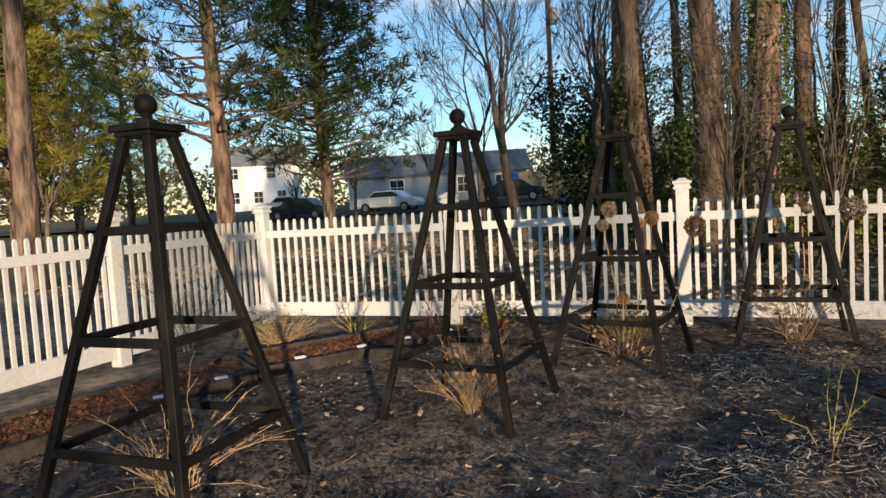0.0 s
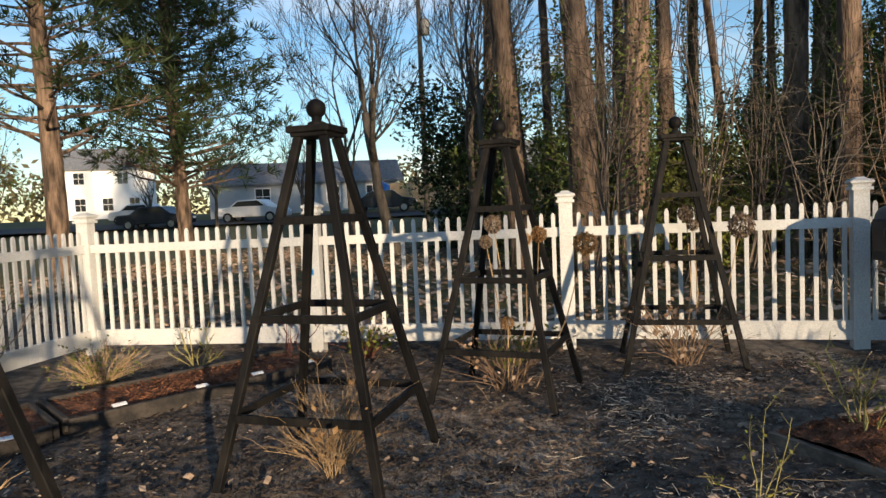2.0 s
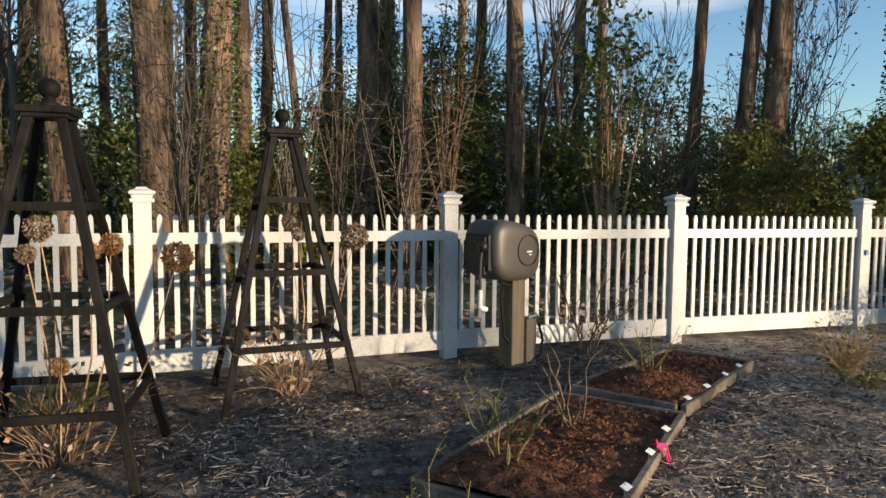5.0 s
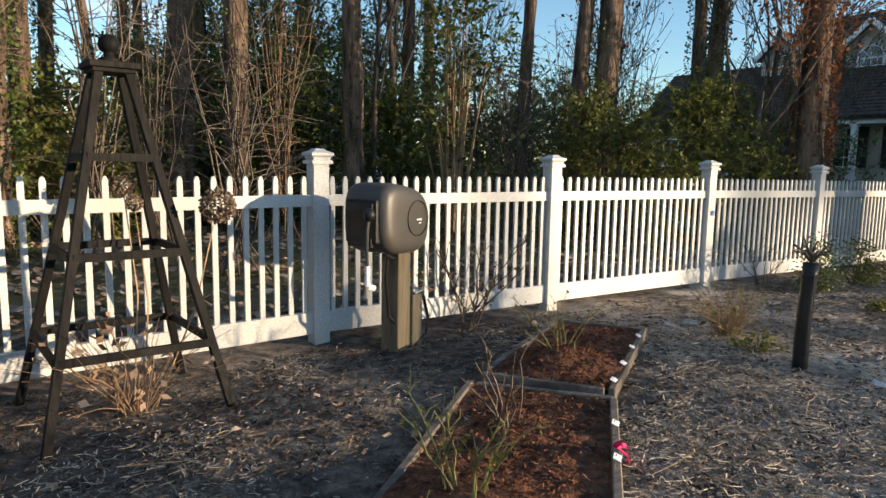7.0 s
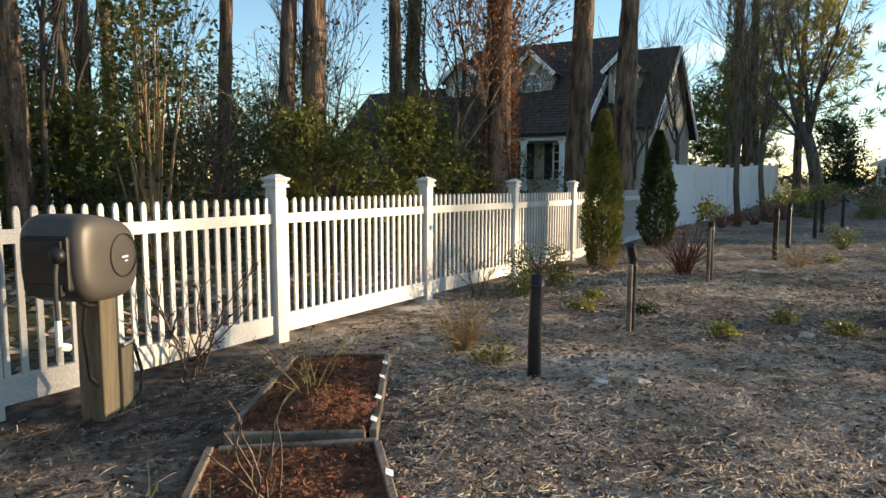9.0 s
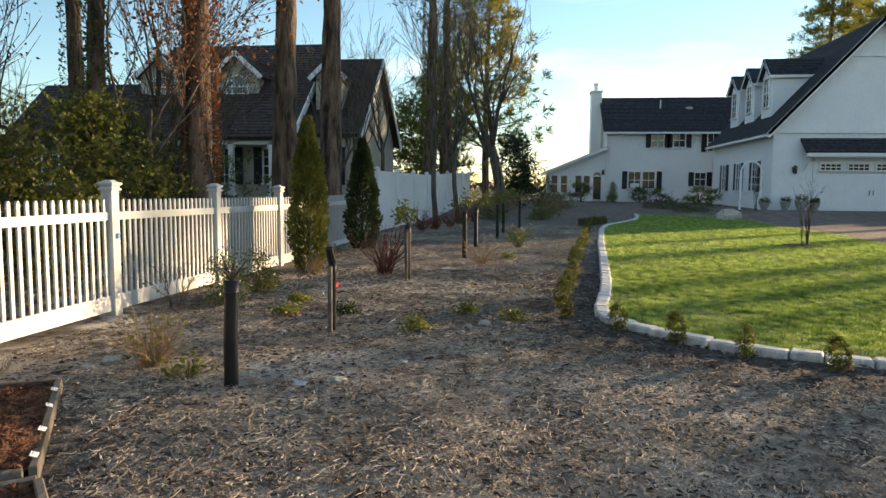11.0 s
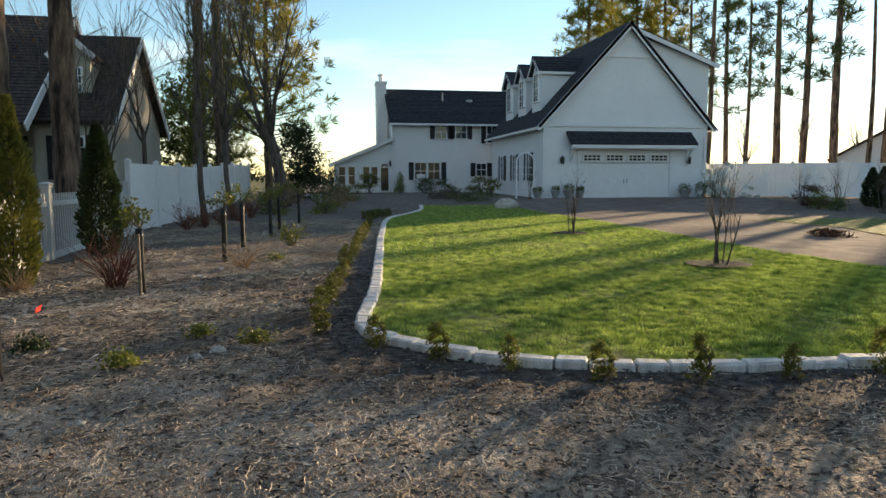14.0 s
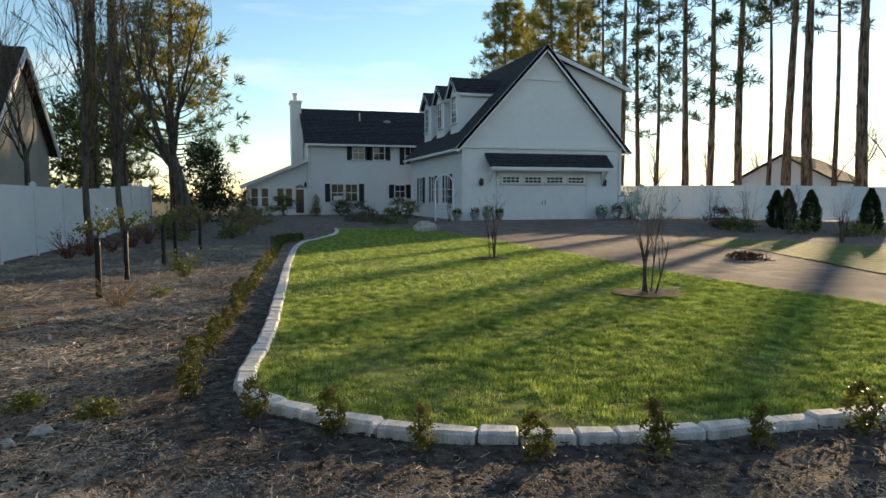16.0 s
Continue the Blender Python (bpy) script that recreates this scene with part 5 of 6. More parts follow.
# tall pines beyond the driveway: distance from the lawn's corner, bearing in degrees
for b, dist, r in ((-31.2, 58, 0.28), (-32.6, 60, 0.26), (-34.0, 60, 0.2), (-36.2, 56, 0.33), (-38.0, 52, 0.3), (-40.1, 50, 0.32), (-42.2, 62, 0.24), (-43.4, 50, 0.36), (-44.8, 48, 0.4), (-46.6, 62, 0.24), (-48.2, 46, 0.42), (-50, 58, 0.3), (-53, 50, 0.36), (-29.6, 64, 0.24), (-56, 55, 0.36), (-60, 50, 0.36)):
    a = radians(b)
    make_pine(0.04 + dist * math.cos(a), -5.36 + dist * math.sin(a), rnd.uniform(18, 23), r * 0.85, rnd.uniform(5.5, 9) if b > -42 else rnd.uniform(14, 16), NEEDLE, "tall bare-stemmed pine beyond the far fence", 330, 2.6, (wob(0.02), wob(0.02)), size=0.6)
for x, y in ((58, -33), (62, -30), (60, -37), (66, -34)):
    make_pine(x, y, 20, 0.3, 6.5, NEEDLE_LIT, "tall pine behind the garage, needles painted as if sunlit", 1100, 4.2, size=0.65)
make_bare_tree(57, -25, 13, 0.2, "bare tree behind the garage roof", 4, 3)
# last six, mostly out of view, are added to dapple the low sun
for b, dist in ((-34, 75), (-38, 78), (-42, 80), (-47, 76), (-52, 78), (-58, 70), (-50, 66), (-55, 68), (-62, 62), (-45, 70), (-64, 70), (-48, 60)):
    a = radians(b)
    make_bare_tree(dist * math.cos(a), dist * math.sin(a) - 5, 9, 0.15, "bare tree far beyond the fence, some added to dapple the sunlight", 4, 3)


def make_far_woods():
    mb = MB()
    for _ in range(75000):
        a = rnd.uniform(0, 6.283)
        if -1.2 < (a if a < 3.2 else a - 6.283) < 0.35 and rnd.random() < 0.6:
            continue
        low = -1.2 < (a if a < 3.2 else a - 6.283) < 0.35
        d = rnd.uniform(95, 150)
        top = 9 + 4 * noise.noise((a * 9, 0, 0)) + 2.5 * noise.noise((a * 31, 4, 0))
        p = (d * math.cos(a), d * math.sin(a), rnd.random() ** 0.8 * (2.2 if low else max(3, top)))
        mb.leaf(p, Vector((wob(1), wob(1), wob(1))).normalized(), rnd.uniform(0.5, 1.2), 0.6)
    solid("far_woods", mb, FARWOOD, "distant olive and brown woods", "woods", kind="stuff")


make_far_woods()


# ---- garden beds ----
def make_bed(name, corners, board_mat, z0, h, label, fill=None, boards=(0, 1, 2, 3), mounds=(), seed=0):
    """A bed of four corners edged with boards and filled with mulch."""
    t = thing(name, pose(0, 0, 0), label, "garden bed")
    c = [Vector((x, y, z0)) for x, y in corners]
    for i in boards:
        a, b = c[i], c[(i + 1) % 4]
        d = (b - a).normalized()
        bevelled(part("board", MB().beam(a + d * 0.0 + Vector((0, 0, h / 2 - 0.03)), b - d * 0.04 + Vector((0, 0, h / 2 - 0.03 + wob(0.008))), 0.042, h + 0.06), board_mat, t), 0.006)
    n = 34
    mb = MB()
    for j in range(n + 1):
        for i in range(n + 1):
            p = c[0].lerp(c[1], i / n).lerp(c[3].lerp(c[2], i / n), j / n)
            z = z0 + h * 0.7 + 0.018 * noise.noise((p.x * 5, p.y * 5, seed)) + 0.012 * noise.noise((p.x * 17, p.y * 17, seed))
            for mx, my, mh, mr in mounds:
                z += mh * math.exp(-((p.x - mx) ** 2 + (p.y - my) ** 2) / mr ** 2)
            mb.v.append((p.x, p.y, z))
    for j in range(n):
        for i in range(n):
            q = j * (n + 1) + i
            mb.f.append((q, q + 1, q + n + 2, q + n + 1))
    part("mulch", mb, fill or REDMULCH, t, "red-brown mulch", smooth=True)
    chips = MB()
    for _ in range(2600):
        p = c[0].lerp(c[1], rnd.random()).lerp(c[3].lerp(c[2], rnd.random()), rnd.random())
        z = z0 + h * 0.7 + 0.008
        for mx, my, mh, mr in mounds:
            z += mh * math.exp(-((p.x - mx) ** 2 + (p.y - my) ** 2) / mr ** 2)
        chips.leaf((p.x, p.y, z + wob(0.008)), Vector((wob(1), wob(1), wob(0.35))).normalized(), rnd.uniform(0.015, 0.05), 0.35)
    tagged(part("loose_mulch", chips, REDMULCH, t), kind="stuff")
    return t


make_bed("garden_bed", [(-1.13, -2.85), (-0.51, -3.53), (0.74, -2.37), (0.22, -1.72)], GREYWOOD, -0.025, 0.075, "timber-edged rose bed with red-brown mulch", mounds=((-0.72, -2.95, 0.11, 0.28), (-0.05, -2.4, 0.03, 0.2)), seed=1)
make_bed("garden_bed", [(0.34, -1.69), (0.78, -2.32), (2.10, -1.46), (1.70, -0.90)], GREYWOOD, 0.0, 0.075, "timber-edged rose bed with red-brown mulch", mounds=((0.88, -1.8, 0.12, 0.26),), seed=2)
make_bed("garden_bed", [(-5.48, -3.3), (-4.5, -1.4), (-5.15, -1.05), (-6.15, -2.92)], BEDWOOD, -0.1, 0.11, "dark board-edged bed with red-brown mulch", seed=3)
make_bed("garden_bed", [(-5.65, -6.5), (-5.5, -3.38), (-6.17, -3.0), (-6.4, -6.4)], BEDWOOD, -0.1, 0.11, "dark board-edged bed with red-brown mulch", seed=4)


def make_plant_tag(x, y, z, turn, tilt=-12, size=0.062):
    t = thing("plant_tag", pose(x, y, z, rz=turn), "small white plant tag on the bed board", "plant tag", "plant tags")
    part("plate", MB().box((0, 0, 0.016), (size, 0.003, 0.036), Matrix.Rotation(radians(-55 + tilt), 3, "X")), TAG, t)
    part("pin", MB().tube([(0, 0.005, 0.03), (0, 0.01, -0.05)], 0.002, 4), METAL, t)


for x, y in ((-0.30, -3.335), (0.05, -3.01), (0.34, -2.74), (0.84, -2.28), (1.15, -2.08), (1.5, -1.85), (1.78, -1.67), (-0.45, -3.47)):
    make_plant_tag(x, y, 0.09, 35 + wob(12))
for x, y in ((-5.53, -4.3), (-5.5, -3.75), (-5.33, -3.0), (-5.05, -2.46), (-4.83, -2.04), (-4.6, -1.6)):
    make_plant_tag(x, y, 0.015, 62 + wob(10), size=0.1)


def make_ribbon():
    t = thing("pink_ribbon", pose(0.16, -2.9, 0.08, rz=30), "bright pink ribbon tied round the bed board", "ribbon")
    for pts in ([(0, 0, 0.01), (-0.05, -0.03, 0.05), (-0.1, -0.05, 0.06)], [(0, 0, 0.01), (0.02, -0.05, -0.03), (0.03, -0.07, -0.12)], [(0, 0, 0.01), (0.05, -0.04, 0.0), (0.06, -0.06, -0.1)]):
        mb = MB()
        p = [Vector(q) for q in pts]
        for a, b in zip(p, p[1:]):
            mb.beam(a, b, 0.022, 0.003, (0.3, -1, 0.4))
        part("ribbon_tail", mb, PINK, t)
    part("knot", MB().lathe([(0.004, 0), (0.014, 0.006), (0.014, 0.014), (0.004, 0.02)], 8), PINK, t)


make_ribbon()


# ---- hose reel ----
def make_hose_reel():
    t = thing("hose_reel", pose(0.26, -0.63, 0.0, rz=24), "grey-brown plastic hose reel on a timber post by the fence", "hose reel")
    mb = MB()
    nu, nv = 32, 18
    for j in range(nv + 1):
        v = -math.pi / 2 + math.pi * j / nv
        for i in range(nu):
            u = 2 * math.pi * i / nu
            sp = lambda a, e: math.copysign(abs(a) ** e, a)
            x = sp(math.cos(u), 0.62) * sp(math.cos(v), 0.34) * 0.29
            z = sp(math.sin(u), 0.66) * sp(math.cos(v), 0.34) * 0.245
            y = sp(math.sin(v), 0.34) * 0.2
            z -= 0.05 * (x / 0.29) * (1 if z > 0 else 0.2)
            mb.v.append((x, y, z + 0.93))
    for j in range(nv):
        for i in range(nu):
            a, b = j * nu + i, j * nu + (i + 1) % nu
            mb.f.append((a, b, b + nu, a + nu))
    mb.f += [tuple(range(nu - 1, -1, -1)), tuple(range(nv * nu, nv * nu + nu))]
    part("housing", mb, PLASTIC, t, smooth=True)
    ring = [(0.125 * math.cos(a), -0.203, 0.94 + 0.125 * math.sin(a)) for a in [math.pi * 2 * k / 28 for k in range(29)]]
    part("side_ring", MB().tube([(x + 0.09, y, z) for x, y, z in ring], 0.004, 5), BLACKP, t)
    part("badge", MB().box((0.1, -0.204, 0.93), (0.06, 0.003, 0.012)).box((0.11, -0.204, 0.905), (0.03, 0.003, 0.008)), TAG, t, "pale badge bars")
    bevelled(part("outlet_panel", MB().box((-0.278, 0.0, 0.93), (0.06, 0.27, 0.3)), BLACKP, t, "dark outlet panel"), 0.015, 2)
    part("upper_slot", MB().box((-0.312, 0, 1.03), (0.03, 0.22, 0.05)), SHUTTER, t)
    part("lower_slot", MB().box((-0.31, 0, 0.79), (0.03, 0.2, 0.06)), SHUTTER, t)
    part("hose_stop", MB().lathe([(0.01, -0.045), (0.035, -0.03), (0.042, 0), (0.035, 0.03), (0.01, 0.045)], 12, (-0.34, -0.1, 0.98)), BLACKP, t, smooth=True)
    part("leader_hose", MB().tube([(-0.34, -0.1, 0.97), (-0.36, -0.1, 0.88), (-0.365, -0.1, 0.75), (-0.36, -0.1, 0.62)], 0.011, 8), PLASTIC, t)
    part("coupling", MB().tube([(-0.36, -0.1, 0.64), (-0.36, -0.1, 0.5)], 0.018, 8).tube([(-0.36, -0.1, 0.50), (-0.30, -0.11, 0.48)], 0.022, 8), TAG, t, "white hose coupling")
    part("nozzle", MB().tube([(-0.36, -0.1, 0.52), (-0.37, -0.1, 0.42)], 0.014, 8), METAL, t)
    bevelled(part("post", MB().box((0.19, 0.06, 0.33), (0.16, 0.16, 0.9)), POSTWOOD, t), 0.006)
    bevelled(part("short_post", MB().box((0.34, 0.03, 0.12), (0.13, 0.14, 0.42)), POSTWOOD, t), 0.006)
    part("bracket", MB().box((0.12, 0.06, 0.71), (0.2, 0.2, 0.05)), METAL, t)
    loop = [(0.13 + 0.22 * math.cos(a), -0.02 - 0.03 * math.sin(a), 0.78 + 0.15 * math.sin(a)) for a in [-3.3 + 0.32 * k for k in range(17)]]
    part("supply_hose", MB().tube(loop, 0.013, 8).tube([(0.05, 0.02, 0.72), (0.02, 0.03, 0.5), (0.06, 0.03, 0.2), (0.2, 0.0, 0.05)], 0.013, 8), BLACKP, t)
    part("tap", MB().tube([(0.3, -0.03, 0.34), (0.42, -0.03, 0.35)], 0.014, 8).tube([(0.4, -0.03, 0.35), (0.44, -0.03, 0.28)], 0.016, 8).tube([(0.37, -0.06, 0.37), (0.37, 0.0, 0.37)], 0.01, 6), METAL, t)
    part("tap_hose", MB().tube([(0.44, -0.03, 0.28), (0.5, -0.03, 0.12), (0.46, -0.04, 0.0), (0.3, -0.03, -0.06)], 0.012, 8), BLACKP, t)


make_hose_reel()


# ---- dry stems and shrubs ----
def make_stem_clump(name, x, y, n, h, spread, m, label, category="shrub", r=0.004, arch=0.35, twigs=2, leaves=None, leaf_n=0, leaf_size=0.03, group="", base=0.05, z=None):
    t = thing(name, pose(x, y, gh(x, y) if z is None else z), label, category, group)
    mb, tips = MB(), []
    for _ in range(n):
        a, q = rnd.uniform(0, 6.283), rnd.random() ** 0.6
        hh = h * rnd.uniform(0.4, 1.05)
        o = Vector((math.cos(a), math.sin(a), 0))
        line = [o * base * rnd.random() * 2 - Vector((0, 0, 0.03))]
        w = Vector((wob(0.35), wob(0.35), 0))
        for k in range(1, 5):
            f = k / 4
            p = o * (base + spread * q * f ** 1.3) + w * (hh * 0.35 * f) + Vector((wob(0.05), wob(0.05), 0)) * h
            p.z = hh * (f - arch * q * q * f * f)
            line.append(p)
        mb.tube(line, [r, r * 0.95, r * 0.8, r * 0.65, r * 0.4], 4, cap=False)
        tips.append((line[2], line[4]))
        for _ in range(twigs):
            k = rnd.randint(1, 3)
            p = line[k].lerp(line[k + 1], rnd.random())
            v = (line[k + 1] - line[k]).normalized() * 0.7 + Vector((wob(0.9), wob(0.9), rnd.uniform(0, 0.7)))
            e = p + v * h * rnd.uniform(0.1, 0.26)
            mb.tube([p, (p + e) / 2 + Vector((wob(0.015), wob(0.015), 0.01)), e], [r * 0.55, r * 0.4, r * 0.28], 3, cap=False)
            tips.append((p, e))
    part("stemwork", mb, m, t)
    if leaves:
        lf = MB()
        for _ in range(leaf_n):
            a, b = rnd.choice(tips)
            lf.leaf(a.lerp(b, rnd.random()) + Vector((wob(0.03), wob(0.03), wob(0.03))), Vector((wob(1), wob(1), wob(1))).normalized(), leaf_size * rnd.uniform(0.6, 1.3), 0.6)
        part("leaves", lf, leaves, t)
    return t


make_stem_clump("hydrangea", -3.42, -3.5, 64, 0.62, 0.36, STRAWTWIG, "clump of pale dry hydrangea stems under an obelisk", "hydrangea", 0.0026, 0.3, 6, DRYBLOOM, 70, 0.04)
make_stem_clump("hydrangea", -4.3, -5.2, 32, 0.6, 0.65, STRAWTWIG, "clump of pale dry arching stems under an obelisk", "hydrangea", 0.0036, 0.6, 3)
make_stem_clump("hydrangea", -2.82, -1.75, 46, 0.6, 0.6, BROWNTWIG, "clump of reddish dry hydrangea stems under an obelisk", "hydrangea", 0.0034, 0.4, 2, DEADLEAF, 60, 0.05)
make_stem_clump("hydrangea", -1.5, -0.95, 44, 0.62, 0.55, BROWNTWIG, "clump of dry hydrangea stems under an obelisk", "hydrangea", 0.0034, 0.4, 2, DEADLEAF, 90, 0.06)
make_stem_clump("perennial", -2.95, -1.0, 50, 0.35, 0.4, STRAWTWIG, "yellow-green perennial clump by the fence", "perennial", 0.004, 0.3, 2, OLIVE, 300, 0.05)
make_stem_clump("perennial", -4.4, -0.9, 50, 0.4, 0.3, REDTWIG, "reddish perennial clump by the fence", "perennial", 0.004, 0.3, 2, OLIVE, 250, 0.05)
make_stem_clump("perennial", -6.3, -2.2, 120, 0.4, 0.4, STRAWTWIG, "dry lavender clump behind the bed", "perennial", 0.003, 0.3, 2, OLIVE, 500, 0.03)
make_stem_clump("rose_bush", -5.75, -1.6, 10, 0.5, 0.25, GREENTWIG, "bare rose canes in the bed", "rose bush", 0.006, 0.2, 3, BOXLEAF, 50, 0.03)
make_stem_clump("rose_bush", -5.0, -1.2, 6, 0.6, 0.25, REDTWIG, "bare dark rose canes in the bed", "rose bush", 0.006, 0.2, 3, MAROON, 24, 0.04)
make_stem_clump("rose_bush", -0.72, -2.95, 8, 0.42, 0.26, GREENTWIG, "pruned yellow-green rose canes in a mulch mound", "rose bush", 0.0055, 0.15, 8, BOXLEAF, 50, 0.03, z=0.12)
make_stem_clump("rose_bush", -0.05, -2.4, 7, 0.45, 0.2, TWIG, "pruned bare rose canes in the bed", "rose bush", 0.006, 0.2, 3, z=0.08)
make_stem_clump("rose_bush", 0.88, -1.8, 10, 0.4, 0.28, GREENTWIG, "pruned rose canes with red shoots in a mulch mound", "rose bush", 0.0042, 0.2, 7, MAROON, 60, 0.025, z=0.13)
make_stem_clump("rose_bush", -1.3, -3.7, 6, 0.38, 0.3, GREENTWIG, "thorny green rose canes beside the bed", "rose bush", 0.003, 0.3, 5, BOXLEAF, 26, 0.025)
make_stem_clump("climbing_shrub", 1.32, -0.2, 9, 0.95, 0.55, TWIG, "bare climbing shrub against the picket fence", "shrub", 0.009, 0.15, 6, MAROON, 90, 0.035)
make_stem_clump("climbing_shrub", 5.6, -0.35, 8, 0.7, 0.4, TWIG, "bare shrub with a few leaves at the fence", "shrub", 0.006, 0.15, 5, IVY, 40, 0.035)
make_stem_clump("climbing_vine", -7.2, -2.6, 12, 1.0, 0.7, TWIG, "bare climbing vine on the side fence", "vine", 0.006, 0.35, 5, IVY, 60, 0.04)
make_stem_clump("ornamental_grass", 2.75, -1.75, 170, 0.55, 0.35, STRAWTWIG, "dry ornamental grass with green shoots at its base", "grass", 0.0022, 0.35, 0, OLIVE, 70, 0.05)
make_stem_clump("ornamental_grass", 2.5, -2.15, 60, 0.2, 0.2, GREENTWIG, "low green grass tuft", "grass", 0.003, 0.4, 0, OLIVE, 60, 0.05)
make_stem_clump("ornamental_grass", 8.4, -1.15, 60, 0.4, 0.2, STRAWTWIG, "dry straw-coloured grass at the foot of the arborvitae", "grass", 0.004, 0.3, 0)
make_stem_clump("dogwood_shrub", 8.2, -2.35, 70, 0.85, 0.5, REDTWIG, "red-twig shrub with bare stems", "shrub", 0.006, 0.25, 2)
make_stem_clump("dry_shrub", 10.1, -3.7, 50, 0.5, 0.55, STRAWTWIG, "pale dry stems beside the staked trees", "shrub", 0.004, 0.4, 2)
make_stem_clump("dry_shrub", 13.6, -4.3, 30, 0.6, 0.35, OLIVE, "small green shrub in the long border", "shrub", 0.005, 0.3, 2, OLIVE, 200, 0.06)
for x, y in ((19, -1.6), (20.5, -1.9), (22, -2.2), (18.3, -1.3), (24, -2.4)):
    make_stem_clump("dry_shrub", x, y, 45, rnd.uniform(0.6, 1.0), 0.45, REDTWIG, "bare reddish shrub along the tall fence", "shrub", 0.006, 0.25, 2, REDLEAF, 120, 0.06)
for x, y, m in ((4.8, -2.03, OLIVE), (5.6, -1.9, OLIVE), (4.93, -2.62, ARBDARK), (4.91, -4.43, OLIVE), (10.9, -4.17, OLIVE), (5.2, -3.9, OLIVE), (4.3, -3.5, OLIVE)):
    make_bush("low_plant", x, y, 0.22, 0.2, 0.1, m, 320, 0.035, "low green tuft in the soil", "plant", 4, clumps=12, gap=0.2)


def make_bloom(x, y, z, r, m, bx, by, label):
    t = thing("dried_flower_head", pose(x, y, z), label, "flower head", "dried hydrangea heads")
    mb = MB()
    for _ in range(850):
        v = Vector((rnd.gauss(0, 1), rnd.gauss(0, 1), rnd.gauss(0, 1))).normalized()
        mb.leaf(v * r * rnd.uniform(0.62, 0.95), (v + Vector((wob(0.9), wob(0.9), wob(0.9)))).normalized(), r * 0.21, 0.95)
    part("floret_mass", mb, m, t)
    g = gh(bx, by) - z
    part("stem", MB().tube([(bx - x, by - y, g), ((bx - x) * 0.5 + 0.05, (by - y) * 0.5, g * 0.5), (0, 0, 0)], [0.006, 0.005, 0.003], 5), STRAWTWIG, t)


make_bloom(-2.19, -1.75, 1.01, 0.085, DRYBLOOM, -2.6, -1.7, "large orange-brown dried hydrangea head on its stem")
make_bloom(-1.07, -1.1, 1.08, 0.095, DARKBLOOM, -1.4, -0.95, "large grey-brown dried hydrangea head on its stem")
make_bloom(-2.52, -1.8, 1.09, 0.06, DRYBLOOM, -2.7, -1.75, "small tan dried hydrangea head on its stem")
make_bloom(-2.6, -1.9, 1.06, 0.045, DRYBLOOM, -2.75, -1.75, "small tan dried hydrangea head on its stem")
make_bloom(-2.84, -1.9, 1.18, 0.07, DARKBLOOM, -2.8, -1.75, "small grey dried hydrangea head on its stem")
make_bloom(-2.9, -1.9, 1.05, 0.05, DARKBLOOM, -2.85, -1.75, "small grey dried hydrangea head on its stem")
make_bloom(-1.45, -0.5, 1.17, 0.07, DARKBLOOM, -1.5, -0.9, "small brown dried hydrangea head on its stem")
make_bloom(-1.4, -0.55, 1.07, 0.05, DARKBLOOM, -1.45, -0.9, "small brown dried hydrangea head on its stem")
make_bloom(-2.86, -1.45, 0.36, 0.055, DRYBLOOM, -2.82, -1.6, "small orange dried hydrangea head low on its stem")


# ---- staked trunks ----
def make_wrapped_trunk(x, y, h, r, label, top="cut", lean=(0.02, 0.0), stake=False):
    t = thing("wrapped_trunk", pose(x, y, gh(x, y)), label, "sapling", "wrapped saplings")
    pts = [(lean[0] * z + 0.01 * math.sin(z * 7 + x), lean[1] * z, z) for z in [h * k / 7 - 0.05 for k in range(8)]]
    part("trunk", MB().tube(pts, [r * 1.08, r, r, r * 0.97, r * 0.97, r * 0.97, r, r * 1.05], 10), BLACKP, t, "black pipe wrap", smooth=True)
    part("tie", MB().lathe([(r * 1.15, 0), (r * 1.15, 0.03)], 10, (lean[0] * h * 0.8, 0, h * 0.8)), BLACKP, t)
    if stake:
        part("stake", MB().box((-r * 1.9, 0.0, h * 0.42), (0.045, 0.035, h * 0.9)), GREYWOOD, t, "weathered wooden stake")
    e = Vector(pts[-1])
    if top == "cut":
        st = MB()
        for k in range(13):
            a = k * 0.9
            st.tube([e, e + Vector((math.cos(a) * 0.06, math.sin(a) * 0.06, 0.07)), e + Vector((math.cos(a) * rnd.uniform(0.07, 0.15), math.sin(a) * 0.12, rnd.uniform(0.06, 0.17)))], [0.012, 0.009, 0.005], 5)
        part("cut_branches", st, TWIG, t)
    elif top == "bent":
        part("bent_limb", MB().tube([e, e + Vector((-0.05, 0, 0.05)), e + Vector((-0.1, 0, 0.13))], [r * 1.1, r, r * 0.9], 9), BLACKP, t)
        part("cut_branches", MB().tube([e, e + Vector((0.07, 0, 0.06)), e + Vector((0.1, 0, 0.16))], [0.015, 0.01, 0.005], 5).tube([e, e + Vector((0.12, 0.03, -0.07))], [0.016, 0.012], 6), TWIG, t)
    else:
        st, lf = MB(), MB()
        for k in range(9):
            d = Vector((wob(0.3), wob(0.3), rnd.uniform(0.1, 0.38)))
            st.tube([e, e + d], [0.008, 0.003], 4, cap=False)
            for _ in range(20):
                lf.leaf(e + d * rnd.uniform(0.5, 1.1) + Vector((wob(0.06), wob(0.06), wob(0.06))), Vector((wob(1), wob(1), wob(1))).normalized(), rnd.uniform(0.05, 0.09), 0.5)
        part("shoots", st, TWIG, t)
        part("leaves", lf, OLIVE, t)


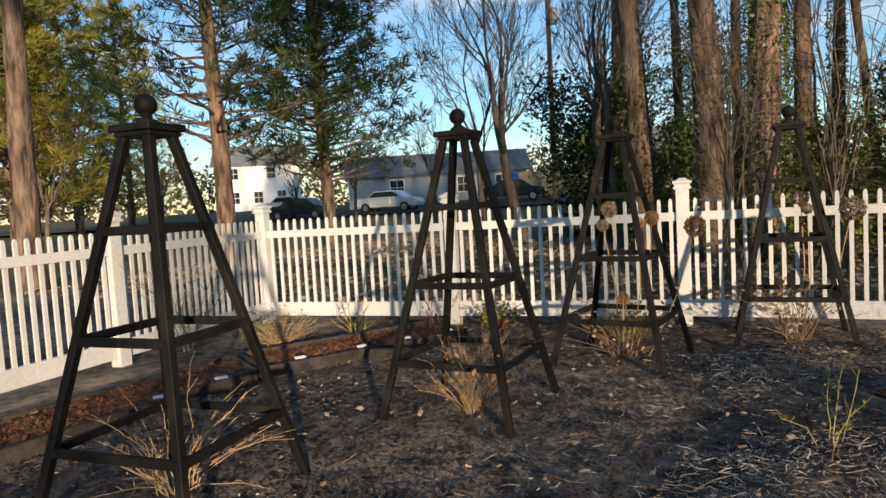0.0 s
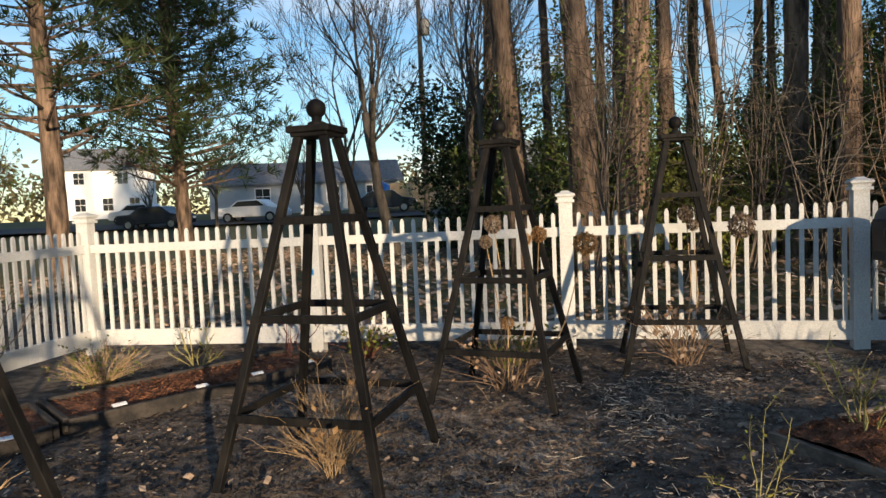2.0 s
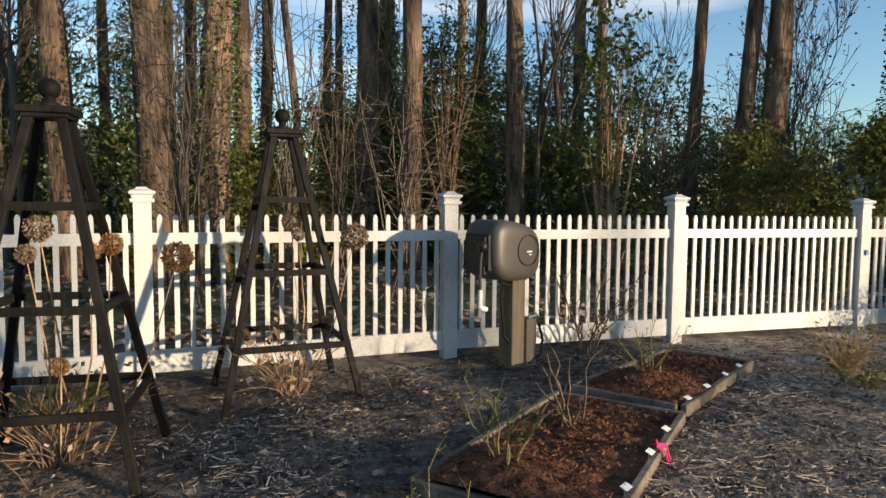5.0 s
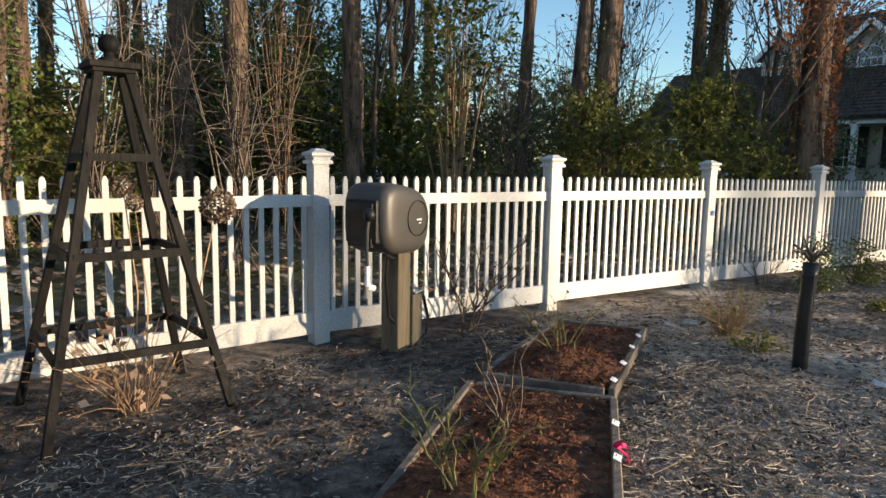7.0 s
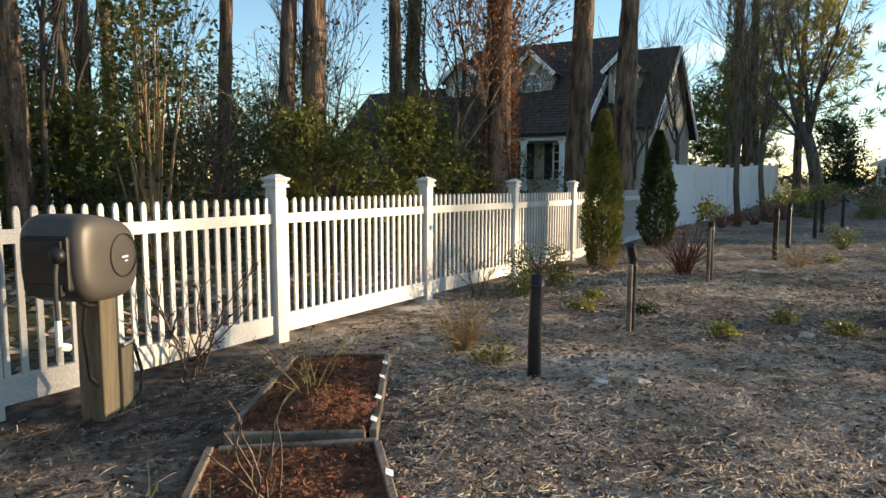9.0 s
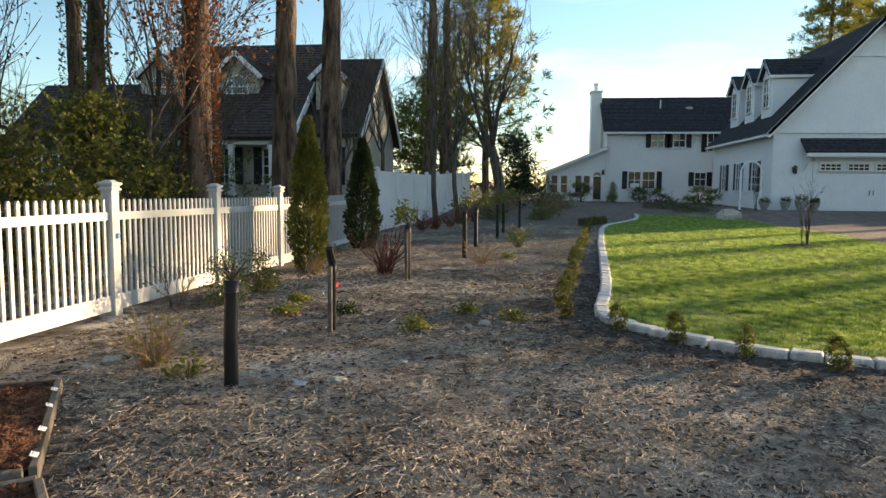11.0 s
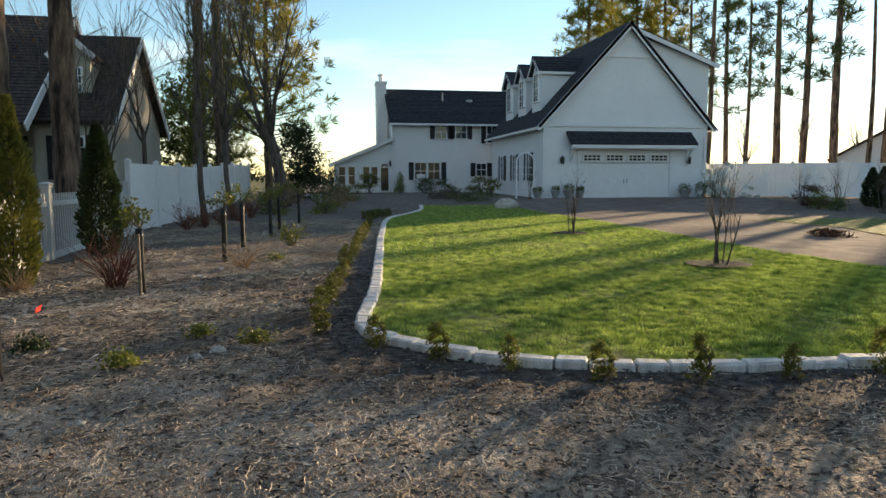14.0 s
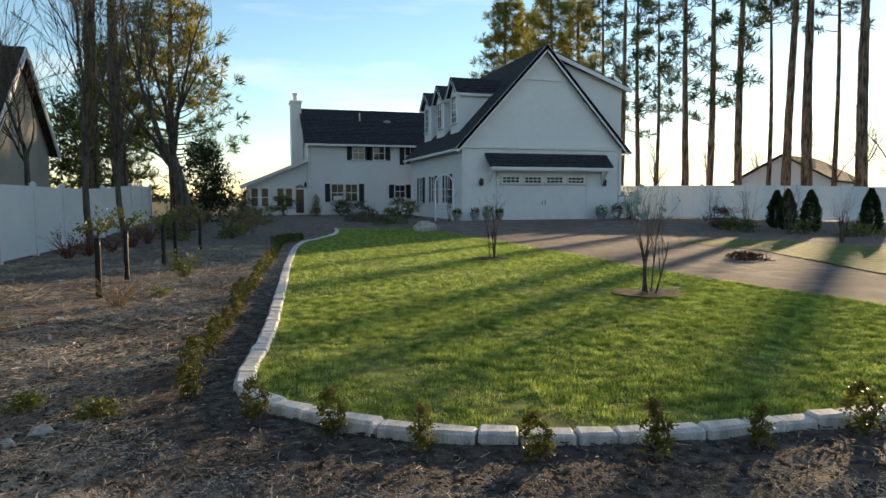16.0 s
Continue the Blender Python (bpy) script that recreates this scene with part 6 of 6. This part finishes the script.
make_wrapped_trunk(2.4, -2.53, 0.78, 0.05, "sapling stump in black wrap with cut branches on top", "cut", (0.045, 0.0))
make_wrapped_trunk(4.12, -2.74, 0.72, 0.038, "sapling in black wrap tied to a weathered stake", "bent", (0.0, 0.0), True)
make_wrapped_trunk(7.7, -2.8, 0.86, 0.045, "leafy sapling in black wrap beside a stake", "leaf", (-0.02, 0), True)
for x, y in ((11.05, -3.3), (13.4, -3.33), (15.9, -3.7), (17.75, -3.78), (20.5, -4.2)):
    make_wrapped_trunk(x, y, 0.95, 0.045, "leafy sapling in black wrap in the long border", "leaf", (wob(0.05), 0))


# ---- evergreens in the garden ----
def make_arborvitae(x, y, h, w, m, label):
    t = thing("arborvitae", pose(x, y, gz(x, y)), label, "arborvitae")
    part("trunk", MB().tube([(0, 0, -0.1), (0, 0, h * 0.7)], [0.035, 0.01], 7), BARKG, t)
    mb = MB()
    for _ in range(int(7000 * h * w)):
        z = rnd.random() ** 0.85
        env = (min(1.0, 0.62 + z * 2.2) if z < 0.2 else (1 - ((z - 0.2) / 0.8) ** 2.1)) + 0.04
        a = rnd.uniform(0, 6.283)
        env *= 1 + 0.38 * noise.noise((math.cos(a) * 2, math.sin(a) * 2, z * 8 + x))
        q = w / 2 * env * rnd.uniform(0.55, 1.05)
        v = Vector((math.cos(a), math.sin(a), 1.0 + wob(0.5))).normalized()
        mb.leaf((q * math.cos(a), q * math.sin(a), z * h + 0.03), v, rnd.uniform(0.05, 0.1), 0.42)
    part("foliage", mb, m, t)


make_arborvitae(8.9, -0.9, 2.5, 0.56, ARB, "yellow-green arborvitae in front of the fence")
make_arborvitae(12.35, -0.95, 2.35, 0.64, ARBDARK, "dark green arborvitae in front of the fence")
for x, y, h in ((26.2, -29.6, 1.75), (24.9, -29.0, 1.8), (23.2, -28.6, 1.75), (21.2, -29.6, 1.8), (20.2, -30.5, 1.6)):
    make_arborvitae(x, y, h, 0.75, ARBDARK, "dark green arborvitae along the far fence")
make_bush("boxwood", 5.7, -0.95, 0.5, 0.45, 0.6, IVY, 1500, 0.035, "small dark green shrub beside the fence", "shrub", 8, clumps=24)
make_bush("boxwood", 6.6, -0.95, 0.45, 0.45, 0.5, BOXLEAF, 1300, 0.035, "small green shrub beside the fence", "shrub", 8, clumps=22)

BOX = make_bush("boxwood", 4.55, -5.41, 0.17, 0.17, 0.27, BOXLEAF, 1300, 0.021, "young boxwood planted along the kerb", "boxwood", 4, group="boxwoods along the kerb", clumps=30, gap=0.08)
_row = [(4.1, -5.84), (3.72, -6.32), (3.37, -6.88), (3.19, -7.52), (3.19, -8.22), (3.17, -8.97), (3.15, -9.8), (3.14, -10.6), (3.14, -11.4), (5.2, -4.95)]
_x = 5.85
while _x < 22:
    _row.append((_x, -4.92 - 0.1 * (_x - 5.5) + 0.03 * wob(1)))
    _x += rnd.uniform(0.6, 0.8)
for x, y in _row:
    s = rnd.uniform(0.85, 1.2)
    copy_thing(BOX, pose(x, y, gh(x, y), wob(6), wob(6), rnd.uniform(0, 360)) @ Matrix.Diagonal((s, s, s * rnd.uniform(0.9, 1.1), 1)))
for i in range(14):
    x = 22.5 + 0.32 * (i % 7)
    y = -7.3 - 0.35 * (i // 7) - 0.12 * (i % 7)
    copy_thing(BOX, pose(x, y + 1.0, gz(x, y), 0, 0, rnd.uniform(0, 360)))


# ---- lawn shrubs, border plants and house planting ----
def make_crape(x, y, h, n, label):
    RMIN[0] = 0.0028
    t = make_bare_tree(x, y, h, 0.015, label, 2, 2, (0, 0, 1), 0.42, BARKG, 0.55, REDLEAF, 24, 0.04, n, "crape_myrtle", 4)
    RMIN[0] = 0.0065
    return t


make_crape(8.72, -11.1, 1.9, 6, "bare multi-stemmed crape myrtle on the lawn")
make_crape(14.9, -10.95, 1.6, 5, "bare young crape myrtle on the lawn")
make_crape(17.5, -24.2, 1.9, 6, "bare shrub on the far lawn strip")
for x, y in ((25, -27.0), (22.2, -26.5), (28, -27.5)):
    make_crape(x, y, 2.2, 7, "bare multi-stemmed shrub in the far border")
for x, y, r in ((8.72, -11.1, 0.5), (14.9, -10.95, 0.45)):
    mb = MB()
    mb.poly([(x + r * (1 + 0.15 * noise.noise((k, x, 0))) * math.cos(k * 0.35), y + r * math.sin(k * 0.35), gz(x, y) + 0.062) for k in range(18)])
    solid("mulch_ring", mb, DARKSOIL, "ring of dark mulch round the shrub", "mulch", kind="structure")
for x, y, w, h, m, lab in ((27.2, -27.8, 2.2, 0.8, MAROON, "maroon-leaved shrub in the far border"), (25.6, -26.4, 1.0, 0.7, OLIVE, "olive shrub in the far border"), (24.2, -26.2, 0.9, 0.5, IVY, "dark shrub in the far border"), (22.5, -27.6, 1.6, 0.45, IVY, "low dark shrub in the far border"), (19.8, -27.5, 2.0, 0.4, OLIVE, "low shrub in the far border"),
                           (46.5, -8.0, 1.9, 1.15, OLIVE, "rounded golden shrub by the sun room"), (46.8, -5.6, 1.0, 1.7, ARBDARK, "dark conical shrub by the sun room"), (47.5, -10.3, 0.9, 1.3, OLIVE, "small conical shrub at the house corner"), (47.6, -12.2, 1.7, 0.9, IVY, "dark foundation shrub under the windows"), (47.6, -13.6, 1.5, 0.9, IVY, "dark foundation shrub under the windows"), (41, -15.4, 1.2, 0.9, OLIVE, "shrub beside the garage wall"), (43, -15.2, 1.6, 1.0, OLIVE, "shrub beside the garage wall"),
                           (37, -5.2, 2.5, 0.7, IVY, "low dark planting at the border's end"), (34, -6.0, 2.0, 0.6, OLIVE, "low olive planting at the border's end"), (30, -5.6, 1.6, 0.7, STRAWTWIG, "brown dry planting in the border"), (26, -5.0, 1.4, 0.6, OLIVE, "low planting in the border"), (32.5, -12.2, 2.4, 0.35, IVY, "low dark bed before the house"), (35, -11.5, 2.4, 0.4, TWIG, "low brown bed before the house"), (28, -3.3, 1.6, 1.0, STRAWTWIG, "brown dry planting by the tall fence"), (25.5, -3.0, 1.3, 0.7, OLIVE, "low shrub by the tall fence")):
    make_bush("border_shrub", x, y, w, w * 0.8, h, m, int(1500 * w * max(h, 0.5)), 0.07, lab, "shrub", 10, clumps=30, gap=0.12)
make_bush("mulch_heap", 13.3, -16.8, 1.0, 0.7, 0.16, REDMULCH, 900, 0.06, "small heap of brown mulch on the driveway", "mulch heap", 3, clumps=20, gap=0.12)


def make_rock(name, x, y, s, label, z=0.0, m=None):
    bm = bmesh.new()
    bmesh.ops.create_icosphere(bm, subdivisions=3, radius=1)
    for v in bm.verts:
        k = 1 + 0.3 * noise.noise(v.co * 1.3 + Vector((x, y, 0))) + 0.12 * noise.noise(v.co * 3.5 + Vector((y, x, 1)))
        v.co = Vector((v.co.x * s[0], v.co.y * s[1], v.co.z * s[2])) * k
    me = bpy.data.meshes.new(name)
    bm.to_mesh(me)
    bm.free()
    me.materials.append(m or ROCK)
    ob = new(name, me)
    ob.matrix_basis = pose(x, y, gz(x, y) + z, rz=rnd.uniform(0, 360))
    tagged(ob, label, "rock")


make_rock("boulder", 27.5, -12.75, (0.5, 0.4, 0.33), "pale boulder at the edge of the lawn", 0.12)
for x, y, s in ((3.48, -4.17, 0.035), (2.82, -4.91, 0.05), (4.68, -4.13, 0.09), (4.5, -4.0, 0.06), (2.52, -3.24, 0.08), (2.72, -2.65, 0.04), (4.93, -2.87, 0.05), (3.1, -3.6, 0.04), (4.0, -2.3, 0.05), (3.5, -2.0, 0.06), (2.9, -1.3, 0.08), (2.75, -1.2, 0.06), (3.0, -1.45, 0.07), (1.9, -0.4, 0.04)):
    make_rock("stone", x, y, (s, s * 0.7, s * 0.45), "pale stone lying on the soil", 0.01)


def make_planter(x, y, w, h, kind, label):
    t = thing("planter", pose(x, y, gz(x, y)), label, "planter", "planters by the garage")
    part("pot", MB().lathe([(w * 0.32, 0), (w * 0.36, 0.03), (w * 0.28, 0.1), (w * 0.44, h * 0.6), (w * 0.5, h * 0.92), (w * 0.54, h), (w * 0.46, h)], 16), TERRA, t, smooth=True)
    lf, st = MB(), MB()
    for _ in range(240):
        v = Vector((wob(1), wob(1), abs(wob(1)))).normalized()
        lf.leaf(Vector((0, 0, h)) + v * w * rnd.uniform(0.1, 0.55), v, 0.09, 0.5)
    part("plant", lf, kind, t)


for x, y, w, h in ((34.3, -18.1, 0.6, 0.5), (34.4, -18.8, 0.45, 0.4), (34.2, -17.3, 0.5, 0.45), (34.4, -25.0, 0.7, 0.45), (34.3, -25.9, 0.6, 0.55), (33.9, -16.2, 0.5, 0.4)):
    make_planter(x, y, w, h, IVY, "grey stone planter beside the garage door")
make_bush("tarp_pile", 34.3, -26.8, 1.2, 0.7, 0.35, FABRIC, 260, 0.4, "pile of pale green and white fabric by the garage", "fabric pile", 2, clumps=14, width=1.0)


def make_arch(x, y):
    t = thing("garden_arch", pose(x, y, gz(x, y)), "white garden arch beside the garage", "arch")
    for s in (-0.5, 0.5):
        part("post", MB().box((0, s, 1.0), (0.09, 0.09, 2.0)), TRIM, t)
    part("bow", MB().tube([(0, 0.5 * math.cos(a), 2.0 + 0.5 * math.sin(a)) for a in [math.pi * k / 10 for k in range(11)]], 0.045, 6), TRIM, t)
    for z in (0.5, 0.9, 1.3, 1.7):
        part("lattice", MB().box((0.03, 0, z), (0.02, 1.0, 0.03)), TRIM, t)


make_arch(35.2, -15.9)
make_crape(34.0, -15.9, 2.4, 4, "bare climbing rose at the garden arch")
make_crape(34.2, -18.5, 1.9, 3, "bare standard rose beside the garage door")
make_crape(33.5, -26.2, 3.2, 5, "bare crape myrtle beside the driveway")


# ---- street side ----
def make_pole(x, y):
    t = thing("utility_pole", pose(x, y, gz(x, y)), "wooden utility pole with a grey transformer", "utility pole")
    part("pole", MB().tube([(0, 0, -0.3), (0, 0, 13)], [0.16, 0.11], 10), BARKG, t)
    part("transformer", MB().lathe([(0.05, 0), (0.22, 0.03), (0.24, 0.1), (0.24, 0.75), (0.2, 0.82), (0.03, 0.86)], 14, (0.35, -0.1, 9.6)), TERRA, t, smooth=True)


make_pole(-13.3, 26.9)
solid("power_cable", MB().tube([(-13.3 - 2.6 * k + 0.0, 26.9 - 2.2 * k, 12.2 + gz(-13.3, 26.9) - 0.25 * k + 0.03 * k * k) for k in range(9)], 0.02, 5), BLACKP, "black power cable hanging from the utility pole", "cable")


def make_car(x, y, turn, paint, label):
    t = thing("car", pose(x, y, gz(x, y) + 0.02, rz=turn), label, "car", "cars along the street")
    prof = [(-2.2, 0.35), (-2.25, 0.7), (-2.1, 0.95), (-1.3, 1.0), (-0.75, 1.42), (0.7, 1.45), (1.3, 1.0), (2.1, 0.88), (2.25, 0.6), (2.2, 0.35)]
    bevelled(part("body", MB().prism([(px, -0.85, pz) for px, pz in prof], (0, 1.7, 0)), paint, t), 0.08, 2)
    part("side_window", MB().prism([(-1.1, -0.862, 1.03), (-0.68, -0.862, 1.35), (0.62, -0.862, 1.37), (1.05, -0.862, 1.03)], (0, 0.01, 0)), GLASS, t)
    for wx in (-1.4, 1.4):
        for wy in (-0.8, 0.8):
            w = part("wheel", MB().tube([(wx, wy - 0.1, 0.33), (wx, wy + 0.1, 0.33)], 0.33, 16), BLACKP, t)
            part("rim", MB().tube([(wx, wy - 0.112, 0.33), (wx, wy + 0.112, 0.33)], 0.2, 12), METAL, w)
    for s in (-0.6, 0.6):
        part("headlight", MB().box((2.2, s, 0.68), (0.1, 0.3, 0.13)), TAG, t)


make_car(-26.5, 31, 10, WHITECAR, "white car parked across the street")
make_car(-32, 28.5, 12, CARPAINT, "dark car parked across the street")
make_car(-19, 34.5, 20, CARPAINT, "dark car parked by the grey house")
make_car(-37, 33, 10, WHITECAR, "white van parked by the white house")
_pf = thing("plank_fence", pose(0, 0, 0), "tan plank fence across the street", "fence", kind="structure")
_pl = MB().box((0, 0, 0.9), (0.16, 0.03, 1.8)).mesh("plank", PLANK)
for k in range(70):
    x, y = -20 + 0.17 * k, 38.5 + 0.03 * k
    part("plank", _pl, PLANK, _pf, m=pose(x, y, gz(x, y), rz=10))
solid("blue_tarp", MB().prism([(-21, 38, 1.6), (-20.2, 38.1, 1.7), (-20.1, 38.1, 3.0), (-20.7, 38, 3.3)], (0, 0.5, 0)), BLUETARP, "blue tarpaulin hung by the plank fence", "tarpaulin")
for x, y, z in ((-5.03, -0.7, 0.72), (4.92, -0.08, 0.8)):
    solid("tape_patch", MB().box((x + 0.01, y, z), (0.035, 0.004, 0.06)), BLUET, "scrap of blue tape stuck on the post", "tape")
solid("marker_flag", MB().prism([(6.55, -2.05, 0.08), (6.67, -2.07, 0.1), (6.66, -2.05, 0.03), (6.56, -2.04, 0.02)], (0, 0.006, 0)), REDFLAG, "small red marker flag on the soil", "flag")
for x, y in ((2.47, -3.0), (3.05, -2.75), (4.65, -3.2), (5.1, -2.9), (7.9, -3.4), (9.2, -3.2), (9.9, -3.4)):
    make_plant_tag(x, y, gh(x, y) + 0.0, rnd.uniform(0, 360), 0, 0.1)


# ---- litter on the soil, grass ----
def soil_spot(r, x0, x1, y0, y1):
    while True:
        x, y = r.uniform(x0, x1), r.uniform(y0, y1)
        if not in_lawn(x, y):
            return x, y


def make_litter(name, n, material, size, width, label, area, seed, lift=0.012, bend=0.25, mask=None):
    r = random.Random(seed)
    mb = MB()
    k = 0
    while k < n:
        x, y = soil_spot(r, *area)
        if mask and r.random() > mask(x, y):
            continue
        k += 1
        a = r.uniform(0, 6.283)
        L, w = size * r.uniform(0.5, 1.5), width * r.uniform(0.6, 1.4)
        z = gh(x, y) + lift * r.uniform(0.2, 1.4)
        dx, dy = math.cos(a) * L / 2, math.sin(a) * L / 2
        nx, ny = -math.sin(a) * w / 2, math.cos(a) * w / 2
        t1, t2 = r.uniform(-bend, bend) * L * 0.5, r.uniform(-bend, bend) * L * 0.5
        b = r.uniform(-0.08, 0.08) * L
        i = len(mb.v)
        mb.v += [(x - dx - nx, y - dy - ny, z + t1), (x - dx + nx, y - dy + ny, z + t1 + w * 0.3), (x + b * -math.sin(a) + nx, y + b * math.cos(a) + ny, z + w * 0.5), (x + b * -math.sin(a) - nx, y + b * math.cos(a) - ny, z), (x + dx - nx, y + dy - ny, z + t2), (x + dx + nx, y + dy + ny, z + t2 + w * 0.3)]
        mb.f += [(i, i + 1, i + 2, i + 3), (i + 3, i + 2, i + 5, i + 4)]
    solid(name, mb, material, label, "ground litter", kind="stuff")


def patchy(x, y):
    p = noise.noise((x * 0.55, y * 0.55, 9)) * 0.5 + 0.5
    if kerb_gap(x, y) < 0.55 + 0.35 * p:
        return 0.06
    return (0.12 + 0.88 * step(0.36, 0.66, p)) * (0.45 + 0.55 * step(-0.5, 1.0, x))


def loose(x, y):
    if kerb_gap(x, y) < 0.8:
        return 0.06
    p = noise.noise((x * 0.9, y * 0.9, 9)) * 0.5 + 0.5
    o = open_ground(x, y)
    return o * (0.4 + 0.6 * step(0.3, 0.6, p)) + (1 - o) * (0.07 + 0.5 * step(0.5, 0.7, p))


make_litter("pine_straw", 30000, STRAW, 0.07, 0.003, "brown pine straw strewn over the soil", (-3, 8, -10.5, -0.2), 11, 0.022, 0.22, loose)
make_litter("pine_straw_far", 14000, STRAW, 0.14, 0.007, "brown pine straw strewn over the border", (6, 22, -7, -0.4), 12, 0.03, 0.5, patchy)
make_litter("bark_shreds", 130000, SHRED, 0.028, 0.0045, "shredded brown bark covering the open soil", (-2, 6.5, -8.5, -0.4), 18, 0.014, 0.25, loose)
make_litter("bark_shreds_left", 16000, CHIP, 0.035, 0.007, "shredded dark bark between the obelisks", (-6.5, -0.5, -6.5, -0.4), 19, 0.014, 0.35, patchy)
make_litter("mulch_chips", 50000, CHIP, 0.04, 0.011, "dark shredded bark chips on the soil", (-6.5, 9, -10.5, -0.2), 13, 0.012, 0.25)
make_litter("pale_chips", 11000, STRAW, 0.022, 0.008, "pale wood chips scattered over the soil", (-6, 10, -10.5, -0.2), 14, 0.014, 0.3, loose)
make_litter("dead_leaves", 420, DEADLEAF, 0.045, 0.026, "curled pale dead leaves on the mulch", (-6, 0, -6.5, -0.3), 15, 0.02, 0.5)
make_litter("woodland_leaves", 16000, DEADLEAF, 0.1, 0.07, "fallen brown leaves behind the fence", (-16, 18, 0.3, 15), 16, 0.03, 0.4)
make_litter("long_straw", 260, STRAWTWIG, 0.3, 0.004, "long pale dry stalks on the mulch", (-4, 4, -5, -0.4), 17, 0.03, 0.15)


def make_grass(n, x0, x1, y0, y1, size, width, seed, name):
    r = random.Random(seed)
    mb = MB()
    k = 0
    while k < n:
        x, y = r.uniform(x0, x1), r.uniform(y0, y1)
        k += 1
        if not in_lawn(x, y):
            continue
        z = gz(x, y) + 0.02
        a = r.uniform(0, 6.283)
        h = size * r.uniform(0.5, 1.2) * (0.8 + 0.4 * noise.noise((x * 1.3, y * 1.3, 1)) + 0.5 * noise.noise((x * 6, y * 6, 4)))
        nx, ny = math.cos(a) * width / 2, math.sin(a) * width / 2
        tx, ty = r.uniform(-0.6, 0.6) * h, r.uniform(-0.6, 0.6) * h
        i = len(mb.v)
        mb.v += [(x - nx, y - ny, z), (x + nx, y + ny, z), (x + tx, y + ty, z + h)]
        mb.f.append((i, i + 1, i + 2))
    solid(name, mb, BLADE, "short green grass blades of the lawn", "grass", kind="stuff")


make_grass(360000, 3.3, 10, -13.5, -5.2, 0.05, 0.011, 21, "grass")
make_grass(170000, 10, 29, -13.6, -5.5, 0.055, 0.02, 22, "grass_far")
